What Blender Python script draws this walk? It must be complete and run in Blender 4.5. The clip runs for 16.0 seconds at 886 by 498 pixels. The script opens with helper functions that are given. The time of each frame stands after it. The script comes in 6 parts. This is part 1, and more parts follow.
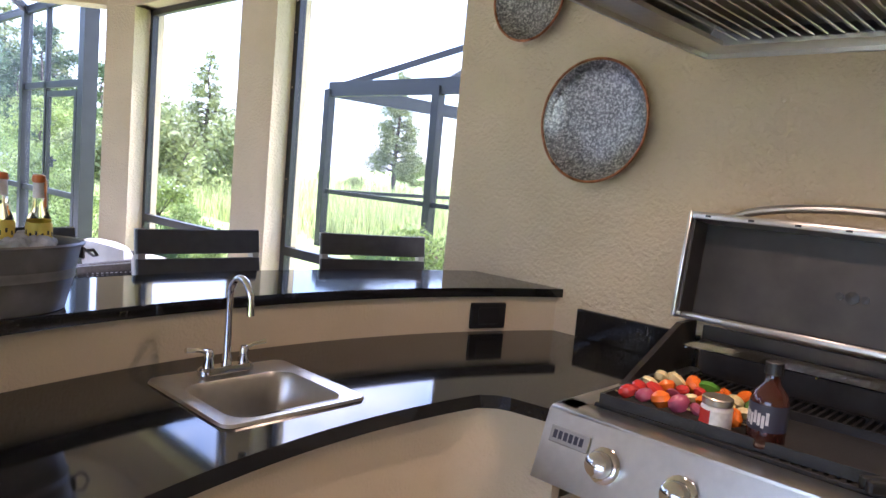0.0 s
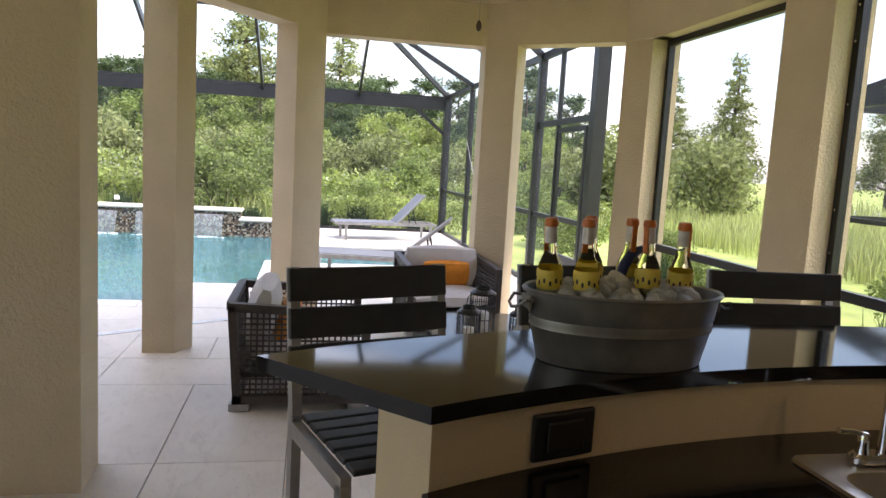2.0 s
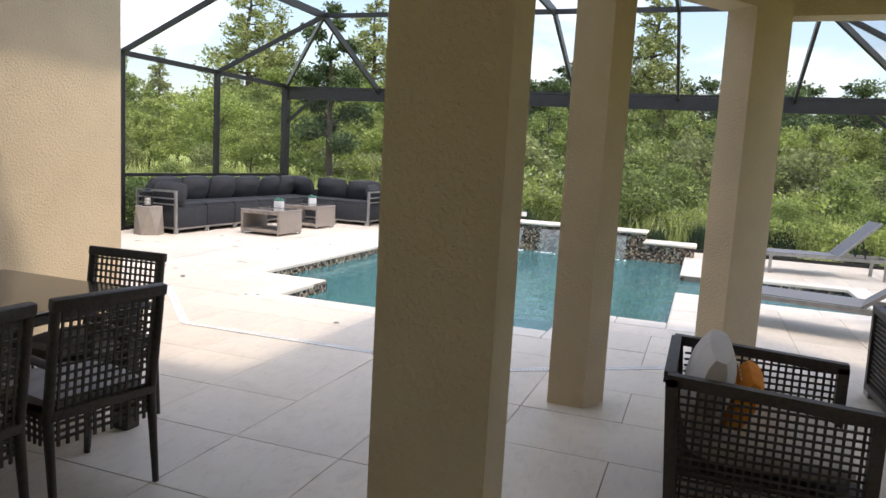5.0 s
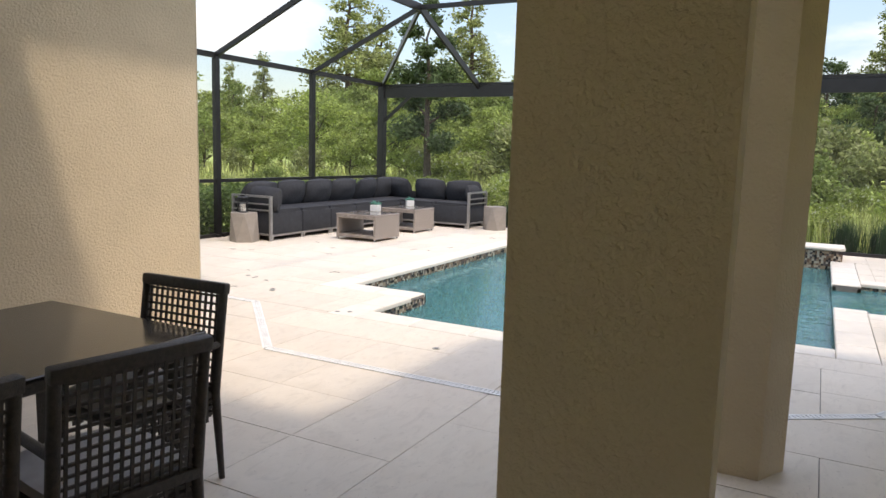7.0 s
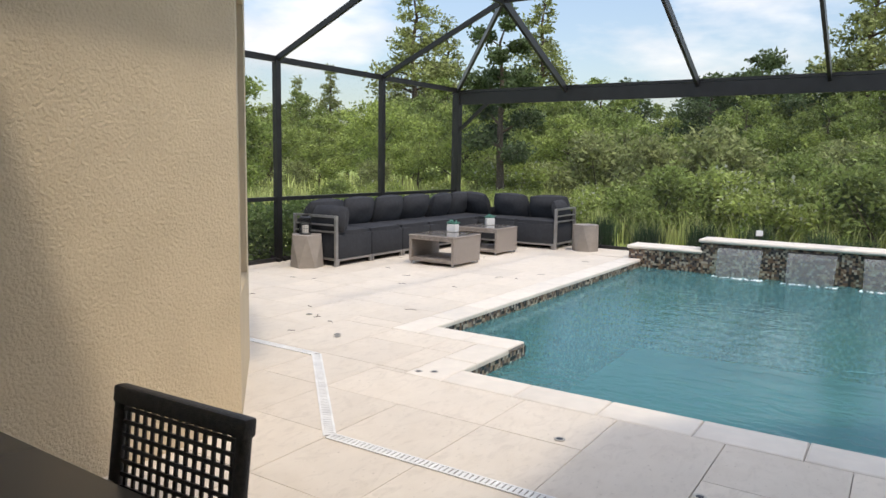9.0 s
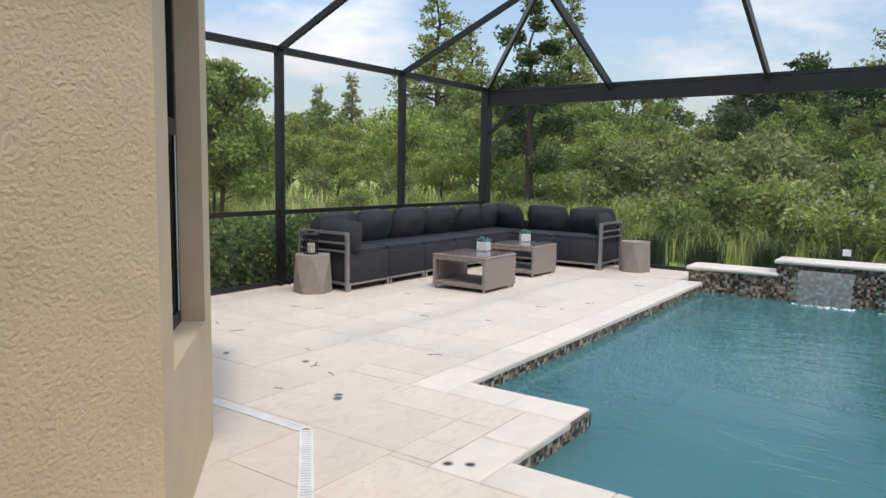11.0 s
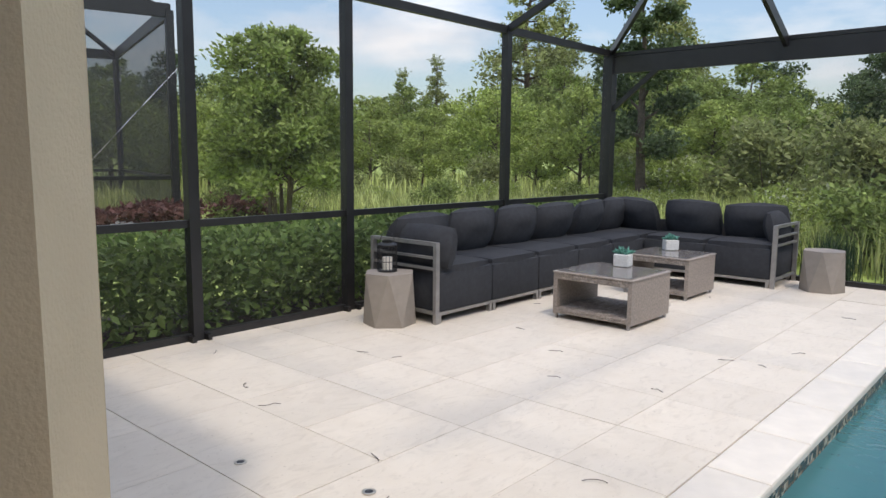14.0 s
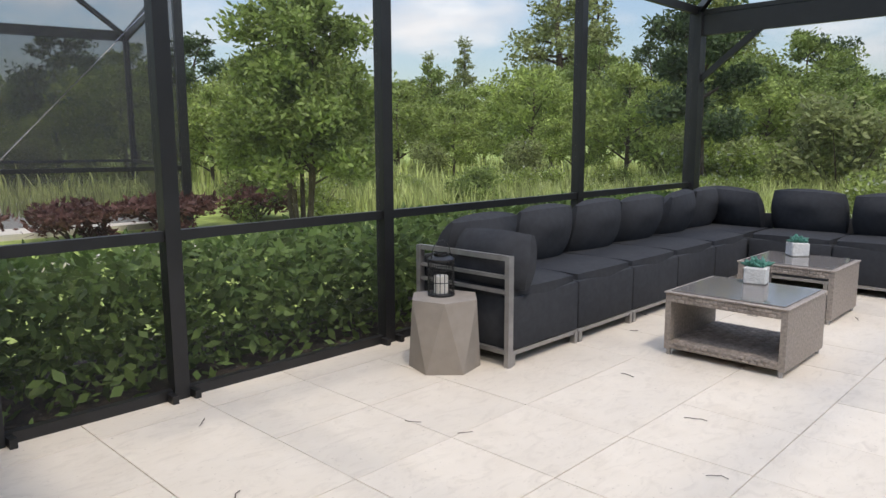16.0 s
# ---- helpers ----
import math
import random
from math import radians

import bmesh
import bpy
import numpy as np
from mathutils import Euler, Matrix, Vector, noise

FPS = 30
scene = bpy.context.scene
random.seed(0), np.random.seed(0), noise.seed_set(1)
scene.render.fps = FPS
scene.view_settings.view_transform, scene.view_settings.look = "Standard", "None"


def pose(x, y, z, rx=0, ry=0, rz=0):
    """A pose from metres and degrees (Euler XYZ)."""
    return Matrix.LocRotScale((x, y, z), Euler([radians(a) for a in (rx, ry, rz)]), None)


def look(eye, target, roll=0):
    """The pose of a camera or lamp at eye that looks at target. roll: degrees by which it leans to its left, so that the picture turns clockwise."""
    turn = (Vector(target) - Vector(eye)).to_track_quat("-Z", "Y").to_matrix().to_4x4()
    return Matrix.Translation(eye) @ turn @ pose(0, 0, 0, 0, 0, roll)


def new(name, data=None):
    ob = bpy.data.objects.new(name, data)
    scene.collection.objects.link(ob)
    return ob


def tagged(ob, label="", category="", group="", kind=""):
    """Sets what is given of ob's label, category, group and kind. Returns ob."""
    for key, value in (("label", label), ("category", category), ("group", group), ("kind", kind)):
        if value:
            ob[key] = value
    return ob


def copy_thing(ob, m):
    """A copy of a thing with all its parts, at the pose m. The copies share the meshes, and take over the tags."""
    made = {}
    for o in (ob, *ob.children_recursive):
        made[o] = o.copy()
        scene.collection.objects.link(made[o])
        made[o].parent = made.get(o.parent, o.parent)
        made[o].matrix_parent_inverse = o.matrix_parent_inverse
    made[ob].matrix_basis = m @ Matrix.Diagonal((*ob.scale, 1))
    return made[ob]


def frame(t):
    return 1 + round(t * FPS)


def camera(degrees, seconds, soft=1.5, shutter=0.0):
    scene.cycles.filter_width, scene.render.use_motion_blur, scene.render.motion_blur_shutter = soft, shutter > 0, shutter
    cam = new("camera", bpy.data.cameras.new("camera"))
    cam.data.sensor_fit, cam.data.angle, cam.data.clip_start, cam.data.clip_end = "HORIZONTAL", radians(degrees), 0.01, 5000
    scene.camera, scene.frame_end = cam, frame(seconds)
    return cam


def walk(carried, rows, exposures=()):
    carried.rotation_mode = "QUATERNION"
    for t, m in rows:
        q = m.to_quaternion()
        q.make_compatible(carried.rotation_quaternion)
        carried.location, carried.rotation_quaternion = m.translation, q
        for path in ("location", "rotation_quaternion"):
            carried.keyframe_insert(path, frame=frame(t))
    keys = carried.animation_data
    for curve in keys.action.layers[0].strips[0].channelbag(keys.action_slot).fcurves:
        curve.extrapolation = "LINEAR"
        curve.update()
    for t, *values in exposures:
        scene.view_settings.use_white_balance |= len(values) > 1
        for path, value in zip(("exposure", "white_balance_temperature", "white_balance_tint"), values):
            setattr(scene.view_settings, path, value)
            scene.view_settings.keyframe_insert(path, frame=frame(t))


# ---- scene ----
cam = camera(64.3, 16.0)
PATH = [
    (0, (-0.009, 0.012, 1.513), (-1.371, 1.461, 1.307), 5.1),
    (0.5, (-0.065, -0.062, 1.508), (-1.673, 1.099, 1.252), 5.0),
    (1, (-0.158, -0.165, 1.53), (-1.935, 0.716, 1.273), 4.3),
    (1.5, (-0.293, -0.284, 1.546), (-2.173, 0.352, 1.303), 3.6),
    (2, (-0.43, -0.299, 1.532), (-2.378, 0.083, 1.294), 3.3),
    (2.5, (-0.605, -0.279, 1.53), (-2.586, -0.16, 1.284), 3.5),
    (3, (-0.762, -0.302, 1.542), (-2.742, -0.423, 1.29), 3.7),
    (3.5, (-0.936, -0.403, 1.548), (-2.892, -0.732, 1.296), 3.9),
    (4, (-1.109, -0.489, 1.539), (-3.027, -0.999, 1.287), 4.0),
    (6.5, (-2.133, -0.959, 1.509), (-3.938, -1.779, 1.246), 1.8),
    (7, (-2.325, -1.105, 1.528), (-4.074, -2.036, 1.257), 1.7),
    (7.5, (-2.63, -1.345, 1.501), (-4.324, -2.371, 1.224), 1.3),
    (8, (-2.901, -1.562, 1.5), (-4.568, -2.632, 1.22), 1.0),
    (8.5, (-3.214, -1.84, 1.502), (-4.868, -2.933, 1.237), 0.8),
    (9, (-3.493, -2.127, 1.547), (-5.152, -3.217, 1.301), 1.0),
    (11.5, (-5.063, -3.309, 1.498), (-6.666, -4.484, 1.278), 0.9),
    (12, (-5.357, -3.57, 1.5), (-6.925, -4.789, 1.26), 0.9),
    (12.5, (-5.674, -3.853, 1.503), (-7.207, -5.112, 1.251), 0.5),
    (13, (-5.98, -4.171, 1.515), (-7.485, -5.462, 1.255), 0.5),
    (13.5, (-6.285, -4.495, 1.491), (-7.778, -5.802, 1.236), 0.5),
    (14, (-6.559, -4.823, 1.491), (-8.035, -6.147, 1.233), 0.5),
    (14.5, (-6.842, -5.148, 1.488), (-8.298, -6.494, 1.227), 0.5),
    (15, (-7.126, -5.442, 1.484), (-8.555, -6.816, 1.214), 0.4),
    (15.5, (-7.388, -5.81, 1.473), (-8.8, -7.198, 1.188), -0.1),
    (16, (-7.621, -6.214, 1.457), (-9.046, -7.586, 1.161), -0.2),
]
EXPOSURES = [(0, 2.85, 5600, 28), (0.5, 2.65, 5600, 28), (1.0, 2.22, 5750, 27), (1.5, 1.94, 6200, 24), (2.0, 1.68, 7100, 20), (3.0, 1.27, 7300, 18), (4.0, 1.02, 7250, 16), (7.0, 0.77, 7500, 14), (9.0, 0.47, 7300, 12), (12.5, 0.29, 6950, 12), (16, 0.29, 6950, 11)]
walk(cam, [(t, look(eye, target, roll)) for t, eye, target, roll in PATH], EXPOSURES)

# ---------------------------------------------------------------- light
SUN = Vector((0.27, 0.5, 1.0)).normalized()
sky_world = bpy.data.worlds.new("sky")
scene.world = sky_world
sky_world.use_nodes = True
wt = sky_world.node_tree
wt.nodes.clear()
w_out = wt.nodes.new("ShaderNodeOutputWorld")
w_bg = wt.nodes.new("ShaderNodeBackground")
w_sky = wt.nodes.new("ShaderNodeTexSky")
w_sky.sky_type = 'NISHITA'
w_sky.sun_disc = False
w_sky.sun_elevation = math.asin(SUN.z)
w_sky.sun_rotation = math.atan2(SUN.x, SUN.y)
w_tc = wt.nodes.new("ShaderNodeTexCoord")
w_map = wt.nodes.new("ShaderNodeMapping")
w_map.inputs["Scale"].default_value = (2.2, 2.2, 6.5)
w_noise = wt.nodes.new("ShaderNodeTexNoise")
w_noise.inputs["Scale"].default_value = 1.35
w_noise.inputs["Detail"].default_value = 8
w_noise.inputs["Roughness"].default_value = 0.55
w_ramp = wt.nodes.new("ShaderNodeValToRGB")
w_ramp.color_ramp.elements[0].position = 0.47
w_ramp.color_ramp.elements[1].position = 0.66
w_mix = wt.nodes.new("ShaderNodeMixRGB")
w_cloud = wt.nodes.new("ShaderNodeMixRGB")
w_noise2 = wt.nodes.new("ShaderNodeTexNoise")
w_noise2.inputs["Scale"].default_value = 3.0
w_noise2.inputs["Detail"].default_value = 5
w_cloud.inputs[1].default_value = (3.6, 4.0, 4.8, 1)
w_cloud.inputs[2].default_value = (7.6, 7.8, 8.1, 1)
wt.links.new(w_tc.outputs["Generated"], w_map.inputs["Vector"])
wt.links.new(w_map.outputs[0], w_noise.inputs["Vector"])
wt.links.new(w_map.outputs[0], w_noise2.inputs["Vector"])
wt.links.new(w_noise.outputs["Fac"], w_ramp.inputs[0])
wt.links.new(w_noise2.outputs["Fac"], w_cloud.inputs[0])
wt.links.new(w_ramp.outputs[0], w_mix.inputs[0])
wt.links.new(w_sky.outputs[0], w_mix.inputs[1])
wt.links.new(w_cloud.outputs[0], w_mix.inputs[2])
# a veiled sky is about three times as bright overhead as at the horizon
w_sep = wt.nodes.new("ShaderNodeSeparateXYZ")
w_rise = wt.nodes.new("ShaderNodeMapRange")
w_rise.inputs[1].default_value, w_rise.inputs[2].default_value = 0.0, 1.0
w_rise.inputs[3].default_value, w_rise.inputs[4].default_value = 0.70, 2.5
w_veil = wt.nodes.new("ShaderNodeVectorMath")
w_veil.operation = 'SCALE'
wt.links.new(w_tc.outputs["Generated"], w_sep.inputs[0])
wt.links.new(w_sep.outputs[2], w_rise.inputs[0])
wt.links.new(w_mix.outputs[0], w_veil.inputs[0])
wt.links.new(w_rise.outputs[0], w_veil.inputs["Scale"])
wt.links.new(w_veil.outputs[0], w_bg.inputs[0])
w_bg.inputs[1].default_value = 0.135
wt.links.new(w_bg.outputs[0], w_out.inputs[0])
sun_data = bpy.data.lights.new("sun", 'SUN')
sun_data.energy = 1.35
sun_data.angle = radians(4.0)
sun_data.color = (1.0, 0.95, 0.87)
sun_ob = new("sun", sun_data)
sun_ob.matrix_world = look(SUN * 60, (0, 0, 0))


# ---------------------------------------------------------------- materials
def mat(name, color, rough=0.6, metal=0.0, vary=0.12, scale=8.0, bump=0.0, bump_scale=60.0, spec=0.5,
        stain=0.0, stain_scale=1.2, stain_color=None, coat=0.0, per_object=0.0, bump_detail=4.0, trans=0.0, island=0.0):
    """A principled material with grain at one scale, stains at another, and fine relief."""
    m = bpy.data.materials.new(name)
    m.use_nodes = True
    nt = m.node_tree
    b = nt.nodes["Principled BSDF"]
    b.inputs["Roughness"].default_value = rough
    b.inputs["Metallic"].default_value = metal
    b.inputs["Specular IOR Level"].default_value = spec
    b.inputs["Coat Weight"].default_value = coat
    tc = nt.nodes.new("ShaderNodeTexCoord")
    n1 = nt.nodes.new("ShaderNodeTexNoise")
    n1.inputs["Scale"].default_value = scale
    n1.inputs["Detail"].default_value = 6
    nt.links.new(tc.outputs["Object"], n1.inputs["Vector"])
    r1 = nt.nodes.new("ShaderNodeMapRange")
    r1.inputs[1].default_value, r1.inputs[2].default_value = 0.3, 0.7
    r1.inputs[3].default_value, r1.inputs[4].default_value = 1 - vary, 1 + vary
    nt.links.new(n1.outputs["Fac"], r1.inputs[0])
    mul = nt.nodes.new("ShaderNodeVectorMath")
    mul.operation = 'SCALE'
    mul.inputs[0].default_value = color
    nt.links.new(r1.outputs[0], mul.inputs["Scale"])
    col = mul.outputs[0]
    if stain:
        n2 = nt.nodes.new("ShaderNodeTexNoise")
        n2.inputs["Scale"].default_value = stain_scale
        n2.inputs["Detail"].default_value = 5
        n2.inputs["Distortion"].default_value = 0.6
        nt.links.new(tc.outputs["Object"], n2.inputs["Vector"])
        r2 = nt.nodes.new("ShaderNodeMapRange")
        r2.inputs[1].default_value, r2.inputs[2].default_value = 0.45, 0.72
        r2.inputs[3].default_value, r2.inputs[4].default_value = 0, stain
        nt.links.new(n2.outputs["Fac"], r2.inputs[0])
        mx = nt.nodes.new("ShaderNodeMixRGB")
        nt.links.new(r2.outputs[0], mx.inputs[0])
        nt.links.new(col, mx.inputs[1])
        mx.inputs[2].default_value = (*(stain_color or [c * 0.55 for c in color]), 1)
        col = mx.outputs[0]
    for amount, node, out in ((per_object, "ShaderNodeObjectInfo", "Random"), (island, "ShaderNodeNewGeometry", "Random Per Island")):
        if amount:
            oi = nt.nodes.new(node)
            r3 = nt.nodes.new("ShaderNodeMapRange")
            r3.inputs[3].default_value, r3.inputs[4].default_value = 1 - amount, 1 + amount
            nt.links.new(oi.outputs[out], r3.inputs[0])
            m2 = nt.nodes.new("ShaderNodeVectorMath")
            m2.operation = 'SCALE'
            nt.links.new(col, m2.inputs[0])
            nt.links.new(r3.outputs[0], m2.inputs["Scale"])
            col = m2.outputs[0]
    nt.links.new(col, b.inputs["Base Color"])
    if bump:
        n3 = nt.nodes.new("ShaderNodeTexNoise")
        n3.inputs["Scale"].default_value = bump_scale
        n3.inputs["Detail"].default_value = bump_detail
        nt.links.new(tc.outputs["Object"], n3.inputs["Vector"])
        bp = nt.nodes.new("ShaderNodeBump")
        bp.inputs["Strength"].default_value = bump
        bp.inputs["Distance"].default_value = 0.01
        nt.links.new(n3.outputs["Fac"], bp.inputs["Height"])
        nt.links.new(bp.outputs[0], b.inputs["Normal"])
    if trans:
        tl = nt.nodes.new("ShaderNodeBsdfTranslucent")
        nt.links.new(col, tl.inputs[0])
        ms = nt.nodes.new("ShaderNodeMixShader")
        ms.inputs[0].default_value = trans
        nt.links.new(b.outputs[0], ms.inputs[1])
        nt.links.new(tl.outputs[0], ms.inputs[2])
        nt.links.new(ms.outputs[0], nt.nodes["Material Output"].inputs[0])
    return m


def glass_mat(name, color, rough=0.0, ior=1.45):
    m = bpy.data.materials.new(name)
    m.use_nodes = True
    b = m.node_tree.nodes["Principled BSDF"]
    b.inputs["Base Color"].default_value = (*color, 1)
    b.inputs["Roughness"].default_value = rough
    b.inputs["IOR"].default_value = ior
    b.inputs["Transmission Weight"].default_value = 1.0
    return m


def screen_mat(name, color, cover):
    """Insect mesh: mostly open, with a dark woven share."""
    m = bpy.data.materials.new(name)
    m.use_nodes = True
    nt = m.node_tree
    nt.nodes.clear()
    out = nt.nodes.new("ShaderNodeOutputMaterial")
    d = nt.nodes.new("ShaderNodeBsdfDiffuse")
    d.inputs[0].default_value = (*color, 1)
    t = nt.nodes.new("ShaderNodeBsdfTransparent")
    ms = nt.nodes.new("ShaderNodeMixShader")
    ms.inputs[0].default_value = cover
    nt.links.new(t.outputs[0], ms.inputs[1])
    nt.links.new(d.outputs[0], ms.inputs[2])
    nt.links.new(ms.outputs[0], out.inputs[0])
    return m


STUCCO = mat("stucco", (0.60, 0.49, 0.335), 0.9, vary=0.05, scale=3, bump=0.9, bump_scale=62, bump_detail=3, stain=0.12, stain_scale=0.7, spec=0.2)
SMOOTH_STUCCO = mat("smooth_stucco", (0.60, 0.49, 0.335), 0.85, vary=0.04, scale=4, bump=0.35, bump_scale=90, stain=0.1, stain_scale=1.0, spec=0.2)


def travertine_mat():
    """Honed travertine: cloudy cream ground, drawn-out tan veins, small pits and a slightly cleft face."""
    m = mat("travertine", (0.67, 0.60, 0.505), 0.5, vary=0.06, scale=1.6, stain=0.35, stain_scale=2.6, stain_color=(0.54, 0.465, 0.37), per_object=0.045, spec=0.3)
    nt = m.node_tree
    b = nt.nodes["Principled BSDF"]
    col = b.inputs["Base Color"].links[0].from_socket
    geo = nt.nodes.new("ShaderNodeNewGeometry")
    mp = nt.nodes.new("ShaderNodeMapping")
    mp.inputs["Rotation"].default_value = (0, 0, 0.5)
    mp.inputs["Scale"].default_value = (5.0, 11.0, 1.0)
    nt.links.new(geo.outputs["Position"], mp.inputs[0])
    vein = nt.nodes.new("ShaderNodeTexNoise")
    vein.inputs["Scale"].default_value = 1.0
    vein.inputs["Detail"].default_value = 9
    vein.inputs["Roughness"].default_value = 0.68
    vein.inputs["Distortion"].default_value = 1.6
    nt.links.new(mp.outputs[0], vein.inputs["Vector"])
    vr = nt.nodes.new("ShaderNodeMapRange")
    vr.inputs[1].default_value, vr.inputs[2].default_value = 0.50, 0.72
    vr.inputs[3].default_value, vr.inputs[4].default_value = 0.0, 0.55
    nt.links.new(vein.outputs["Fac"], vr.inputs[0])
    mx = nt.nodes.new("ShaderNodeMixRGB")
    nt.links.new(vr.outputs[0], mx.inputs[0])
    nt.links.new(col, mx.inputs[1])
    mx.inputs[2].default_value = (0.50, 0.435, 0.36, 1)
    pit = nt.nodes.new("ShaderNodeTexNoise")
    pit.inputs["Scale"].default_value = 48
    pit.inputs["Detail"].default_value = 3
    nt.links.new(geo.outputs["Position"], pit.inputs["Vector"])
    pr = nt.nodes.new("ShaderNodeMapRange")
    pr.inputs[1].default_value, pr.inputs[2].default_value = 0.66, 0.76
    pr.inputs[3].default_value, pr.inputs[4].default_value = 0.0, 0.7
    nt.links.new(pit.outputs["Fac"], pr.inputs[0])
    mx2 = nt.nodes.new("ShaderNodeMixRGB")
    nt.links.new(pr.outputs[0], mx2.inputs[0])
    nt.links.new(mx.outputs[0], mx2.inputs[1])
    mx2.inputs[2].default_value = (0.33, 0.27, 0.21, 1)
    nt.links.new(mx2.outputs[0], b.inputs["Base Color"])
    bp = nt.nodes.new("ShaderNodeBump")
    bp.inputs["Strength"].default_value = 0.25
    bp.inputs["Distance"].default_value = 0.006
    bp.invert = True
    nt.links.new(vein.outputs["Fac"], bp.inputs["Height"])
    nt.links.new(bp.outputs[0], b.inputs["Normal"])
    return m


TRAVERTINE = travertine_mat()
COPING = mat("coping_stone", (0.71, 0.65, 0.565), 0.45, vary=0.06, scale=6, bump=0.06, bump_scale=80, stain=0.2, stain_scale=2, per_object=0.04, spec=0.3)
GROUT = mat("grout", (0.20, 0.18, 0.16), 0.9, vary=0.15, scale=20)
GRANITE = mat("black_granite", (0.010, 0.010, 0.011), 0.06, vary=0.6, scale=160, stain=0.5, stain_scale=45, stain_color=(0.020, 0.019, 0.018), spec=0.5)
STEEL = mat("brushed_steel", (0.55, 0.53, 0.50), 0.28, 1.0, vary=0.06, scale=30, bump=0.03, bump_scale=200)
CHROME = mat("chrome", (0.72, 0.72, 0.72), 0.06, 1.0, vary=0.03)
DARK_STEEL = mat("sooty_steel", (0.045, 0.040, 0.036), 0.42, 0.5, vary=0.25, scale=10, stain=0.4, stain_scale=4)
CAST_IRON = mat("cast_iron", (0.018, 0.018, 0.019), 0.5, 0.2, vary=0.3, scale=40, bump=0.2, bump_scale=150)
BRONZE = mat("bronze_aluminium", (0.022, 0.022, 0.023), 0.38, 0.3, vary=0.15, scale=6)
ALU = mat("brushed_aluminium", (0.36, 0.35, 0.34), 0.42, 0.7, vary=0.12, scale=12, stain=0.3, stain_scale=9)
SLAT = mat("charcoal_slat", (0.028, 0.026, 0.026), 0.55, vary=0.2, scale=25, bump=0.08, bump_scale=140)
WICKER = mat("dark_brown_wicker", (0.050, 0.040, 0.034), 0.5, vary=0.3, scale=60, bump=0.3, bump_scale=220)
GREY_WICKER = mat("grey_wicker", (0.30, 0.255, 0.22), 0.6, vary=0.25, scale=50, island=0.25)
CHARCOAL = mat("charcoal_fabric", (0.040, 0.042, 0.047), 0.9, vary=0.12, scale=20, bump=0.12, bump_scale=400, stain=0.25, stain_scale=3, spec=0.15)
LIGHT_FABRIC = mat("light_grey_fabric", (0.60, 0.57, 0.54), 0.9, vary=0.06, scale=10, bump=0.12, bump_scale=300, spec=0.15)
SEAT_FABRIC = mat("grey_seat_fabric", (0.36, 0.34, 0.33), 0.9, vary=0.1, scale=14, bump=0.12, bump_scale=300, spec=0.15)
ORANGE = mat("orange_fabric", (0.70, 0.25, 0.035), 0.85, vary=0.1, scale=20, bump=0.1, bump_scale=300, spec=0.15)
STITCH = mat("cream_stitch", (0.80, 0.68, 0.5), 0.85)
SLING = mat("grey_sling", (0.16, 0.165, 0.175), 0.7, vary=0.1, scale=30)
CONCRETE = mat("taupe_concrete", (0.27, 0.235, 0.20), 0.7, vary=0.08, scale=12, bump=0.1, bump_scale=60, stain=0.2, stain_scale=3)
TABLE_GLASS = mat("brown_table_glass", (0.085, 0.072, 0.058), 0.14, vary=0.03, scale=3, spec=0.6)
TINT_GLASS = mat("grey_tabletop_glass", (0.17, 0.155, 0.145), 0.1, vary=0.04, scale=3, spec=0.6)
GALVANISED = mat("galvanised_zinc", (0.21, 0.205, 0.20), 0.40, 0.6, vary=0.2, scale=14, stain=0.35, stain_scale=6, stain_color=(0.12, 0.115, 0.11))
ICE = mat("ice", (0.74, 0.76, 0.78), 0.12, vary=0.12, scale=30, spec=0.6, trans=0.55)
BOTTLE = glass_mat("pale_gold_bottle", (0.99, 0.93, 0.60), 0.02, 1.08)
CLEAR_NECK = glass_mat("clear_bottle_neck", (0.98, 0.97, 0.90), 0.02, 1.08)
ORANGE_CAP = mat("orange_foil", (0.60, 0.16, 0.03), 0.4, vary=0.15, scale=40)
WHITE_FOIL = mat("white_foil", (0.62, 0.58, 0.55), 0.35, 0.2, vary=0.15, scale=60)
YELLOW_LABEL = mat("yellow_label", (0.72, 0.56, 0.10), 0.5, vary=0.12, scale=30)
NAVY = mat("navy_print", (0.03, 0.03, 0.05), 0.5)
NAVY_BRISTLE = mat("navy_handle", (0.02, 0.035, 0.13), 0.4)
OUTLET = mat("black_plastic", (0.012, 0.012, 0.013), 0.35)
WHITE_PLASTIC = mat("white_plastic", (0.75, 0.75, 0.73), 0.4)
PLATE = mat("pewter_plate", (0.16, 0.16, 0.17), 0.32, 0.7, vary=0.35, scale=24, bump=0.5, bump_scale=30, stain=0.9, stain_scale=95, stain_color=(0.62, 0.62, 0.62))
COPPER_RIM = mat("copper_rim", (0.35, 0.15, 0.075), 0.38, 0.8, vary=0.4, scale=40, bump=0.3, bump_scale=60)
CANDLE = mat("ivory_candle", (0.82, 0.77, 0.68), 0.5)
WHITE_PAINT = mat("white_paint", (0.78, 0.77, 0.74), 0.6, vary=0.04, scale=5)
SUCCULENT = mat("succulent_green", (0.06, 0.20, 0.15), 0.5, vary=0.3, scale=30, island=0.3)
POT = mat("whitewashed_pot", (0.62, 0.62, 0.60), 0.7, vary=0.15, scale=40, bump=0.6, bump_scale=70)
RED = mat("red_pepper", (0.45, 0.03, 0.02), 0.25, vary=0.2, scale=20)
PEPPER_ORANGE = mat("orange_pepper", (0.70, 0.15, 0.01), 0.25, vary=0.2, scale=20)
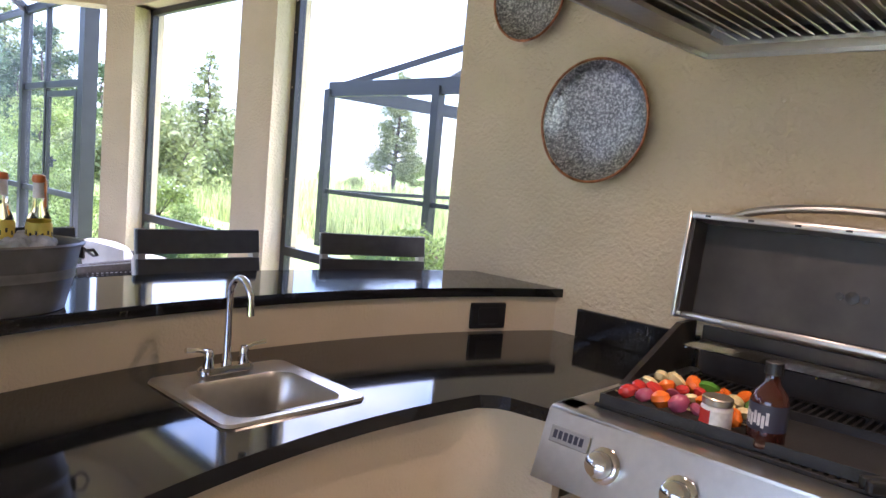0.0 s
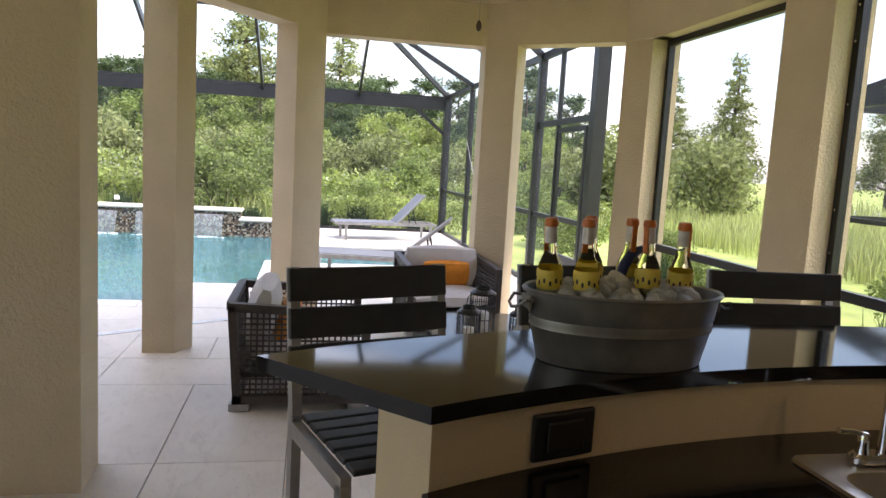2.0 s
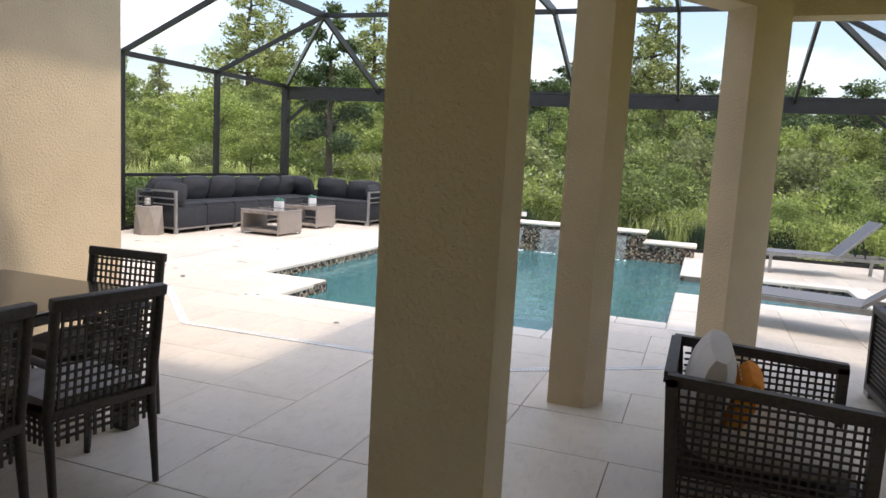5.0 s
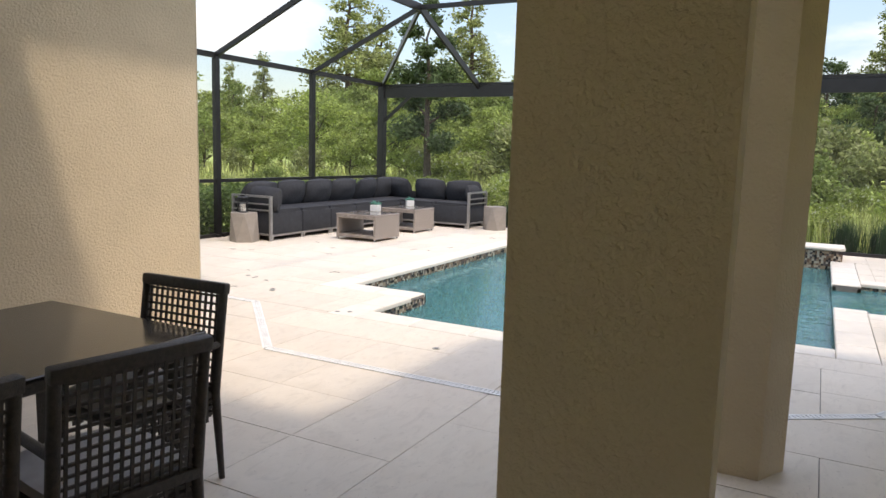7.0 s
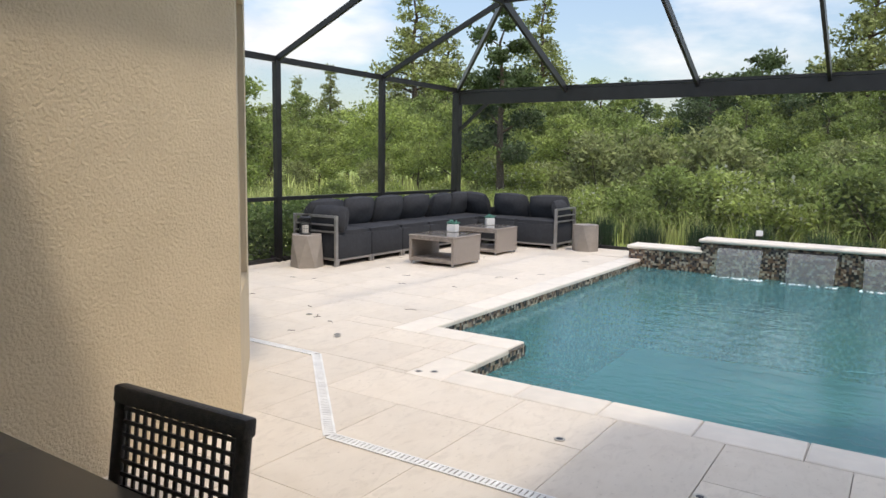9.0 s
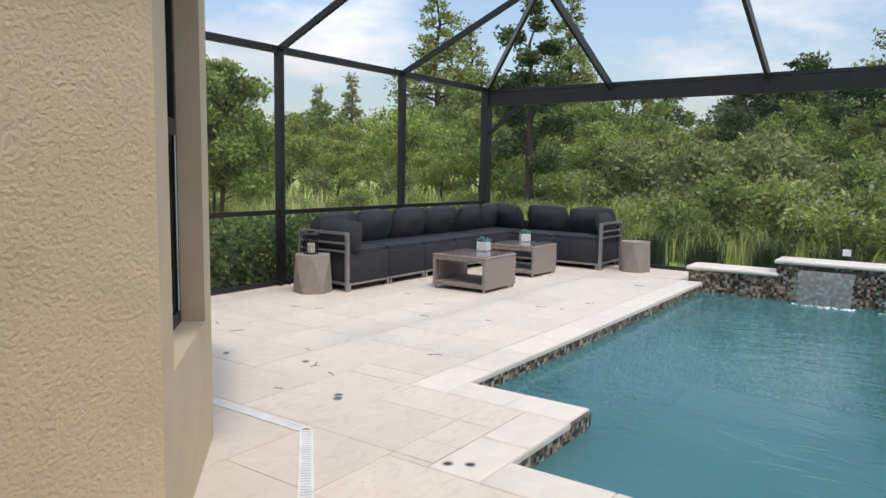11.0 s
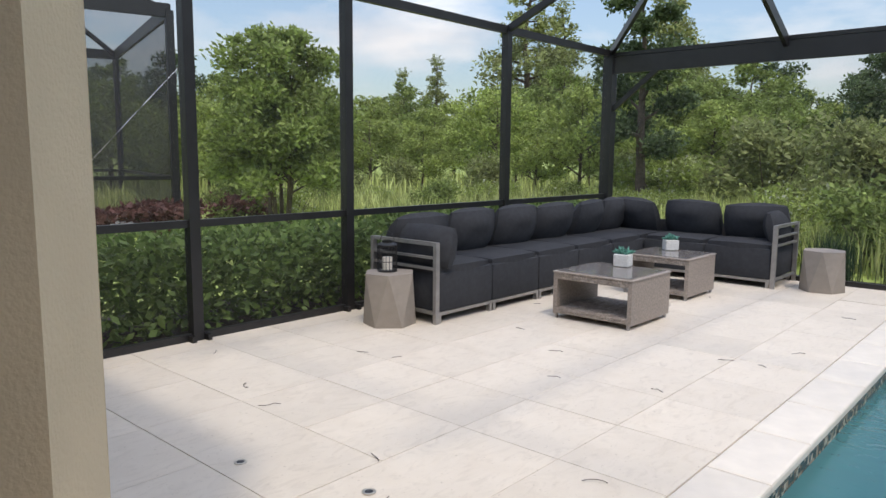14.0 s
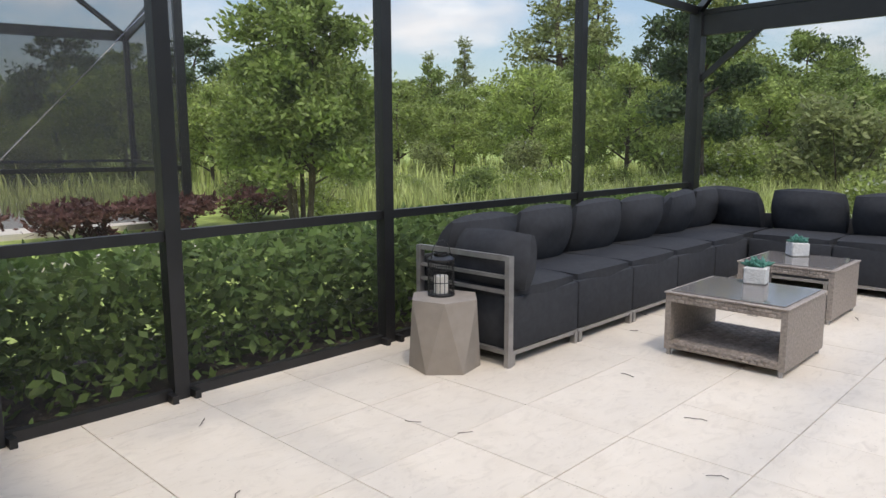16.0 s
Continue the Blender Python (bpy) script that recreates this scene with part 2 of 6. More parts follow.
PEPPER_GREEN = mat("green_pepper", (0.07, 0.20, 0.02), 0.28, vary=0.2, scale=20)
ONION = mat("onion", (0.62, 0.50, 0.25), 0.4, vary=0.2, scale=20)
PURPLE = mat("red_onion", (0.28, 0.05, 0.09), 0.35, vary=0.2, scale=20)
SAUCE = mat("dark_sauce_bottle", (0.045, 0.010, 0.006), 0.06, spec=0.7, vary=0.2)
TIN = mat("tin_lid", (0.55, 0.50, 0.42), 0.3, 0.9, vary=0.1)
DEBRIS = mat("dry_twig", (0.07, 0.05, 0.035), 0.9)
BARK = mat("bark", (0.10, 0.075, 0.055), 0.95, vary=0.35, scale=9, bump=0.8, bump_scale=25)
MULCH = mat("mulch", (0.055, 0.040, 0.030), 0.95, vary=0.5, scale=25, bump=1.0, bump_scale=40)
LAWN = mat("meadow_ground", (0.31, 0.39, 0.09), 0.95, vary=0.35, scale=2.5, bump=0.8, bump_scale=30, stain=0.6, stain_scale=0.15, stain_color=(0.28, 0.30, 0.10))
POND = mat("pond_water", (0.10, 0.14, 0.17), 0.08, vary=0.1, spec=0.5)


def leaf_mat(name, c, vary=0.45):
    return mat(name, c, 0.55, vary=0.25, scale=0.9, island=vary, per_object=0.15, trans=0.40, spec=0.3)


LEAF_MID = leaf_mat("leaf_mid", (0.235, 0.300, 0.085))
LEAF_DARK = leaf_mat("leaf_dark", (0.105, 0.150, 0.062))
LEAF_BRIGHT = leaf_mat("leaf_bright", (0.30, 0.365, 0.10))
LEAF_OLIVE = leaf_mat("leaf_olive", (0.255, 0.285, 0.11))
LEAF_HEDGE = leaf_mat("leaf_hedge", (0.135, 0.20, 0.055))
LEAF_RED = leaf_mat("leaf_burgundy", (0.125, 0.06, 0.05))
BLOSSOM = leaf_mat("blossom_white", (0.50, 0.52, 0.38), 0.2)
GRASS = leaf_mat("grass_blade", (0.46, 0.50, 0.19))
GRASS_DARK = leaf_mat("border_grass", (0.05, 0.095, 0.035))
SCREEN = screen_mat("insect_screen", (0.09, 0.095, 0.10), 0.12)
SCREEN_DENSE = screen_mat("insect_screen_oblique", (0.16, 0.17, 0.18), 0.26)
SCREEN_DARK = screen_mat("dark_screen", (0.05, 0.05, 0.055), 0.52)
TERRACOTTA = mat("terracotta_roof", (0.42, 0.17, 0.08), 0.8, vary=0.2, scale=3)
ROOM_DARK = mat("room_shade", (0.35, 0.30, 0.24), 0.8)


def mosaic_mat():
    m = bpy.data.materials.new("mosaic_tile")
    m.use_nodes = True
    nt = m.node_tree
    b = nt.nodes["Principled BSDF"]
    tc = nt.nodes.new("ShaderNodeTexCoord")
    vo = nt.nodes.new("ShaderNodeTexVoronoi")
    vo.distance = 'CHEBYCHEV'
    vo.inputs["Scale"].default_value = 30
    vo.inputs["Randomness"].default_value = 0.25
    nt.links.new(tc.outputs["Object"], vo.inputs["Vector"])
    sep = nt.nodes.new("ShaderNodeSeparateColor")
    nt.links.new(vo.outputs["Color"], sep.inputs[0])
    ramp = nt.nodes.new("ShaderNodeValToRGB")
    ramp.color_ramp.interpolation = 'CONSTANT'
    els = ramp.color_ramp.elements
    els[0].position, els[0].color = 0.0, (0.03, 0.025, 0.022, 1)
    els[1].position, els[1].color = 0.25, (0.16, 0.10, 0.065, 1)
    for p, c in ((0.5, (0.30, 0.22, 0.15)), (0.68, (0.42, 0.36, 0.28)), (0.85, (0.10, 0.08, 0.075))):
        e = els.new(p)
        e.color = (*c, 1)
    nt.links.new(sep.outputs[0], ramp.inputs[0])
    nt.links.new(ramp.outputs[0], b.inputs["Base Color"])
    b.inputs["Roughness"].default_value = 0.25
    bp = nt.nodes.new("ShaderNodeBump")
    bp.inputs["Strength"].default_value = 0.5
    bp.inputs["Distance"].default_value = 0.004
    bp.invert = True
    nt.links.new(vo.outputs["Distance"], bp.inputs["Height"])
    nt.links.new(bp.outputs[0], b.inputs["Normal"])
    return m


MOSAIC = mosaic_mat()


def water_mat(name, color, fade, ripple):
    """Pool water: a glossy rippled surface over a milky blue-green body, partly clear."""
    m = bpy.data.materials.new(name)
    m.use_nodes = True
    nt = m.node_tree
    b = nt.nodes["Principled BSDF"]
    b.inputs["Base Color"].default_value = (*color, 1)
    b.inputs["Roughness"].default_value = 0.04
    b.inputs["IOR"].default_value = 1.33
    tc = nt.nodes.new("ShaderNodeTexCoord")
    mp = nt.nodes.new("ShaderNodeMapping")
    mp.inputs["Scale"].default_value = (4.5, 2.2, 1)
    n = nt.nodes.new("ShaderNodeTexNoise")
    n.inputs["Scale"].default_value = 1.6
    n.inputs["Detail"].default_value = 3
    n.inputs["Distortion"].default_value = 0.8
    bp = nt.nodes.new("ShaderNodeBump")
    bp.inputs["Strength"].default_value = ripple
    bp.inputs["Distance"].default_value = 0.05
    nt.links.new(tc.outputs["Object"], mp.inputs[0])
    nt.links.new(mp.outputs[0], n.inputs["Vector"])
    nt.links.new(n.outputs["Fac"], bp.inputs["Height"])
    nt.links.new(bp.outputs[0], b.inputs["Normal"])
    t = nt.nodes.new("ShaderNodeBsdfTransparent")
    t.inputs[0].default_value = (0.55, 0.9, 0.92, 1)
    ms = nt.nodes.new("ShaderNodeMixShader")
    ms.inputs[0].default_value = fade
    nt.links.new(t.outputs[0], ms.inputs[1])
    nt.links.new(b.outputs[0], ms.inputs[2])
    nt.links.new(ms.outputs[0], nt.nodes["Material Output"].inputs[0])
    return m


WATER = water_mat("pool_water", (0.07, 0.215, 0.225), 0.75, 0.16)
FALL = water_mat("falling_water", (0.5, 0.5, 0.5), 0.32, 0.8)
FOAM = mat("foam", (0.75, 0.8, 0.8), 0.5, vary=0.1, bump=0.8, bump_scale=40)
PLASTER = mat("pool_plaster", (0.16, 0.36, 0.38), 0.6, vary=0.08, scale=2)


# ---------------------------------------------------------------- mesh helpers
def box(bm, x0, x1, y0, y1, z0, z1, m=None):
    vs = [bm.verts.new((x, y, z)) for z in (z0, z1) for y in (y0, y1) for x in (x0, x1)]
    if m is not None:
        for v in vs:
            v.co = m @ v.co
    for f in ((0, 2, 3, 1), (4, 5, 7, 6), (0, 1, 5, 4), (2, 6, 7, 3), (0, 4, 6, 2), (1, 3, 7, 5)):
        bm.faces.new([vs[i] for i in f])
    return vs


def rbox(bm, x0, x1, y0, y1, z0, z1, r=0.01, seg=2, m=None):
    """A box with rounded edges."""
    tmp = bmesh.new()
    box(tmp, x0, x1, y0, y1, z0, z1)
    bmesh.ops.bevel(tmp, geom=tmp.edges[:], offset=r, segments=seg, profile=0.5, affect='EDGES')
    merge(bm, tmp, m)


def merge(bm, tmp, m=None):
    lookup = {}
    for v in tmp.verts:
        lookup[v] = bm.verts.new(m @ v.co if m is not None else v.co)
    for f in tmp.faces:
        bm.faces.new([lookup[v] for v in f.verts])
    tmp.free()


def bar(bm, a, b, w, h=None, up=(0, 0, 1)):
    """A straight bar of rectangular section from a to b."""
    a, b = Vector(a), Vector(b)
    h = w if h is None else h
    d = (b - a).normalized()
    s = d.cross(Vector(up))
    if s.length < 1e-4:
        s = d.cross(Vector((1, 0, 0)))
    s.normalize()
    u = s.cross(d).normalized()
    vs = [bm.verts.new(p + s * (w / 2 * i) + u * (h / 2 * j)) for p in (a, b) for i, j in ((-1, -1), (1, -1), (1, 1), (-1, 1))]
    for f in ((0, 1, 2, 3), (7, 6, 5, 4), (0, 4, 5, 1), (1, 5, 6, 2), (2, 6, 7, 3), (3, 7, 4, 0)):
        bm.faces.new([vs[i] for i in f])


def tube(bm, pts, r, seg=8, cap=True):
    """A round tube through the points; r is one radius or one per point."""
    pts = [Vector(p) for p in pts]
    rs = r if isinstance(r, (list, tuple)) else [r] * len(pts)
    rings = []
    for i, p in enumerate(pts):
        d = (pts[min(i + 1, len(pts) - 1)] - pts[max(i - 1, 0)]).normalized()
        s = d.cross(Vector((0.13, 0.31, 0.94)))
        if s.length < 0.1:
            s = d.cross(Vector((1, 0, 0)))
        s.normalize()
        u = s.cross(d)
        rings.append([bm.verts.new(p + (s * math.cos(k * math.tau / seg) + u * math.sin(k * math.tau / seg)) * rs[i]) for k in range(seg)])
    for a, b in zip(rings, rings[1:]):
        for k in range(seg):
            bm.faces.new((a[k], a[(k + 1) % seg], b[(k + 1) % seg], b[k]))
    if cap:
        bm.faces.new(rings[0][::-1])
        bm.faces.new(rings[-1])


def lathe(bm, profile, seg=20, m=None, sx=1.0, sy=1.0):
    """A turned body from (radius, height) pairs, closed where the radius is zero."""
    rings = []
    for r, z in profile:
        if r < 1e-5:
            p = Vector((0, 0, z))
            rings.append([bm.verts.new(m @ p if m is not None else p)])
        else:
            ring = []
            for k in range(seg):
                p = Vector((r * sx * math.cos(k * math.tau / seg), r * sy * math.sin(k * math.tau / seg), z))
                ring.append(bm.verts.new(m @ p if m is not None else p))
            rings.append(ring)
    for a, b in zip(rings, rings[1:]):
        for k in range(seg):
            q = (k + 1) % seg
            if len(a) == 1 and len(b) > 1:
                bm.faces.new((a[0], b[q], b[k]))
            elif len(b) == 1 and len(a) > 1:
                bm.faces.new((a[k], a[q], b[0]))
            elif len(a) > 1:
                bm.faces.new((a[k], a[q], b[q], b[k]))


def prism(bm, poly, z0, z1):
    """An upright body over a plan outline."""
    n = len(poly)
    lo = [bm.verts.new((x, y, z0)) for x, y in poly]
    hi = [bm.verts.new((x, y, z1)) for x, y in poly]
    area = sum(poly[i][0] * poly[(i + 1) % n][1] - poly[(i + 1) % n][0] * poly[i][1] for i in range(n))
    if area < 0:
        lo.reverse(), hi.reverse()
    bm.faces.new(lo[::-1])
    bm.faces.new(hi)
    for i in range(n):
        bm.faces.new((lo[i], lo[(i + 1) % n], hi[(i + 1) % n], hi[i]))


def soften(bm, r, seg=2):
    bmesh.ops.bevel(bm, geom=[e for e in bm.edges if len(e.link_faces) == 2 and e.calc_face_angle(0) > 0.6], offset=r, segments=seg, profile=0.5, affect='EDGES')


def cushion(bm, sx, sy, sz, m=None, n=7, puff=0.35):
    """A stuffed cushion: a box whose faces swell and whose corners draw in."""
    tmp = bmesh.new()
    bmesh.ops.create_cube(tmp, size=2)
    bmesh.ops.subdivide_edges(tmp, edges=tmp.edges[:], cuts=n, use_grid_fill=True)
    for v in tmp.verts:
        x, y, z = v.co
        fx, fy, fz = (1 - x * x), (1 - y * y), (1 - z * z)
        k = (fx + 0.12) ** puff * (fy + 0.12) ** puff if abs(z) > 0.3 else 1
        zz = z * min(1.0, k) if abs(z) > 0.3 else z * min(1.0, ((fx + 0.12) * (fy + 0.12)) ** (puff * 0.6))
        wob = noise.noise(Vector((x * 2.1 + sx, y * 2.1, z * 1.3 + sz * 9))) * 0.05
        v.co = Vector((x * (0.91 + 0.09 * fy) * sx / 2, y * (0.93 + 0.07 * fx) * sy / 2, (zz + wob) * sz / 2))
    merge(bm, tmp, m)


def mesh_of(name, bm, material, smooth=False):
    me = bpy.data.meshes.new(name)
    bmesh.ops.recalc_face_normals(bm, faces=bm.faces[:]) if len(bm.faces) < 60000 else None
    bm.to_mesh(me)
    bm.free()
    me.materials.append(material)
    if smooth:
        for p in me.polygons:
            p.use_smooth = True
        me.set_sharp_from_angle(angle=radians(38))
    return me


def part(name, bm, material, parent=None, label="", smooth=False):
    ob = new(name, mesh_of(name, bm, material, smooth))
    ob.parent = parent
    return tagged(ob, label)


def structure(name, bm, material, label="", smooth=False):
    return tagged(part(name, bm, material, None, "", smooth), label, "", "", "structure")


def thing(name, label, category, m, group=""):
    e = new(name)
    e.empty_display_size = 0.1
    e.matrix_basis = m
    return tagged(e, label, category, group)


def lattice(bm, o, u, v, nu, nv, w=0.012, t=0.006):
    """A woven open panel: strips along u and v from the corner o."""
    o, u, v = Vector(o), Vector(u), Vector(v)
    nrm = u.cross(v).normalized()
    for i in range(1, nu):
        a = o + u * (i / nu)
        bar(bm, a, a + v, w, t, nrm)
    for j in range(1, nv):
        a = o + v * (j / nv) + nrm * t * 0.6
        bar(bm, a, a + u, w, t, nrm)


# ---------------------------------------------------------------- ground, deck and pool
DECK = (-16.15, 3.4, -10.2, 2.85)
POOL = [(-15.0, -8.9, -5.76, -0.87), (-8.9, -7.85, -4.82, -1.88)]
SPA = (-12.85, -10.74, -0.55, 1.40)
WATER_Z = -0.13
bm = bmesh.new()
xs = (-900, DECK[0], 3.4, 900)
ys = (-900, DECK[2], DECK[3], 900)
grid = [[bm.verts.new((x, y, -0.10)) for y in ys] for x in xs]
for i in range(3):
    for j in range(3):
        if (i, j) != (1, 1):
            bm.faces.new((grid[i][j], grid[i + 1][j], grid[i + 1][j + 1], grid[i][j + 1]))
structure("ground", bm, LAWN, "green meadow and lawn ground")


def minus(rects, h):
    """Rectangles less a rectangular hole."""
    out = []
    for x0, x1, y0, y1 in rects:
        if h[1] <= x0 or h[0] >= x1 or h[3] <= y0 or h[2] >= y1:
            out.append((x0, x1, y0, y1))
            continue
        if h[0] > x0:
            out.append((x0, h[0], y0, y1))
        if h[1] < x1:
            out.append((h[1], x1, y0, y1))
        a, b = max(x0, h[0]), min(x1, h[1])
        if h[2] > y0:
            out.append((a, b, y0, h[2]))
        if h[3] < y1:
            out.append((a, b, h[3], y1))
    return [r for r in out if r[1] - r[0] > 0.02 and r[3] - r[2] > 0.02]


SPILL = (-12.6, -10.9, -0.88, -0.54)
holes = POOL + [SPA, SPILL]
base = [DECK]
for h in holes:
    base = minus(base, h)
bm = bmesh.new()
for r in base:
    box(bm, *r, -0.6, -0.012)
floor = structure("floor", bm, GROUT, "dark grout bed under pale stone paving")

# pool shell: plaster sides and bottom, mosaic band at the water line
bm = bmesh.new()
for x0, x1, y0, y1 in POOL:
    box(bm, x0, x1, y0, y1, -1.6, -1.5)
box(bm, *SPA, -0.9, -0.8)
structure("pool_floor", bm, PLASTER, "blue-green plastered pool floor")
bm = bmesh.new()
box(bm, -15.1, -8.88, -5.80, -5.757, -1.6, -0.035)
box(bm, -8.945, -8.897, -5.757, -4.823, -1.6, -0.035)
box(bm, -8.897, -7.81, -4.86, -4.817, -1.6, -0.035)
box(bm, -7.853, -7.81, -4.817, -1.883, -1.6, -0.035)
box(bm, -8.897, -7.81, -1.883, -1.84, -1.6, -0.035)
box(bm, -8.945, -8.897, -1.877, -0.873, -1.6, -0.035)
box(bm, -10.9, -8.88, -0.873, -0.83, -1.6, -0.035)
box(bm, -15.0, -12.6, -0.873, -0.83, -1.6, -0.035)
box(bm, -12.6, -10.9, -0.873, -0.545, -1.6, -0.105)
for x0, x1, y0, y1 in ((SPA[0] - .04, SPA[1] + .04, SPA[3] - .003, SPA[3] + .04), (SPA[0] - .04, SPA[0] + .003, SPA[2], SPA[3]),
                       (SPA[1] - .003, SPA[1] + .04, SPA[2], SPA[3]), (SPA[0], -12.6, SPA[2] - .04, SPA[2] + .003), (-10.9, SPA[1], SPA[2] - .04, SPA[2] + .003)):
    box(bm, x0, x1, y0, y1, -0.9, -0.035)
structure("pool_tile_band", bm, MOSAIC, "brown and black glass mosaic along the pool edge")
bm = bmesh.new()
for x0, x1, y0, y1 in POOL:
    bm.faces.new([bm.verts.new((x, y, WATER_Z)) for x, y in ((x0, y0), (x1, y0), (x1, y1), (x0, y1))])
structure("water", bm, WATER, "blue-green rippled pool water")
bm = bmesh.new()
bm.faces.new([bm.verts.new((x, y, -0.085)) for x, y in ((SPA[0], SPILL[2]), (SPA[1], SPILL[2]), (SPA[1], SPA[3]), (SPA[0], SPA[3]))])
structure("spa_water", bm, WATER, "clear spa water level with the spillway")

# raised wall with three sheets of falling water
for name, y0, y1, top in (("wall_low_left", -5.95, -4.8, 0.17), ("wall_tall", -4.8, -1.6, 0.35), ("wall_low_right", -1.6, -0.72, 0.17)):
    bm = bmesh.new()
    box(bm, -15.42, -14.97, y0, y1, -1.6, top)
    w = structure("pool_" + name, bm, MOSAIC, "mosaic-clad raised wall behind the pool")
    bm = bmesh.new()
    rbox(bm, -15.46, -14.92, y0 - 0.03, y1 + 0.03, top + 0.002, top + 0.06, 0.025, 3)
    part("coping", bm, COPING, w, "cream bullnose stone coping", True)
for y in (-4.2, -3.22, -2.24):
    wf = thing("water_sheet", "thin sheet of water falling from the raised pool wall", "waterfall", pose(-14.965, y, 0), "waterfalls on the pool wall")
    bm = bmesh.new()
    rows = []
    for k in range(13):
        s = k / 12
        x, z = 0.02 + 0.20 * s, 0.30 - 0.43 * s * s
        rows.append([bm.verts.new((x + 0.012 * noise.noise(Vector((j * 0.9, k * 0.25, y))), (j / 14 - 0.5) * (0.66 - 0.04 * s), z)) for j in range(15)])
    for a, b in zip(rows, rows[1:]):
        for j in range(14):
            bm.faces.new((a[j], a[j + 1], b[j + 1], b[j]))
    part("sheet", bm, FALL, wf, "", True)
    bm = bmesh.new()
    for k in range(40):
        r = random.uniform(0.02, 0.05)
        bmesh.ops.create_icosphere(bm, subdivisions=1, radius=r, matrix=Matrix.Translation((0.24 + random.gauss(0, 0.04), random.uniform(-0.36, 0.36), WATER_Z - r * 0.7)))
    part("foam", bm, FOAM, wf, "white foam where the water lands", True)
    bm = bmesh.new()
    box(bm, -0.005, 0.03, -0.34, 0.34, 0.295, 0.312)
    part("spout", bm, OUTLET, wf, "dark slot spout")

# ---------------------------------------------------------------- house shell
WALL_Y = 2.56


def beam(bm, pts, t, z0, z1):
    """A wall or beam along a line of plan points, thickened to the outer side."""
    for (ax, ay), (bx, by) in zip(pts, pts[1:]):
        d = Vector((bx - ax, by - ay)).normalized()
        n = Vector((d.y, -d.x)) * t
        prism(bm, [(ax, ay), (bx, by), (bx + n.x, by + n.y), (ax + n.x, ay + n.y)], z0, z1)


INNER = [(-6.1, -1.15), (-7.04, -0.43), (-7.38, -0.17), (-7.33, 1.37), (-7.08, 1.62), (-6.44, 2.42), (-6.05, 2.56)]
bm = bmesh.new()
outer = [(-6.25, -1.36), (-7.2, -0.62), (-7.6, -0.3), (-7.56, 1.45), (-7.26, 1.76), (-6.58, 2.6), (-6.1, 2.82)]
prism(bm, INNER[::-1] + outer, 2.70, 3.3)
prism(bm, [(-5.9, -1.48), (-3.73, -1.48), (-3.73, -1.25), (-5.9, -1.25)], 2.70, 3.3)
prism(bm, [(-5.9, -1.48), (-5.9, -1.25), (-6.1, -1.15), (-6.25, -1.36), (-6.2, -1.48)], 2.70, 3.3)
structure("wall_header", bm, STUCCO, "cream stucco header over the bay openings")
COLUMNS = [
    ("column_1", [(-3.62, -1.65), (-3.62, -1.235), (-3.95, -1.255), (-3.95, -1.65)]),
    ("column_2", [(-5.9, -1.48), (-5.9, -1.25), (-6.1, -1.15), (-6.25, -1.36), (-6.2, -1.48)]),
    ("column_3", [(-7.04, -0.43), (-7.38, -0.17), (-7.6, -0.17), (-7.6, -0.3), (-7.2, -0.62)]),
    ("column_4", [(-7.33, 1.37), (-7.08, 1.62), (-7.26, 1.76), (-7.56, 1.45), (-7.56, 1.37)]),
    ("column_5", [(-6.44, 2.42), (-6.2, 2.56), (-6.2, 2.82), (-6.35, 2.82), (-6.58, 2.6)]),
]
for name, poly in COLUMNS:
    bm = bmesh.new()
    prism(bm, poly, 0, 2.70)
    soften(bm, 0.012, 2)
    structure(name, bm, STUCCO, "square cream stucco column of the covered terrace", True)
bm = bmesh.new()
box(bm, -4.47, -4.03, WALL_Y, WALL_Y + 0.26, 0, 3.3)
box(bm, -2.39, 3.2, WALL_Y, WALL_Y + 0.26, 0, 3.3)
box(bm, -6.2, -4.47, WALL_Y, WALL_Y + 0.26, 2.70, 3.3)
box(bm, -4.03, -2.39, WALL_Y, WALL_Y + 0.26, 2.70, 3.3)
wall_north = structure("wall_north", bm, STUCCO, "cream textured stucco wall with screened openings")
for k, (x0, x1) in enumerate(((-6.2, -4.47), (-4.03, -2.39))):
    bm = bmesh.new()
    for a, b in ((x0, x0 + 0.05), (x1 - 0.05, x1)):
        box(bm, a, b, WALL_Y + 0.135, WALL_Y + 0.185, 0.0, 2.70)
    for a, b in ((0, 0.05), (0.89, 0.95), (2.65, 2.70)):
        box(bm, x0 + 0.05, x1 - 0.05, WALL_Y + 0.135, WALL_Y + 0.185, a, b)
    wdw = structure("window_%d" % (k + 1), bm, BRONZE, "dark bronze framed insect screen in a wall opening")
    bm = bmesh.new()
    box(bm, x0 + 0.05, x1 - 0.05, WALL_Y + 0.159, WALL_Y + 0.161, 0.05, 2.65)
    part("screen", bm, SCREEN, wdw)
    bm = bmesh.new()
    for z in (0.3, 1.15, 1.4, 2.0, 2.35, 2.55):
        for x in (x0 + 0.025, x1 - 0.025):
            lathe(bm, [(0, 0), (0.008, 0), (0.008, 0.006), (0, 0.009)], 8, pose(x, WALL_Y + 0.135, z, 90))
    part("screw", bm, CHROME, wdw)

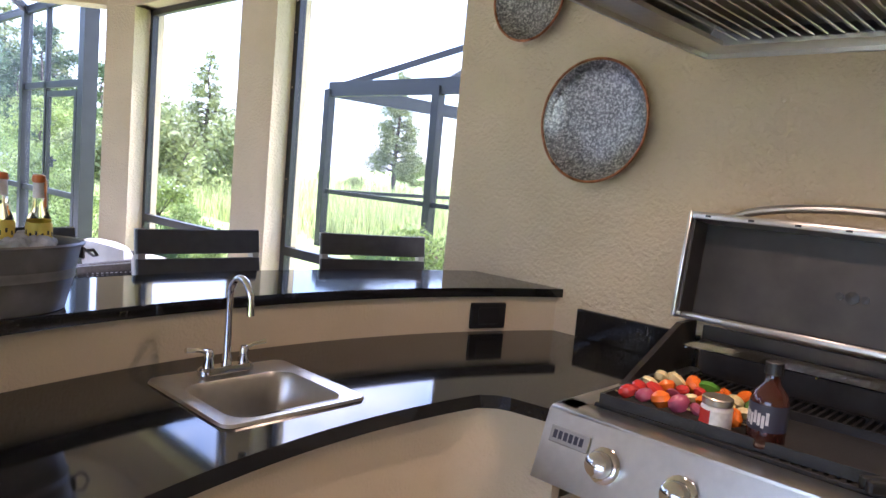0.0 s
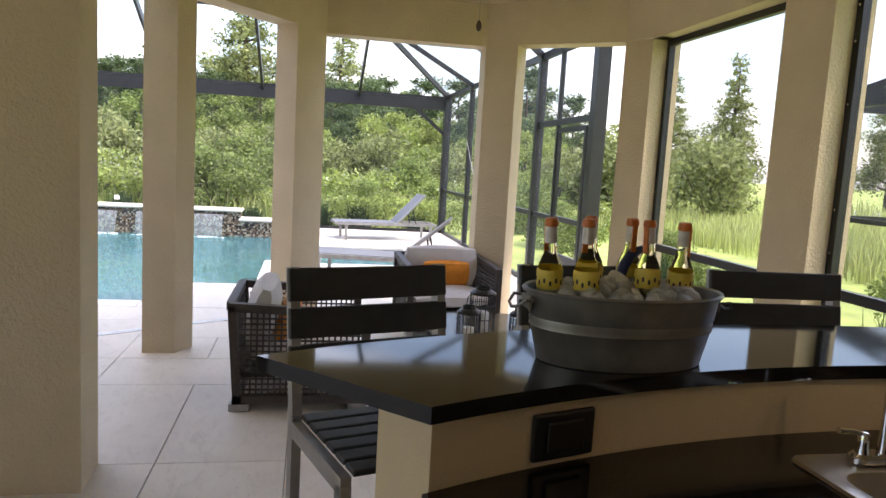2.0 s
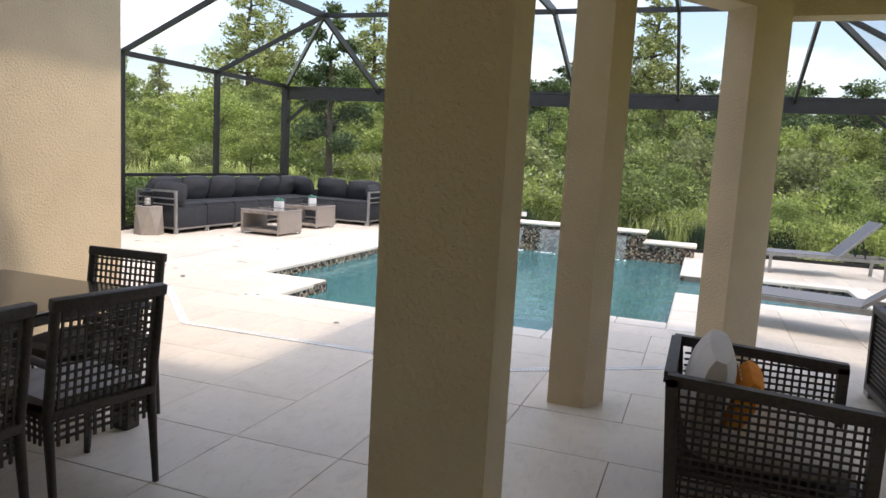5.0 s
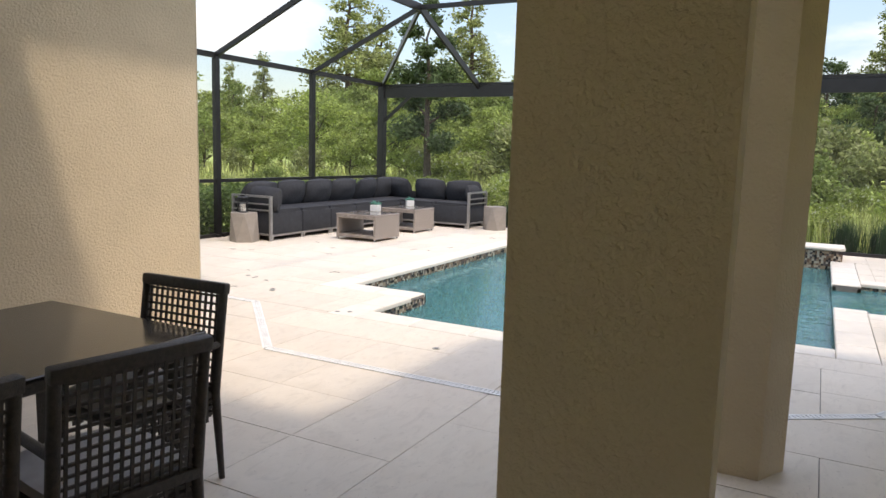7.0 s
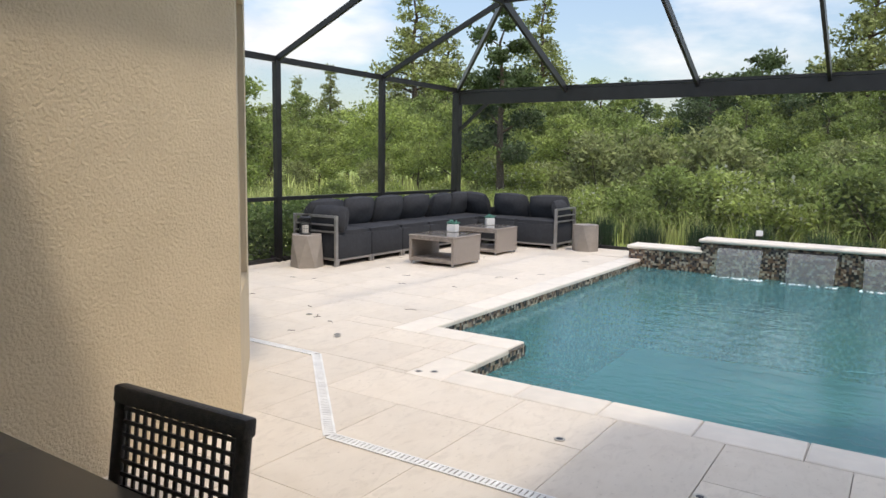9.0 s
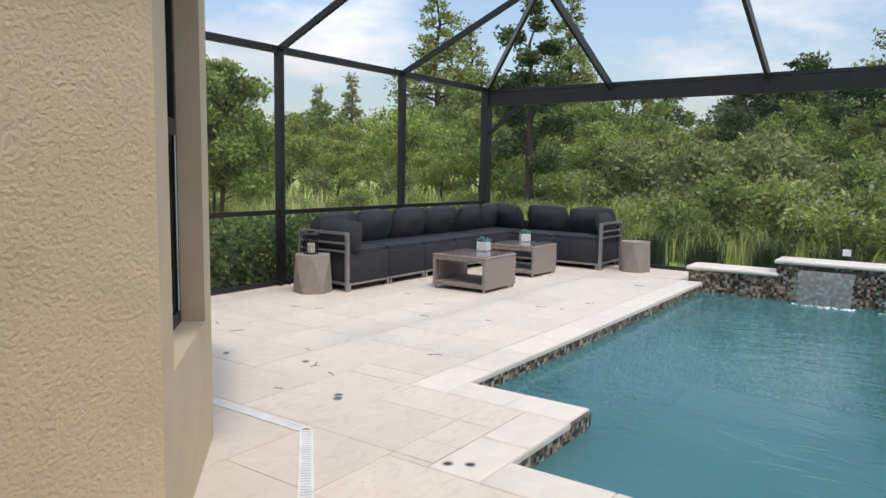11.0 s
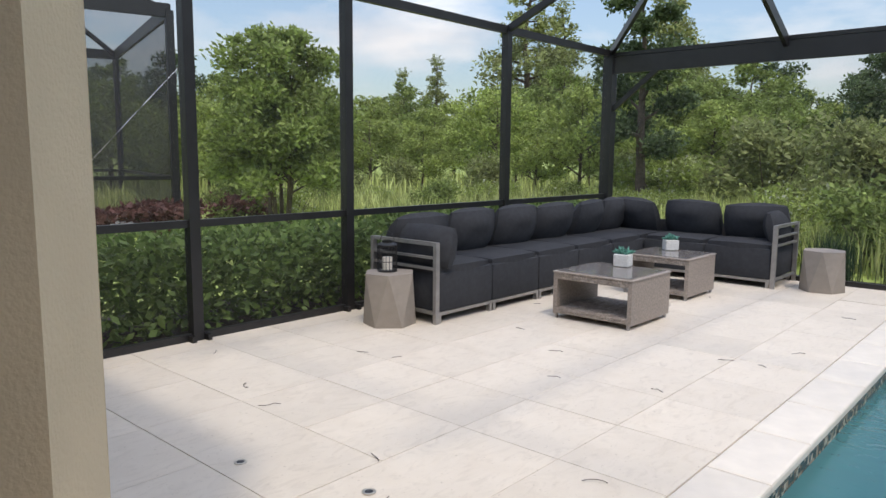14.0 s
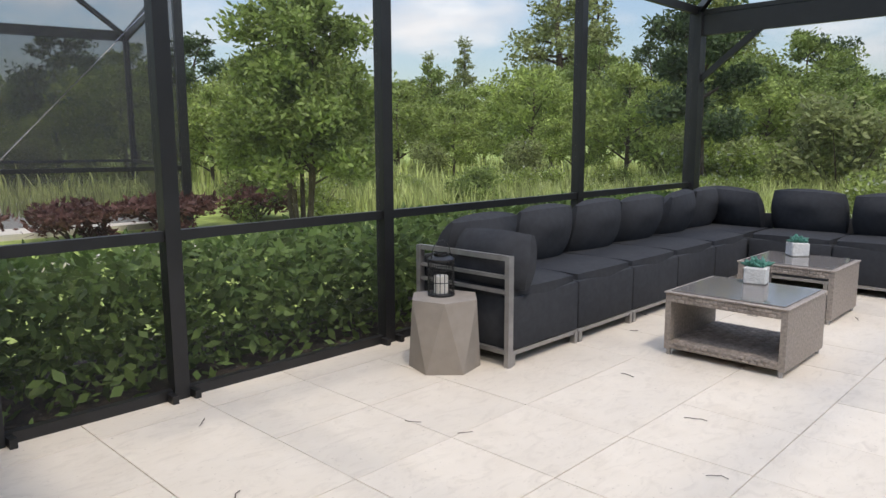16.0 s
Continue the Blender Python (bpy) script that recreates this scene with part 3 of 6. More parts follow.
# south wing: long wall, the slanting wall with a window, and the far corner
A, Bc = (-6.17, -5.27), (-7.16, -6.325)
dv = Vector((Bc[0] - A[0], Bc[1] - A[1]))
slant = dv.length
turn = math.degrees(math.atan2(dv.y, dv.x))
bm = bmesh.new()
box(bm, A[0], -2.6, A[1] - 0.25, A[1], 0, 3.05)
box(bm, -2.6, 3.2, A[1] - 0.25, A[1], 2.85, 3.05)
structure("wall_south", bm, STUCCO, "sunlit cream stucco wall")
ms = pose(A[0], A[1], 0, 0, 0, turn)
W0, W1, WZ0, WZ1 = 0.26, slant - 0.25, 0.715, 2.62
bm = bmesh.new()
box(bm, 0, W0, 0.003, 0.25, 0, 3.05, ms)
box(bm, W1, slant, 0.003, 0.25, 0, 3.05, ms)
box(bm, W0, W1, 0.003, 0.25, 0, WZ0, ms)
box(bm, W0, W1, 0.003, 0.25, WZ1, 3.05, ms)
structure("wall_slant", bm, SMOOTH_STUCCO, "smooth cream wall with a recessed window")
bm = bmesh.new()
box(bm, Bc[0], Bc[0] + 0.25, -10.0, Bc[1] - 0.003, 0, 3.05)
structure("wall_west", bm, STUCCO, "cream stucco end wall")
bm = bmesh.new()
for a, b, c, d in ((W0, W0 + 0.06, WZ0, WZ1), (W1 - 0.06, W1, WZ0, WZ1), (W0 + 0.06, W1 - 0.06, WZ0, WZ0 + 0.07), (W0 + 0.06, W1 - 0.06, WZ1 - 0.06, WZ1), (W0 + 0.06, W1 - 0.06, 1.66, 1.74)):
    box(bm, a, b, 0.12, 0.19, c, d, ms)
win = structure("window_3", bm, BRONZE, "dark bronze single-hung house window, closed")
bm = bmesh.new()
for a, b, c, d in ((W0 + 0.06, W0 + 0.1, WZ0 + 0.07, 1.66), (W1 - 0.1, W1 - 0.06, WZ0 + 0.07, 1.66), (W0 + 0.1, W1 - 0.1, WZ0 + 0.07, WZ0 + 0.11), (W0 + 0.1, W1 - 0.1, 1.62, 1.66)):
    box(bm, a, b, 0.135, 0.165, c, d, ms)
part("sash", bm, BRONZE, win)
bm = bmesh.new()
box(bm, W1 - 0.064, W1 - 0.058, 0.116, 0.122, WZ0 + 0.07, 1.66, ms)
part("track_strip", bm, WHITE_PLASTIC, win, "white sash track")
PANE = glass_mat("window_pane", (0.85, 0.92, 0.90))
for c, d, yy in ((WZ0 + 0.11, 1.62, 0.15), (1.74, WZ1 - 0.06, 0.165)):
    bm = bmesh.new()
    box(bm, W0 + 0.06, W1 - 0.06, yy, yy + 0.006, c, d, ms)
    p = part("pane", bm, PANE, win)
    p.visible_shadow = False
bm = bmesh.new()
box(bm, W1 - 0.42, W1 - 0.25, 0.22, 0.26, 0.5, 2.7, ms)
part("curtain", bm, ROOM_DARK, win, "taupe curtain behind the glass")
bm = bmesh.new()
box(bm, -4.2, -4.1, -10.0, A[1] - 0.25, 0, 3.05)
box(bm, Bc[0] + 0.25, -4.2, -10.1, -10.0, 0, 3.05)
structure("wall_room", bm, ROOM_DARK, "plain inner wall of the room behind the window")

# closing walls behind the walk
bm = bmesh.new()
box(bm, 3.0, 3.2, A[1], WALL_Y, 0, 3.3)
structure("wall_east", bm, STUCCO, "plain cream stucco house wall")

# roofs and ceilings
bm = bmesh.new()
prism(bm, [(3.2, WALL_Y), (-6.05, WALL_Y), (-6.44, 2.42), (-7.08, 1.62), (-7.33, 1.37), (-7.38, -0.17), (-7.04, -0.43), (-6.1, -1.25), (-3.85, -1.25), (-3.85, A[1]), (3.2, A[1])], 3.1, 3.14)
structure("ceiling", bm, SMOOTH_STUCCO, "cream plaster ceiling of the covered terrace")
bm = bmesh.new()
prism(bm, [(3.4, 3.2), (-6.2, 3.2), (-6.9, 2.8), (-7.9, 1.6), (-7.9, -0.5), (-6.5, -1.85), (-4.5, -1.85), (-4.5, -4.65), (-6.35, -4.65), (-7.55, -6.1), (-7.55, -10.2), (-2.5, -10.2), (-2.5, -5.75), (3.4, -5.75)], 3.3, 3.42)
structure("roof", bm, BRONZE, "dark edged roof slab with short eaves")
bm = bmesh.new()
box(bm, -3.93, -3.73, A[1], -1.71, 2.75, 3.3)
box(bm, -3.93, -3.73, -1.71, -1.26, 2.70, 3.3)
structure("wall_beam", bm, STUCCO, "cream stucco beam between column and wall")
bm = bmesh.new()
box(bm, Bc[0] + 0.02, -4.55, -10.1, A[1] - 0.26, 3.05, 3.1)
structure("ceiling_room", bm, WHITE_PAINT, "plain room ceiling")

# pull chain of the ceiling fan
ch = thing("pull_chain", "thin fan pull chain with a small dark bead end", "pull chain", pose(-4.504, 0.634, 0))
bm = bmesh.new()
tube(bm, [(0, 0, 2.36), (0, 0, 3.1)], 0.0018, 5)
part("chain", bm, ALU, ch)
bm = bmesh.new()
lathe(bm, [(0, 2.30), (0.012, 2.31), (0.017, 2.33), (0.012, 2.352), (0.004, 2.365), (0, 2.365)], 12)
part("bead", bm, DEBRIS, ch, "dark wooden bead", True)

# ---------------------------------------------------------------- pool cage
CX0, CY0, CY1, EAVE = -16.0, -10.05, 2.68, 3.0
AP = 4.06
cage = thing("pool_cage", "dark bronze aluminium pool enclosure with mesh screens", "pool cage", pose(0, 0, 0))


def cage_bar(name, a, b, w, h=None, up=(0, 0, 1)):
    q = bmesh.new()
    bar(q, a, b, w, h, up)
    return part(name, q, BRONZE, cage)


for x, w in ((-16.0, 0.15), (-13.5, 0.09), (-11.0, 0.09), (-9.39, 0.09), (-8.44, 0.09), (-7.42, 0.07)):
    cage_bar("post", (x, CY0, -0.02), (x, CY0, EAVE), w, w, (1, 0, 0))
for x, w in ((-16.0, 0.15), (-13.6, 0.09), (-11.4, 0.09), (-9.5, 0.10), (-7.55, 0.14)):
    cage_bar("post", (x, CY1, -0.02), (x, CY1, EAVE), w, w, (1, 0, 0))
for y in (CY0, CY1):
    a = -8.4 if y == CY0 else -9.5
    cage_bar("eave_beam", (CX0, y, EAVE), (-7.4, y, EAVE), 0.05, 0.09)
    cage_bar("chair_rail", (CX0, y, 0.95), (a, y, 0.95), 0.05, 0.06)
    cage_bar("sill_rail", (CX0, y, 0.03), (a, y, 0.03), 0.05, 0.06)
cage_bar("carrying_beam", (CX0, CY0, 2.83), (CX0, CY1, 2.83), 0.06, 0.24)
cage_bar("eave_beam", (CX0, CY0, 2.98), (CX0, CY1, 2.98), 0.07, 0.05)
cage_bar("sill_rail", (CX0, CY0, 0.03), (CX0, CY1, 0.03), 0.05, 0.06)
for y, s in ((CY0, 1), (CY1, -1)):
    cage_bar("knee_brace", (CX0, y, 2.15), (CX0, y + 0.75 * s, 2.75), 0.05, 0.07)
APL, APR = (-13.5, -7.65, AP), (-13.5, 0.75, AP)
for a, b in (((CX0, CY0, EAVE), APL), ((CX0, CY1, EAVE), APR)):
    cage_bar("hip_rafter", a, b, 0.05, 0.10)
for y in (-7.65, -5.25, -3.28, -1.3, 0.72):
    cage_bar("rafter", (CX0, y, 2.93), (-13.5, y, AP), 0.05, 0.13)
    cage_bar("roof_beam", (-13.5, y, AP), (-7.9, y, AP + 0.05), 0.05, 0.13)
for x in (-13.5, -11.0, -8.44):
    cage_bar("rafter", (x, CY0, EAVE), (x, -7.65, AP), 0.05, 0.08)
    cage_bar("rafter", (x if x != -8.44 else -9.5, CY1, EAVE), (x, 0.75, AP), 0.05, 0.08)
    cage_bar("purlin", (x, -7.65, AP), (x, 0.75, AP), 0.05, 0.08)
for x, y0 in ((-16.0, CY0), (-13.5, CY0), (-11.0, CY0), (-9.39, CY0), (-8.44, CY0)):
    q = bmesh.new()
    box(q, x - 0.085, x - 0.05, y0 + 0.03, y0 + 0.10, 0.002, 0.05)
    part("base_bracket", q, BRONZE, cage)
    q = bmesh.new()
    box(q, x + 0.05, x + 0.085, y0 + 0.03, y0 + 0.10, 0.002, 0.05)
    part("base_bracket", q, BRONZE, cage)


def screen_panel(pts, material=None):
    q = bmesh.new()
    q.faces.new([q.verts.new(p) for p in pts])
    return part("screen", q, material or SCREEN, cage)


for xa, xb in ((-16, -13.5), (-13.5, -11), (-11, -9.39), (-9.39, -8.44), (-8.44, -7.4)):
    screen_panel([(xa, CY0, 0.05), (xb, CY0, 0.05), (xb, CY0, EAVE), (xa, CY0, EAVE)])
for xa, xb in ((-16, -13.6), (-13.6, -11.4), (-11.4, -9.5), (-9.5, -7.55)):
    screen_panel([(xa, CY1, 0.05), (xb, CY1, 0.05), (xb, CY1, EAVE), (xa, CY1, EAVE)], SCREEN_DENSE)
screen_panel([(CX0, CY0, 0.05), (CX0, CY1, 0.05), (CX0, CY1, 2.75), (CX0, CY0, 2.75)])
screen_panel([(CX0, CY1, EAVE), (-7.5, CY1, EAVE), (-7.5, 0.75, AP), APR], SCREEN_DENSE)


def screen_door(m, label):
    """A dark screen door with a kick plate; x along the wall from its hinge side."""
    d = thing("screen_door", label, "door", m)
    q = bmesh.new()
    for a, b, c, e in ((0.0, 0.06, 0.02, 2.05), (0.84, 0.90, 0.02, 2.05), (0.06, 0.84, 1.99, 2.05), (0.06, 0.84, 0.93, 0.99), (0.06, 0.84, 0.02, 0.08), (0.06, 0.84, 0.50, 0.55)):
        box(q, a, b, -0.018, 0.018, c, e)
    part("door_frame", q, BRONZE, d)
    q = bmesh.new()
    box(q, 0.06, 0.84, -0.004, 0.004, 0.08, 0.50)
    part("kick_plate", q, BRONZE, d)
    for c, e in ((0.55, 0.93), (0.99, 1.99)):
        q = bmesh.new()
        q.faces.new([q.verts.new(p) for p in ((0.06, 0, c), (0.84, 0, c), (0.84, 0, e), (0.06, 0, e))])
        part("screen", q, SCREEN, d)
    q = bmesh.new()
    box(q, 0.015, 0.045, 0.018, 0.06, 1.22, 1.34)
    bar(q, (0.03, 0.055, 1.30), (0.14, 0.055, 1.30), 0.018)
    part("handle", q, OUTLET, d, "black lever latch")
    return d


screen_door(pose(-8.40, CY0, 0), "closed dark bronze screen door with kick plate")
screen_door(pose(-8.70, CY1, 0), "closed dark bronze screen door in the cage side")
for x0, x1, y in ((-8.44, -7.42, CY0), (-9.5, -7.55, CY1)):
    cage_bar("door_header", (x0, y, 2.12), (x1, y, 2.12), 0.05, 0.07)
cage_bar("door_jamb", (-8.73, CY1, 0), (-8.73, CY1, EAVE), 0.05, 0.05, (1, 0, 0))
cage_bar("chair_rail", (-9.5, CY1, 0.95), (-8.73, CY1, 0.95), 0.05, 0.06)
q = bmesh.new()
tube(q, [(-9.39, CY0 - 0.06, 2.2), (-7.42, CY0 - 0.06, 0.16)], 0.0025, 5)
part("tension_cable", q, CHROME, cage, "thin steel bracing cable")
q = bmesh.new()
tube(q, [(-11.4, CY1 - 0.06, 0.1), (-13.6, CY1 - 0.06, 2.0)], 0.006, 5)
part("tension_cable", q, ALU, cage, "thin steel bracing cable")

# ---------------------------------------------------------------- outdoor bar
BC = Vector((1.11, 1.23))


def arc(r, y0, y1, n=28):
    return [(BC.x - math.sqrt(r * r - (y - BC.y) ** 2), y) for y in (y0 + (y1 - y0) * i / n for i in range(n + 1))]


bm = bmesh.new()
prism(bm, arc(3.115, -0.045, WALL_Y) + arc(3.28, -0.135, WALL_Y)[::-1], 0, 1.038)
structure("wall_bar", bm, SMOOTH_STUCCO, "curved cream stucco bar wall", True)
bm = bmesh.new()
prism(bm, arc(3.085, -0.055, WALL_Y - 0.002) + arc(3.55, -0.40, WALL_Y - 0.002)[::-1], 1.04, 1.076)
soften(bm, 0.014, 3)
tagged(part("bar_counter", bm, GRANITE, None, "", True), "curved polished black granite raised bar counter", "bar counter")
GX0, GX1 = -1.05, -0.08
front = arc(2.41, 0.30, 1.50)
fillet = [(-1.29 + 0.10 + 0.10 * math.cos(a), 1.50 + 0.13 * math.sin(a)) for a in (radians(150), radians(120), radians(95))]
bm = bmesh.new()
outline = arc(3.11, -0.06, WALL_Y - 0.002) + [(GX0 - 0.005, WALL_Y - 0.002), (GX0 - 0.005, 1.655)] + fillet[::-1] + front[::-1]
# counter with the sink cut out: four strips round the opening
SK = pose(-1.625, 1.045, 0.89, 0, 0, 0)
prism(bm, outline, 0.85, 0.89)
soften(bm, 0.012, 3)
counter = tagged(part("worktop", bm, GRANITE, None, "", True), "polished black granite worktop with a small sink", "worktop")
cut = bmesh.new()
box(cut, -1.80, -1.46, 0.86, 1.22, 0.5, 1.2)
cutter = mesh_of("cut", cut, GRANITE)
cut_ob = new("cut", cutter)
mod = counter.modifiers.new("hole", 'BOOLEAN')
mod.operation, mod.object, mod.solver = 'DIFFERENCE', cut_ob, 'EXACT'
bpy.context.view_layer.update()
cut_mesh = bpy.data.meshes.new_from_object(counter.evaluated_get(bpy.context.evaluated_depsgraph_get()))
counter.modifiers.clear()
counter.data = cut_mesh
bpy.data.objects.remove(cut_ob)
bm = bmesh.new()
inset = arc(2.46, 0.34, 1.53)
prism(bm, arc(3.05, 0.02, WALL_Y - 0.01) + [(GX0 - 0.03, WALL_Y - 0.01), (GX0 - 0.03, 1.70), (-1.22, 1.66)] + inset[::-1], 0, 0.60)
prism(bm, inset + [(-1.22, 1.66), (GX0 - 0.03, 1.70), (GX0 - 0.03, 1.74), (-1.26, 1.70)] + [(x - 0.05, y) for x, y in inset][::-1], 0.60, 0.849)
prism(bm, [inset[0], (inset[0][0] - 0.05, inset[0][1] + 0.03), (-1.72, 0.05), (-1.74, 0.0)], 0.60, 0.849)
structure("wall_counter", bm, SMOOTH_STUCCO, "curved cream stucco base of the worktop", True)
bm = bmesh.new()
rbox(bm, -1.58, GX0 - 0.005, WALL_Y - 0.028, WALL_Y - 0.003, 0.892, 1.012, 0.004)
tagged(part("backsplash", bm, GRANITE), "low black granite upstand against the stucco wall", "backsplash")

# sink and tap
snk = thing("sink", "small square stainless drop-in sink in black granite", "sink", SK)
bm = bmesh.new()


def rrect(cx, cy, hx, hy, r, z, n=6):
    out = []
    for sx, sy, a0 in ((1, 1, 0), (-1, 1, 90), (-1, -1, 180), (1, -1, 270)):
        for k in range(n + 1):
            a = radians(a0 + 90 * k / n)
            out.append((cx + sx * (hx - r) + r * math.cos(a), cy + sy * (hy - r) + r * math.sin(a), z))
    return out


def skin(bm, loops, close=True):
    rings = [[bm.verts.new(p) for p in l] for l in loops]
    for a, b in zip(rings, rings[1:]):
        n = len(a)
        for k in range(n):
            bm.faces.new((a[k], a[(k + 1) % n], b[(k + 1) % n], b[k]))
    if close:
        bm.faces.new(rings[-1])


skin(bm, [rrect(0, 0, 0.215, 0.215, 0.03, 0.001), rrect(0, 0, 0.212, 0.212, 0.03, 0.009), rrect(0, 0, 0.20, 0.20, 0.03, 0.010),
          rrect(0.035, 0, 0.150, 0.168, 0.06, 0.006), rrect(0.035, 0, 0.143, 0.160, 0.06, -0.01), rrect(0.035, 0, 0.128, 0.145, 0.06, -0.14), rrect(0.035, 0, 0.10, 0.11, 0.05, -0.155)])
part("basin", bm, STEEL, snk, "brushed stainless basin", True)
bm = bmesh.new()
lathe(bm, [(0, -0.150), (0.03, -0.150), (0.035, -0.152), (0.035, -0.154)], 16, pose(0.035, 0, 0))
part("drain", bm, CHROME, snk, "", True)
tap = thing("tap", "chrome gooseneck bar tap with two lever handles", "tap", SK @ pose(-0.165, 0.0, 0.011))
bm = bmesh.new()
skin(bm, [rrect(0, 0, 0.026, 0.085, 0.025, 0), rrect(0, 0, 0.026, 0.085, 0.025, 0.012), rrect(0, 0, 0.019, 0.078, 0.018, 0.02)])
part("base_plate", bm, CHROME, tap, "", True)
bm = bmesh.new()
pts = [(0, 0, 0.015), (0, 0, 0.06), (0, 0, 0.22)] + [(0.055 - 0.055 * math.cos(a), 0, 0.22 + 0.06 * math.sin(a)) for a in (radians(20 * k) for k in range(1, 10))] + [(0.112, 0, 0.185)]
tube(bm, pts, [0.016, 0.011, 0.0095] + [0.0095] * 9 + [0.011], 12)
part("spout", bm, CHROME, tap, "", True)
for s in (-1, 1):
    bm = bmesh.new()
    lathe(bm, [(0.017, 0.012), (0.017, 0.02), (0.012, 0.045), (0.014, 0.06), (0.009, 0.07), (0, 0.072)], 14, pose(0, s * 0.055, 0))
    tube(bm, [(0, s * 0.055, 0.062), (0, s * 0.085, 0.072), (0, s * 0.125, 0.076)], [0.007, 0.006, 0.008], 8)
    part("handle", bm, CHROME, tap, "", True)

# sockets on the bar wall
for yy, r in ((0.27, 3.113), (2.25, 3.113)):
    ang = math.degrees(math.asin((yy - BC.y) / r))
    o = thing("socket", "black weatherproof socket cover on the bar wall", "socket", pose(BC.x - math.sqrt(r * r - (yy - BC.y) ** 2), yy, 0.957, 0, 0, -ang), "sockets on the bar wall")
    bm = bmesh.new()
    rbox(bm, 0.0, 0.014, -0.084, 0.084, -0.054, 0.054, 0.006)
    part("cover", bm, OUTLET, o)
    bm = bmesh.new()
    rbox(bm, 0.014, 0.022, -0.05, 0.05, -0.035, 0.035, 0.004)
    part("flap", bm, OUTLET, o)


# ---------------------------------------------------------------- grill, hood and things on it
gr = thing("gas_grill", "built-in stainless gas grill with its lid open", "grill", pose(0, 0, 0))
GY0, GY1 = 1.60, 2.42
bm = bmesh.new()
rbox(bm, GX0, GX0 + 0.07, GY0 + 0.02, GY1, 0.86, 0.925, 0.006)
rbox(bm, GX1 - 0.07, GX1, GY0 + 0.02, GY1, 0.86, 0.925, 0.006)
rbox(bm, GX0, GX1, GY0, GY0 + 0.10, 0.895, 0.925, 0.008)
part("top_frame", bm, STEEL, gr, "", True)
bm = bmesh.new()
v = [(GX0, GY0, 0.915), (GX1, GY0, 0.915), (GX1, GY0 - 0.06, 0.735), (GX0, GY0 - 0.06, 0.735), (GX0, GY0 + 0.10, 0.895), (GX1, GY0 + 0.10, 0.895), (GX1, GY0 + 0.10, 0.70), (GX0, GY0 + 0.10, 0.70)]
vv = [bm.verts.new(p) for p in v]
for f in ((0, 1, 2, 3), (4, 7, 6, 5), (0, 3, 7, 4), (1, 5, 6, 2), (3, 2, 6, 7), (0, 4, 5, 1)):
    bm.faces.new([vv[i] for i in f])
part("control_panel", bm, STEEL, gr, "sloping brushed steel control panel")
slope = math.degrees(math.atan2(0.06, 0.18))
for k in range(4):
    q = thing("knob", "", "", pose(GX0 + 0.20 + 0.20 * k, GY0 - 0.031, 0.825, 90 - slope, 0, 0))
    q.parent = gr
    bm = bmesh.new()
    lathe(bm, [(0.046, 0.002), (0.046, 0.010), (0.040, 0.016), (0.033, 0.018)], 24)
    part("bezel", bm, CHROME, q, "", True)
    bm = bmesh.new()
    lathe(bm, [(0.033, 0.016), (0.034, 0.035), (0.030, 0.052), (0.018, 0.060), (0, 0.062)], 24)
    part("grip", bm, CHROME, q, "", True)
bm = bmesh.new()
mb = pose(GX0 + 0.085, GY0 - 0.020, 0.856, 90 - slope, 0, 0)
rbox(bm, -0.06, 0.06, -0.022, 0.022, 0.002, 0.006, 0.002, 1, mb)
plate_ob = part("badge", bm, ALU, gr, "small pressed metal badge")
bm = bmesh.new()
for k in range(6):
    box(bm, -0.048 + k * 0.016, -0.037 + k * 0.016, -0.010, 0.012, 0.006, 0.0075, mb)
part("badge_mark", bm, NAVY, plate_ob, "dark raised mark")
bm = bmesh.new()
for k in range(34):
    x = GX0 + 0.10 + k * 0.0235
    box(bm, x, x + 0.008, GY0 + 0.11, GY1 - 0.10, 0.915, 0.930)
box(bm, GX0 + 0.075, GX1 - 0.075, GY0 + 0.105, GY0 + 0.118, 0.913, 0.931)
box(bm, GX0 + 0.075, GX1 - 0.075, GY1 - 0.11, GY1 - 0.097, 0.913, 0.931)
part("grate", bm, CAST_IRON, gr, "black cast grill bars")
bm = bmesh.new()
box(bm, GX0 + 0.07, GX1 - 0.07, GY0 + 0.10, GY1, 0.70, 0.715)
box(bm, GX0 + 0.06, GX0 + 0.075, GY0 + 0.10, GY1, 0.70, 0.92)
box(bm, GX1 - 0.075, GX1 - 0.06, GY0 + 0.10, GY1, 0.70, 0.92)
box(bm, GX0 + 0.06, GX1 - 0.06, GY1 - 0.015, GY1, 0.70, 1.08)
for x in (GX0 + 0.01, GX1 - 0.03):
    prism_pts = [(GY0 + 0.35, 0.925), (GY1, 0.925), (GY1, 1.09), (GY1 - 0.12, 1.09), (GY0 + 0.42, 0.96)]
    lo = [bm.verts.new((x, a, b)) for a, b in prism_pts]
    hi = [bm.verts.new((x + 0.02, a, b)) for a, b in prism_pts]
    bm.faces.new(lo)
    bm.faces.new(hi[::-1])
    for i in range(5):
        bm.faces.new((lo[i], lo[(i + 1) % 5], hi[(i + 1) % 5], hi[i]))
part("firebox", bm, DARK_STEEL, gr, "sooty dark firebox")
bm = bmesh.new()
for k in range(11):
    tube(bm, [(GX0 + 0.08, GY1 - 0.20 + k * 0.015, 1.035), (GX1 - 0.08, GY1 - 0.20 + k * 0.015, 1.035)], 0.0035, 6)
for x in (GX0 + 0.09, (GX0 + GX1) / 2, GX1 - 0.09):
    tube(bm, [(x, GY1 - 0.21, 1.032), (x, GY1 - 0.03, 1.032)], 0.004, 6)
part("warming_rack", bm, CHROME, gr, "chrome wire warming rack")
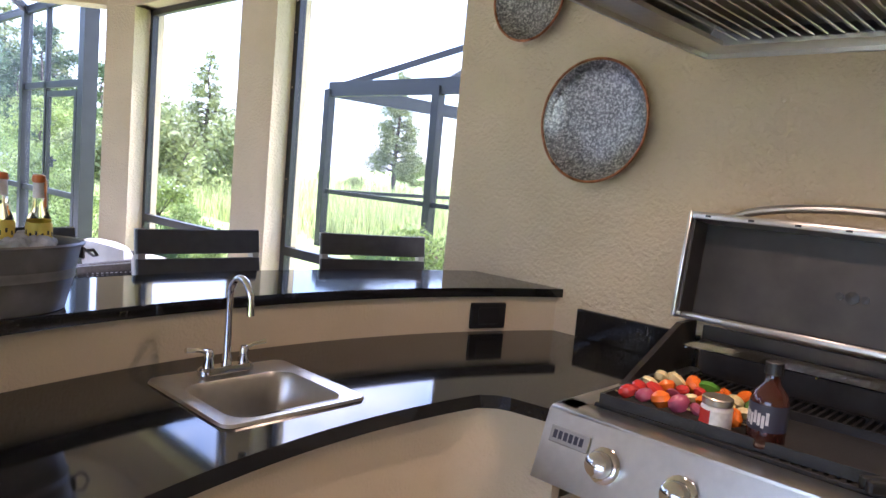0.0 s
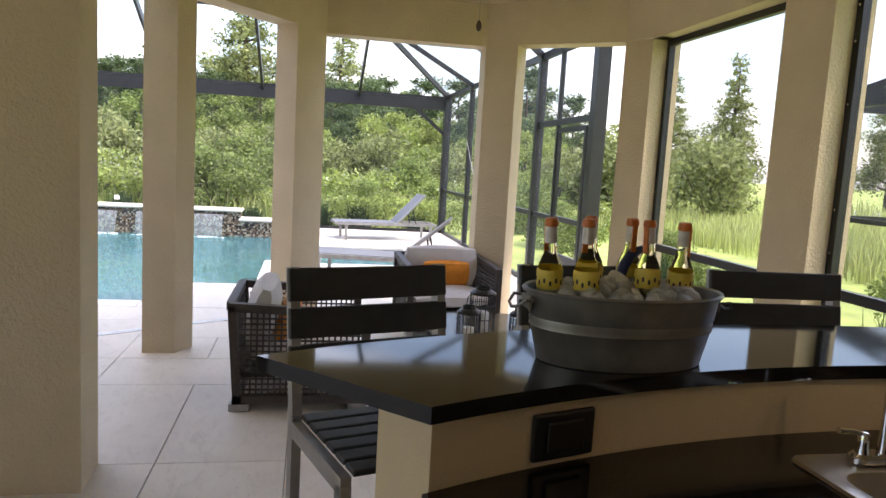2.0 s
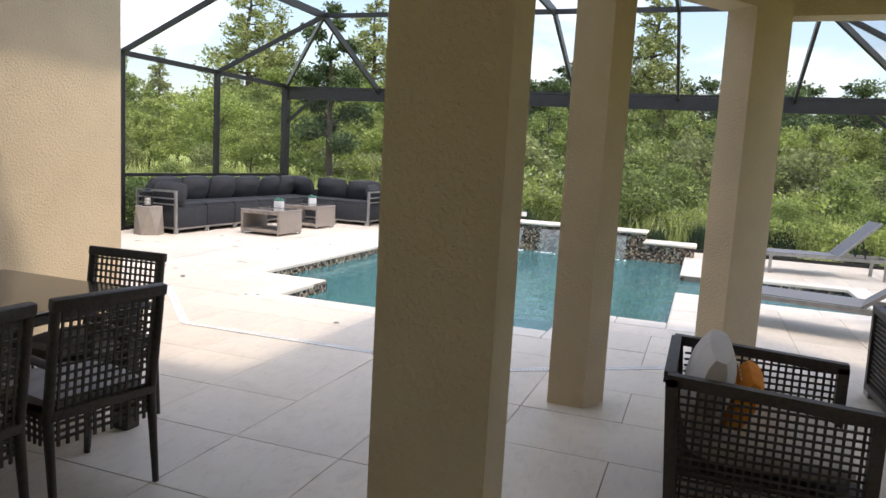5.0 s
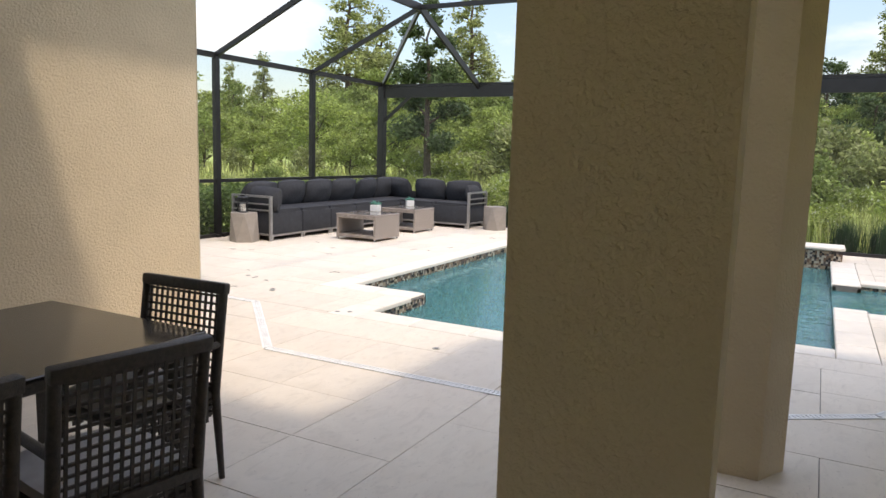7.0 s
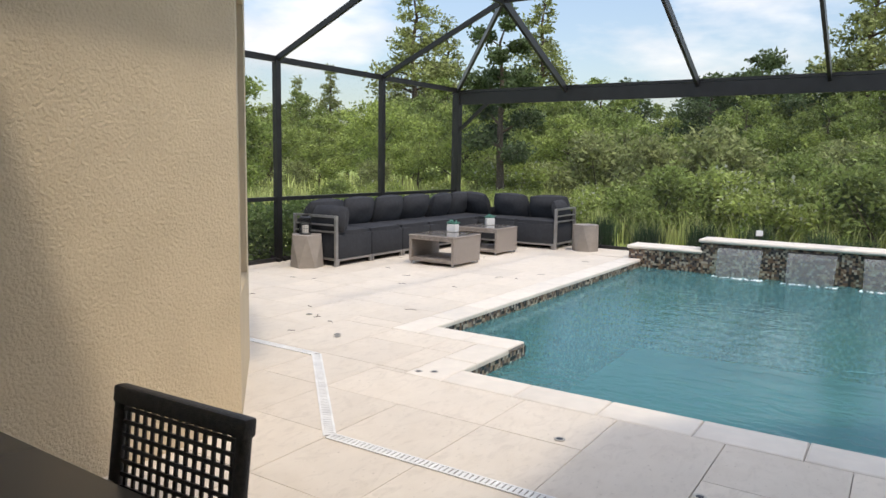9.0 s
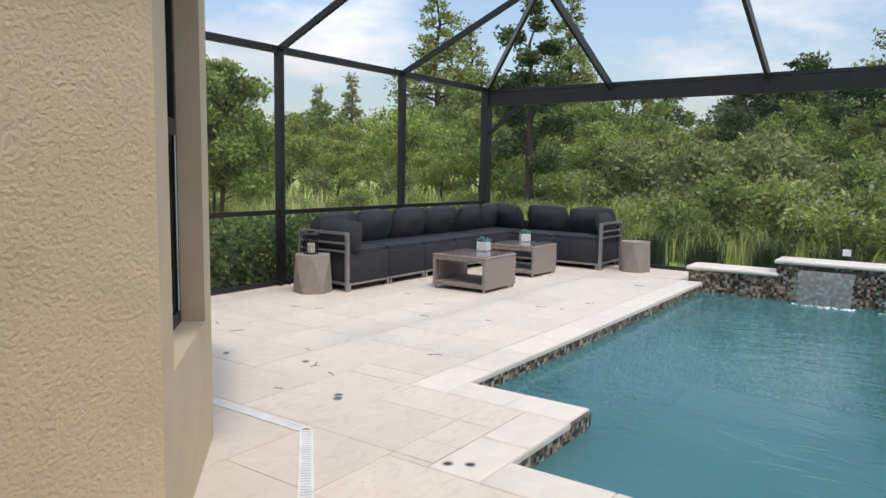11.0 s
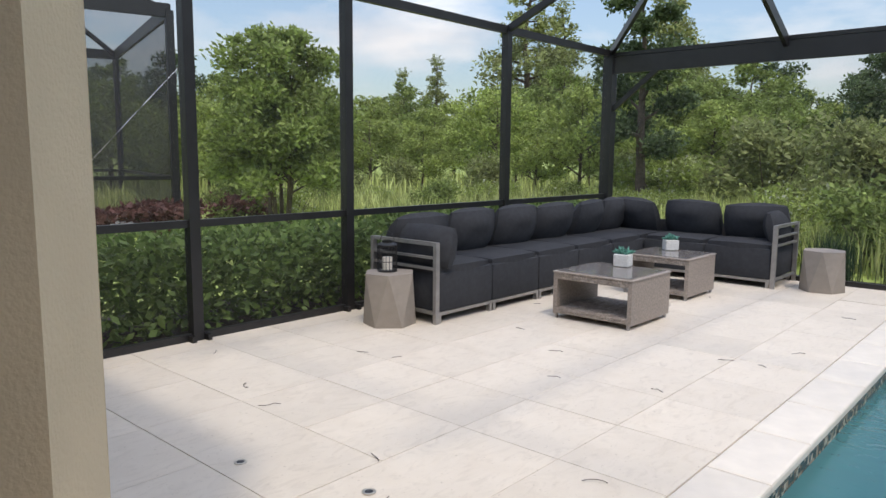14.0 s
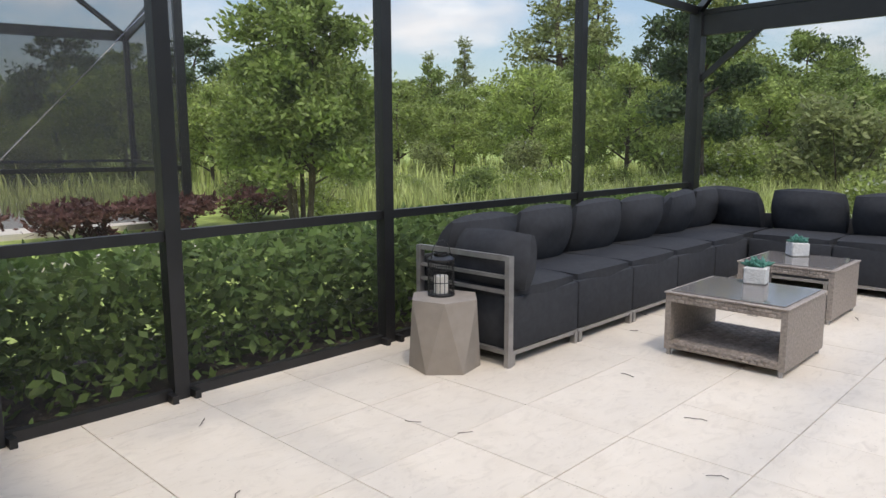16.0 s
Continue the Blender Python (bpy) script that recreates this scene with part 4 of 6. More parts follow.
lid = thing("lid", "", "", pose(0, GY1 - 0.06, 1.10, -8))
lid.parent = gr
bm = bmesh.new()
box(bm, GX0 + 0.012, GX1 - 0.012, 0.025, 0.04, 0.0, 0.34)
box(bm, GX0 + 0.012, GX0 + 0.022, -0.08, 0.03, 0.02, 0.34)
box(bm, GX1 - 0.022, GX1 - 0.012, -0.08, 0.03, 0.02, 0.34)
part("lid_liner", bm, DARK_STEEL, lid, "smoke-darkened inside of the lid")
bm = bmesh.new()
rbox(bm, GX0, GX0 + 0.013, -0.10, 0.06, 0.0, 0.36, 0.004)
rbox(bm, GX1 - 0.013, GX1, -0.10, 0.06, 0.0, 0.36, 0.004)
rbox(bm, GX0 + 0.013, GX1 - 0.013, -0.10, 0.06, 0.335, 0.36, 0.006)
rbox(bm, GX0 + 0.013, GX1 - 0.013, -0.05, 0.0, 0.0, 0.022, 0.005)
rbox(bm, GX0 + 0.013, GX1 - 0.013, 0.042, 0.055, 0.0, 0.34, 0.004)
part("lid_shell", bm, STEEL, lid, "brushed stainless lid", True)
for k in range(7):
    bm = bmesh.new()
    box(bm, GX0 + 0.06 + k * 0.14, GX0 + 0.078 + k * 0.14, -0.1015, -0.098, 0.343, 0.350)
    part("slot", bm, OUTLET, lid)
bm = bmesh.new()
n = 18
tube(bm, [(GX0 + 0.10 + (GX1 - GX0 - 0.20) * k / n, 0.02, 0.36 + 0.065 * math.sin(math.pi * k / n) ** 0.55) for k in range(n + 1)], 0.014, 10)
part("handle", bm, STEEL, lid, "curved tubular steel handle", True)
bm = bmesh.new()
lathe(bm, [(0, 0), (0.02, 0), (0.02, 0.004), (0, 0.006)], 16, pose(-0.55, 0.024, 0.16, 90))
for s in (-1, 1):
    lathe(bm, [(0, 0), (0.012, 0), (0.012, 0.004), (0, 0.005)], 12, pose(-0.55 + s * 0.035, 0.024, 0.16, 90))
part("vent", bm, OUTLET, lid, "small dark vent holes")

hood = thing("range_hood", "large stainless steel outdoor range hood", "hood", pose(0, 0, 0))
HX0, HX1, HY0, HY1 = -1.17, 0.05, 1.52, WALL_Y - 0.004
bm = bmesh.new()
for a in ((HX0, HX0 + 0.012, HY0, HY1, 2.02, 2.10), (HX1 - 0.012, HX1, HY0, HY1, 2.02, 2.10), (HX0 + 0.012, HX1 - 0.012, HY0, HY0 + 0.012, 2.02, 2.10), (HX0 + 0.012, HX1 - 0.012, HY1 - 0.012, HY1, 2.02, 2.10)):
    box(bm, *a)
box(bm, HX0 + 0.012, HX1 - 0.012, HY0 + 0.012, HY0 + 0.12, 2.035, 2.05)
box(bm, HX0 + 0.012, HX0 + 0.12, HY0 + 0.12, HY1 - 0.012, 2.035, 2.05)
box(bm, HX1 - 0.12, HX1 - 0.012, HY0 + 0.12, HY1 - 0.012, 2.035, 2.05)
box(bm, HX0 + 0.12, HX1 - 0.12, HY1 - 0.14, HY1 - 0.012, 2.035, 2.05)
part("rim", bm, STEEL, hood)
bm = bmesh.new()
lo = [bm.verts.new(p) for p in ((HX0, HY0, 2.10), (HX1, HY0, 2.10), (HX1, HY1, 2.10), (HX0, HY1, 2.10))]
hi = [bm.verts.new(p) for p in ((HX0 + 0.35, HY1 - 0.45, 2.55), (HX1 - 0.35, HY1 - 0.45, 2.55), (HX1 - 0.35, HY1, 2.55), (HX0 + 0.35, HY1, 2.55))]
tp = [bm.verts.new((x.co.x, x.co.y, 3.1)) for x in hi]
for a, b in ((lo, hi), (hi, tp)):
    for i in range(4):
        bm.faces.new((a[i], a[(i + 1) % 4], b[(i + 1) % 4], b[i]))
part("canopy", bm, STEEL, hood)
for k in range(3):
    bx0 = HX0 + 0.125 + k * 0.325
    fl = bmesh.new()
    for j in range(8):
        m = pose(bx0 + 0.02 + j * 0.040, 0, 2.062, 0, 28, 0)
        box(fl, -0.002, 0.026, HY0 + 0.13, HY1 - 0.15, -0.002, 0.002, m)
    box(fl, bx0, bx0 + 0.318, HY0 + 0.12, HY1 - 0.14, 2.085, 2.095)
    part("baffle_filter", fl, STEEL, hood, "slatted steel baffle filter")

# two warm lamps in the hood
GLOW = bpy.data.materials.new("lamp_glow")
GLOW.use_nodes = True
GLOW.node_tree.nodes["Principled BSDF"].inputs["Emission Color"].default_value = (1.0, 0.72, 0.42, 1)
GLOW.node_tree.nodes["Principled BSDF"].inputs["Emission Strength"].default_value = 6.0
for x in (HX0 + 0.30, HX1 - 0.30):
    q = bmesh.new()
    lathe(q, [(0, 2.033), (0.035, 2.033), (0.035, 2.030), (0, 2.029)], 18, pose(x, HY0 + 0.066, 0))
    part("lamp_lens", q, GLOW, hood, "warm lit lamp lens", True)
    ld = bpy.data.lights.new("hood_lamp", 'SPOT')
    ld.energy, ld.spot_size, ld.spot_blend, ld.shadow_soft_size, ld.color = 4.5, radians(150), 0.8, 0.04, (1.0, 0.72, 0.45)
    lo_ob = new("hood_lamp", ld)
    lo_ob.matrix_world = look((x, HY0 + 0.066, 2.022), (x, HY0 + 0.12, 0))

# wall plates
for cx, cz, r, lab in ((-1.575, 1.785, 0.25, "large hammered pewter wall plate with a copper rim"), (-1.96, 2.31, 0.19, "smaller hammered pewter wall plate with a copper rim")):
    p = thing("wall_plate", lab, "wall plate", pose(cx, WALL_Y - 0.002, cz, 90), "plates on the stucco wall")
    bm = bmesh.new()
    prof = [(0, 0.03)] + [(r * f, 0.03 + 0.05 * f ** 5) for f in (0.3, 0.55, 0.75, 0.88, 0.96)]
    lathe(bm, prof + [(r * 0.95, 0.066), (r * 0.6, 0.02), (0.05, 0.004), (0, 0.004)], 56)
    for v in bm.verts:
        k = noise.noise(v.co * 9) * 0.004
        v.co.z += k
    part("dish", bm, PLATE, p, "", True)
    bm = bmesh.new()
    pts = [(r * (0.975 + 0.012 * noise.noise(Vector((math.cos(a) * 3, math.sin(a) * 3, cx)))) * math.cos(a), r * 0.98 * math.sin(a), 0.078) for a in (math.tau * k / 64 for k in range(65))]
    tube(bm, pts, 0.006, 6)
    part("rim", bm, COPPER_RIM, p, "uneven copper rim", True)

# food tray
tray = thing("grill_tray", "black rectangular grill tray on the grate", "tray", pose(-0.80, 1.88, 0.932, 0, 0, 3))
bm = bmesh.new()
box(bm, -0.17, 0.55, -0.17, 0.17, 0, 0.006)
for a in ((-0.17, -0.16, -0.17, 0.17), (0.54, 0.55, -0.17, 0.17), (-0.16, 0.54, -0.17, -0.16), (-0.16, 0.54, 0.16, 0.17)):
    box(bm, *a, 0.006, 0.03)
part("pan", bm, CAST_IRON, tray)
random.seed(4)
veg_mats = (RED, PEPPER_ORANGE, PEPPER_GREEN, ONION, PURPLE, RED, ONION, PEPPER_ORANGE)
for k in range(4):
    sk = thing("skewer", "wooden skewer of red, orange and green vegetables", "skewer", tray.matrix_basis @ pose(-0.13, -0.12 + k * 0.075, 0.034, 0, 0, 4), "vegetable skewers on the tray")
    bm = bmesh.new()
    tube(bm, [(-0.02, 0, 0), (0.36, 0, 0)], 0.002, 5)
    part("stick", bm, ONION, sk)
    for j in range(7):
        bm = bmesh.new()
        r = random.uniform(0.020, 0.029)
        m = pose(0.015 + j * 0.047, random.uniform(-.006, .006), r * 0.4, random.uniform(-40, 40), random.uniform(-40, 40), random.uniform(0, 180)) @ Matrix.Diagonal((1.15, random.uniform(0.7, 1), random.uniform(0.6, 0.95), 1))
        lathe(bm, [(0, -r), (r * 0.6, -r * 0.85), (r, -r * 0.1), (r * 0.85, r * 0.5), (r * 0.35, r * 0.85), (0, r * 0.7)], 10, m)
        part("vegetable_piece", bm, random.choice(veg_mats), sk, "", True)
jar = thing("spice_jar", "small glass spice jar with a red label and tin lid", "jar", pose(-0.665, 1.76, 0.938))
bm = bmesh.new()
lathe(bm, [(0, 0), (0.036, 0), (0.039, 0.006), (0.039, 0.062), (0.034, 0.07), (0, 0.07)], 20)
part("glass", bm, WHITE_FOIL, jar, "", True)
bm = bmesh.new()
lathe(bm, [(0, 0.07), (0.037, 0.07), (0.038, 0.086), (0.034, 0.089), (0, 0.088)], 20)
part("lid", bm, TIN, jar, "tin screw lid", True)
for a0, a1, mm in ((200, 270, RED), (270, 350, WHITE_FOIL)):
    bm = bmesh.new()
    va = [(0.0395 * math.cos(radians(a0 + (a1 - a0) * i / 8)), 0.0395 * math.sin(radians(a0 + (a1 - a0) * i / 8))) for i in range(9)]
    for (x0, y0), (x1, y1) in zip(va, va[1:]):
        bm.faces.new([bm.verts.new(p) for p in ((x0, y0, 0.008), (x1, y1, 0.008), (x1, y1, 0.058), (x0, y0, 0.058))])
    part("label", bm, mm, jar)
sb = thing("sauce_bottle", "dark red barbecue sauce bottle with a black cap", "bottle", pose(-0.545, 1.765, 0.938))
bm = bmesh.new()
lathe(bm, [(0, 0), (0.041, 0), (0.044, 0.006), (0.044, 0.11), (0.036, 0.135), (0.018, 0.155), (0.016, 0.18), (0, 0.18)], 22)
part("body", bm, SAUCE, sb, "", True)
bm = bmesh.new()
lathe(bm, [(0, 0.178), (0.021, 0.178), (0.021, 0.205), (0.019, 0.207), (0, 0.207)], 20)
part("cap", bm, OUTLET, sb, "black ribbed cap", True)
bm = bmesh.new()
lathe(bm, [(0.0444, 0.045), (0.0446, 0.046), (0.0446, 0.108), (0.0444, 0.109)], 22)
lb = part("label", bm, NAVY, sb, "black paper label", True)
bm = bmesh.new()
for i in range(7):
    a = radians(215 + i * 12)
    m = pose(0.0448 * math.cos(a), 0.0448 * math.sin(a), 0.08 - 0.004 * (i % 3), 0, 0, math.degrees(a))
    box(bm, 0, 0.0006, -0.0035, 0.0035, -0.018, 0.012, m)
part("label_print", bm, WHITE_FOIL, lb)
tg = thing("tongs", "steel grill tongs with black grips", "tongs", pose(-0.30, 1.70, 0.936, 0, 0, 40))
for s in (-1, 1):
    bm = bmesh.new()
    bar(bm, (0, s * 0.012, 0.012), (0.34, s * 0.03, 0.012), 0.006, 0.02)
    part("arm", bm, CHROME, tg)
    bm = bmesh.new()
    rbox(bm, -0.02, 0.14, -0.012, 0.012, 0.0, 0.026, 0.006, 2, pose(0, s * 0.014, 0, 0, 0, s * 3))
    part("grip", bm, OUTLET, tg, "black rubber grip")

# ice tub with bottles
TUB = pose(-2.03, 0.475, 1.078, 0, 0, 92)
tub = thing("ice_tub", "oval galvanised metal ice tub on the bar top", "ice tub", TUB)
bm = bmesh.new()
lathe(bm, [(0, 0.012), (0.205, 0.012), (0.205, 0.0), (0.212, 0.0), (0.214, 0.008), (0.222, 0.04), (0.232, 0.08), (0.237, 0.084), (0.235, 0.092), (0.237, 0.10), (0.235, 0.108), (0.239, 0.112), (0.248, 0.165),
           (0.257, 0.166), (0.259, 0.172), (0.255, 0.177), (0.247, 0.174), (0.236, 0.11), (0.21, 0.02), (0, 0.018)], 56, None, 1.0, 0.62)
part("pail", bm, GALVANISED, tub, "", True)
for s in (-1, 1):
    bm = bmesh.new()
    tube(bm, [(s * 0.250, -0.045, 0.150), (s * 0.268, -0.045, 0.152), (s * 0.285, -0.03, 0.135), (s * 0.288, 0, 0.128), (s * 0.285, 0.03, 0.135), (s * 0.268, 0.045, 0.152), (s * 0.250, 0.045, 0.150)], 0.004, 8)
    part("handle", bm, GALVANISED, tub, "drop wire handle", True)
    bm = bmesh.new()
    rbox(bm, s * 0.25 - 0.004, s * 0.25 + 0.004, -0.03, 0.03, 0.125, 0.158, 0.003)
    part("handle_plate", bm, GALVANISED, tub)
random.seed(7)
bm = bmesh.new()
for k in range(130):
    a, rr = random.uniform(0, math.tau), math.sqrt(random.random()) * 0.86
    m = pose(0.24 * rr * math.cos(a), 0.148 * rr * math.sin(a), 0.158 + random.uniform(0, 0.035) * (1.1 - rr), random.uniform(0, 90), random.uniform(0, 90), random.uniform(0, 90))
    s = random.uniform(0.013, 0.019)
    rbox(bm, -s, s, -s, s, -s, s, s * 0.4, 1, m)
tagged(part("ice_cubes", bm, ICE, None, "", True), "heap of clear ice cubes filling the tub", "ice", "", "stuff").matrix_basis = TUB


def bottle(m):
    b = thing("bottle", "pale gold beer bottle with orange cap and yellow label", "bottle", m, "bottles in the ice tub")
    q = bmesh.new()
    lathe(q, [(0, 0), (0.028, 0), (0.031, 0.005), (0.031, 0.125), (0.028, 0.15), (0.0165, 0.178), (0.0145, 0.195)], 20)
    part("body", q, BOTTLE, b, "", True)
    q = bmesh.new()
    lathe(q, [(0.0145, 0.195), (0.0135, 0.235), (0.0125, 0.245)], 16)
    part("neck", q, CLEAR_NECK, b, "clear glass neck", True)
    q = bmesh.new()
    lathe(q, [(0.0150, 0.205), (0.0142, 0.232), (0.0135, 0.248), (0.0125, 0.25)], 16)
    part("foil", q, WHITE_FOIL, b, "white neck foil", True)
    q = bmesh.new()
    lathe(q, [(0.0135, 0.244), (0.0165, 0.246), (0.0165, 0.254), (0.014, 0.262), (0.0, 0.264)], 18)
    box(q, -0.006, 0.006, 0.0125, 0.0175, 0.18, 0.25)
    part("cap", q, ORANGE_CAP, b, "orange foil cap with a tear strip", True)
    q = bmesh.new()
    lathe(q, [(0.0314, 0.095), (0.0318, 0.096), (0.0318, 0.134), (0.0300, 0.142)], 20)
    lab = part("label", q, YELLOW_LABEL, b, "yellow paper label", True)
    q = bmesh.new()
    for i in range(14):
        a = math.tau * i / 14
        mm = pose(0.0319 * math.cos(a), 0.0319 * math.sin(a), 0.117 - 0.006 * (i % 2), 0, 0, math.degrees(a))
        box(q, 0, 0.0006, -0.0026, 0.0026, -0.006, 0.005, mm)
    part("label_mark", q, NAVY, lab)
    return b


spots = ((-0.185, 0.02, 6, -8), (-0.115, -0.035, 3, -3), (-0.06, 0.05, -4, 3), (0.055, -0.02, 4, 5), (0.04, 0.065, -5, 2), (0.15, 0.0, 0, 7))
first = bottle(TUB @ pose(spots[0][0], spots[0][1], 0.085, spots[0][2], spots[0][3], 20))
for k, (x, y, a, b) in enumerate(spots[1:]):
    copy_thing(first, TUB @ pose(x, y, 0.085, a, b, 60 * k))
op = thing("ice_scoop", "blue handled scoop lying in the ice", "scoop", TUB @ pose(0.0, 0.03, 0.19, 0, -25, 20))
bm = bmesh.new()
tube(bm, [(0.0, 0, 0), (0.03, 0, 0.03), (0.07, 0, 0.045), (0.10, 0, 0.04)], [0.012, 0.014, 0.014, 0.01], 10)
part("handle", bm, NAVY_BRISTLE, op, "ribbed navy handle", True)
bm = bmesh.new()
lathe(bm, [(0.02, 0), (0.028, 0.03), (0.03, 0.07), (0.028, 0.07), (0.018, 0.0)], 14, pose(-0.06, 0, -0.02, 0, 70, 0))
part("bowl", bm, WHITE_PLASTIC, op, "", True)


# ---------------------------------------------------------------- seats at the bar
def bar_chair(m):
    """A tall slatted chair; the sitter faces +x, the back stands at -x."""
    c = thing("bar_chair", "tall bar chair with charcoal slats on a grey aluminium frame", "chair", m, "bar chairs along the bar")
    for s in (-1, 1):
        q = bmesh.new()
        bar(q, (-0.20, s * 0.255, 0), (-0.20, s * 0.255, 0.74), 0.03, 0.045, (1, 0, 0))
        bar(q, (-0.20, s * 0.255, 0.74), (-0.27, s * 0.255, 1.19), 0.03, 0.045, (1, 0, 0))
        part("back_leg", q, ALU, c)
        q = bmesh.new()
        bar(q, (0.22, s * 0.255, 0), (0.22, s * 0.255, 0.70), 0.03, 0.045, (1, 0, 0))
        part("front_leg", q, ALU, c)
        q = bmesh.new()
        bar(q, (-0.20, s * 0.255, 0.70), (0.24, s * 0.255, 0.70), 0.03, 0.05)
        part("side_rail", q, ALU, c)
        q = bmesh.new()
        bar(q, (-0.19, s * 0.255, 0.28), (0.21, s * 0.255, 0.28), 0.025, 0.035)
        part("side_stretcher", q, ALU, c)
    q = bmesh.new()
    bar(q, (0.22, -0.24, 0.28), (0.22, 0.24, 0.28), 0.025, 0.035)
    part("footrest", q, ALU, c)
    for k in range(6):
        q = bmesh.new()
        x = -0.185 + k * 0.075
        rbox(q, x, x + 0.062, -0.24, 0.24, 0.727, 0.745, 0.004, 1)
        part("seat_slat", q, SLAT, c)
    for k, (z0, z1) in enumerate(((0.86, 0.955), (0.972, 1.068), (1.085, 1.19))):
        q = bmesh.new()
        xm = -0.215 - 0.07 * ((z0 + z1) / 2 - 0.74) / 0.45
        rbox(q, -0.011, 0.011, -0.275, 0.275, -(z1 - z0) / 2, (z1 - z0) / 2, 0.004, 1, pose(xm + 0.028, 0, (z0 + z1) / 2, 0, -9))
        part("back_slat", q, SLAT, c)
    return c


chairs = ((-2.46, -0.01, 18), (-2.62, 0.76, 6), (-2.60, 1.49, -3), (-2.42, 2.24, -20))
ch0 = bar_chair(pose(chairs[0][0], chairs[0][1], 0, 0, 0, chairs[0][2]))
for x, y, a in chairs[1:]:
    copy_thing(ch0, pose(x, y, 0, 0, 0, a))


# ---------------------------------------------------------------- lounge corner
def wicker_armchair(m, pillow):
    """A deep woven armchair facing +x."""
    c = thing("armchair", "dark open-weave wicker armchair with light cushions" + (" and an orange pillow" if pillow else ""), "armchair", m, "wicker armchairs")
    for s in (-1, 1):
        y = s * 0.40
        q = bmesh.new()
        for a, b in (((-0.37, y, 0.05), (-0.41, y, 0.64)), ((0.38, y, 0.05), (0.38, y, 0.60)), ((-0.43, y, 0.635), (0.40, y, 0.595)), ((-0.40, y, 0.075), (0.40, y, 0.075))):
            bar(q, a, b, 0.05, 0.055, (0, 1, 0))
        part("arm_frame", q, WICKER, c)
        q = bmesh.new()
        lattice(q, (-0.37, y, 0.10), (0.74, 0, 0), (0, 0, 0.50), 21, 15, 0.011, 0.008)
        part("arm_weave", q, WICKER, c)
    q = bmesh.new()
    bar(q, (-0.42, -0.375, 0.635), (-0.42, 0.375, 0.635), 0.05, 0.05)
    part("top_rail", q, WICKER, c)
    q = bmesh.new()
    bar(q, (-0.37, -0.375, 0.075), (-0.37, 0.375, 0.075), 0.05, 0.05)
    part("back_rail", q, WICKER, c)
    q = bmesh.new()
    bar(q, (0.38, -0.375, 0.13), (0.38, 0.375, 0.13), 0.04, 0.16)
    part("front_rail", q, WICKER, c)
    q = bmesh.new()
    lattice(q, (-0.38, -0.375, 0.10), (0, 0.75, 0), (-0.03, 0, 0.50), 21, 15, 0.011, 0.008)
    part("back_weave", q, WICKER, c)
    q = bmesh.new()
    box(q, -0.36, 0.37, -0.37, 0.37, 0.20, 0.235)
    part("seat_deck", q, WICKER, c)
    for x in (-0.36, 0.34):
        for y in (-0.39, 0.39):
            q = bmesh.new()
            rbox(q, x - 0.06, x + 0.06, y - 0.03, y + 0.03, 0.0, 0.05, 0.005, 1)
            part("foot", q, ALU, c, "short brushed metal foot")
    q = bmesh.new()
    cushion(q, 0.70, 0.72, 0.16, pose(0.02, 0, 0.315))
    part("seat_cushion", q, LIGHT_FABRIC, c, "", True)
    q = bmesh.new()
    cushion(q, 0.40, 0.72, 0.20, pose(-0.255, 0, 0.545, 0, -78, 0))
    part("back_cushion", q, LIGHT_FABRIC, c, "", True)
    if pillow:
        mp = pose(-0.10, 0.02, 0.49, 0, -68, 0)
        q = bmesh.new()
        cushion(q, 0.28, 0.46, 0.13, mp)
        pl = part("pillow", q, ORANGE, c, "orange lumbar pillow with cream stitches", True)
        q = bmesh.new()
        for i in range(6):
            for j in range(5):
                box(q, -0.10 + i * 0.04, -0.095 + i * 0.04, -0.17 + j * 0.075, -0.125 + j * 0.075, 0.058, 0.064, mp)
        part("stitch", q, STITCH, pl)
    return c


wicker_armchair(pose(-5.04, -0.30, 0, 0, 0, 90), True)
wicker_armchair(pose(-6.86, 1.0, 0, 0, 0, 2), True)
wicker_armchair(pose(-4.95, 2.05, 0, 0, 0, -90), False)
wicker_armchair(pose(-5.85, 2.05, 0, 0, 0, -84), False)

ct = thing("coffee_table", "low dark wicker coffee table with a glossy glass top", "table", pose(-5.05, 0.95, 0))
q = bmesh.new()
rbox(q, -0.56, 0.56, -0.34, 0.34, 0.40, 0.412, 0.004, 1)
part("glass_top", q, TABLE_GLASS, ct, "dark reflecting glass")
q = bmesh.new()
for a in ((-0.55, 0.55, -0.33, -0.28), (-0.55, 0.55, 0.28, 0.33), (-0.55, -0.50, -0.28, 0.28), (0.50, 0.55, -0.28, 0.28)):
    box(q, *a, 0.30, 0.398)
part("apron", q, WICKER, ct)
for x in (-0.52, 0.52):
    for y in (-0.30, 0.30):
        q = bmesh.new()
        rbox(q, x - 0.03, x + 0.03, y - 0.03, y + 0.03, 0, 0.30, 0.005, 1)
        part("leg", q, WICKER, ct)


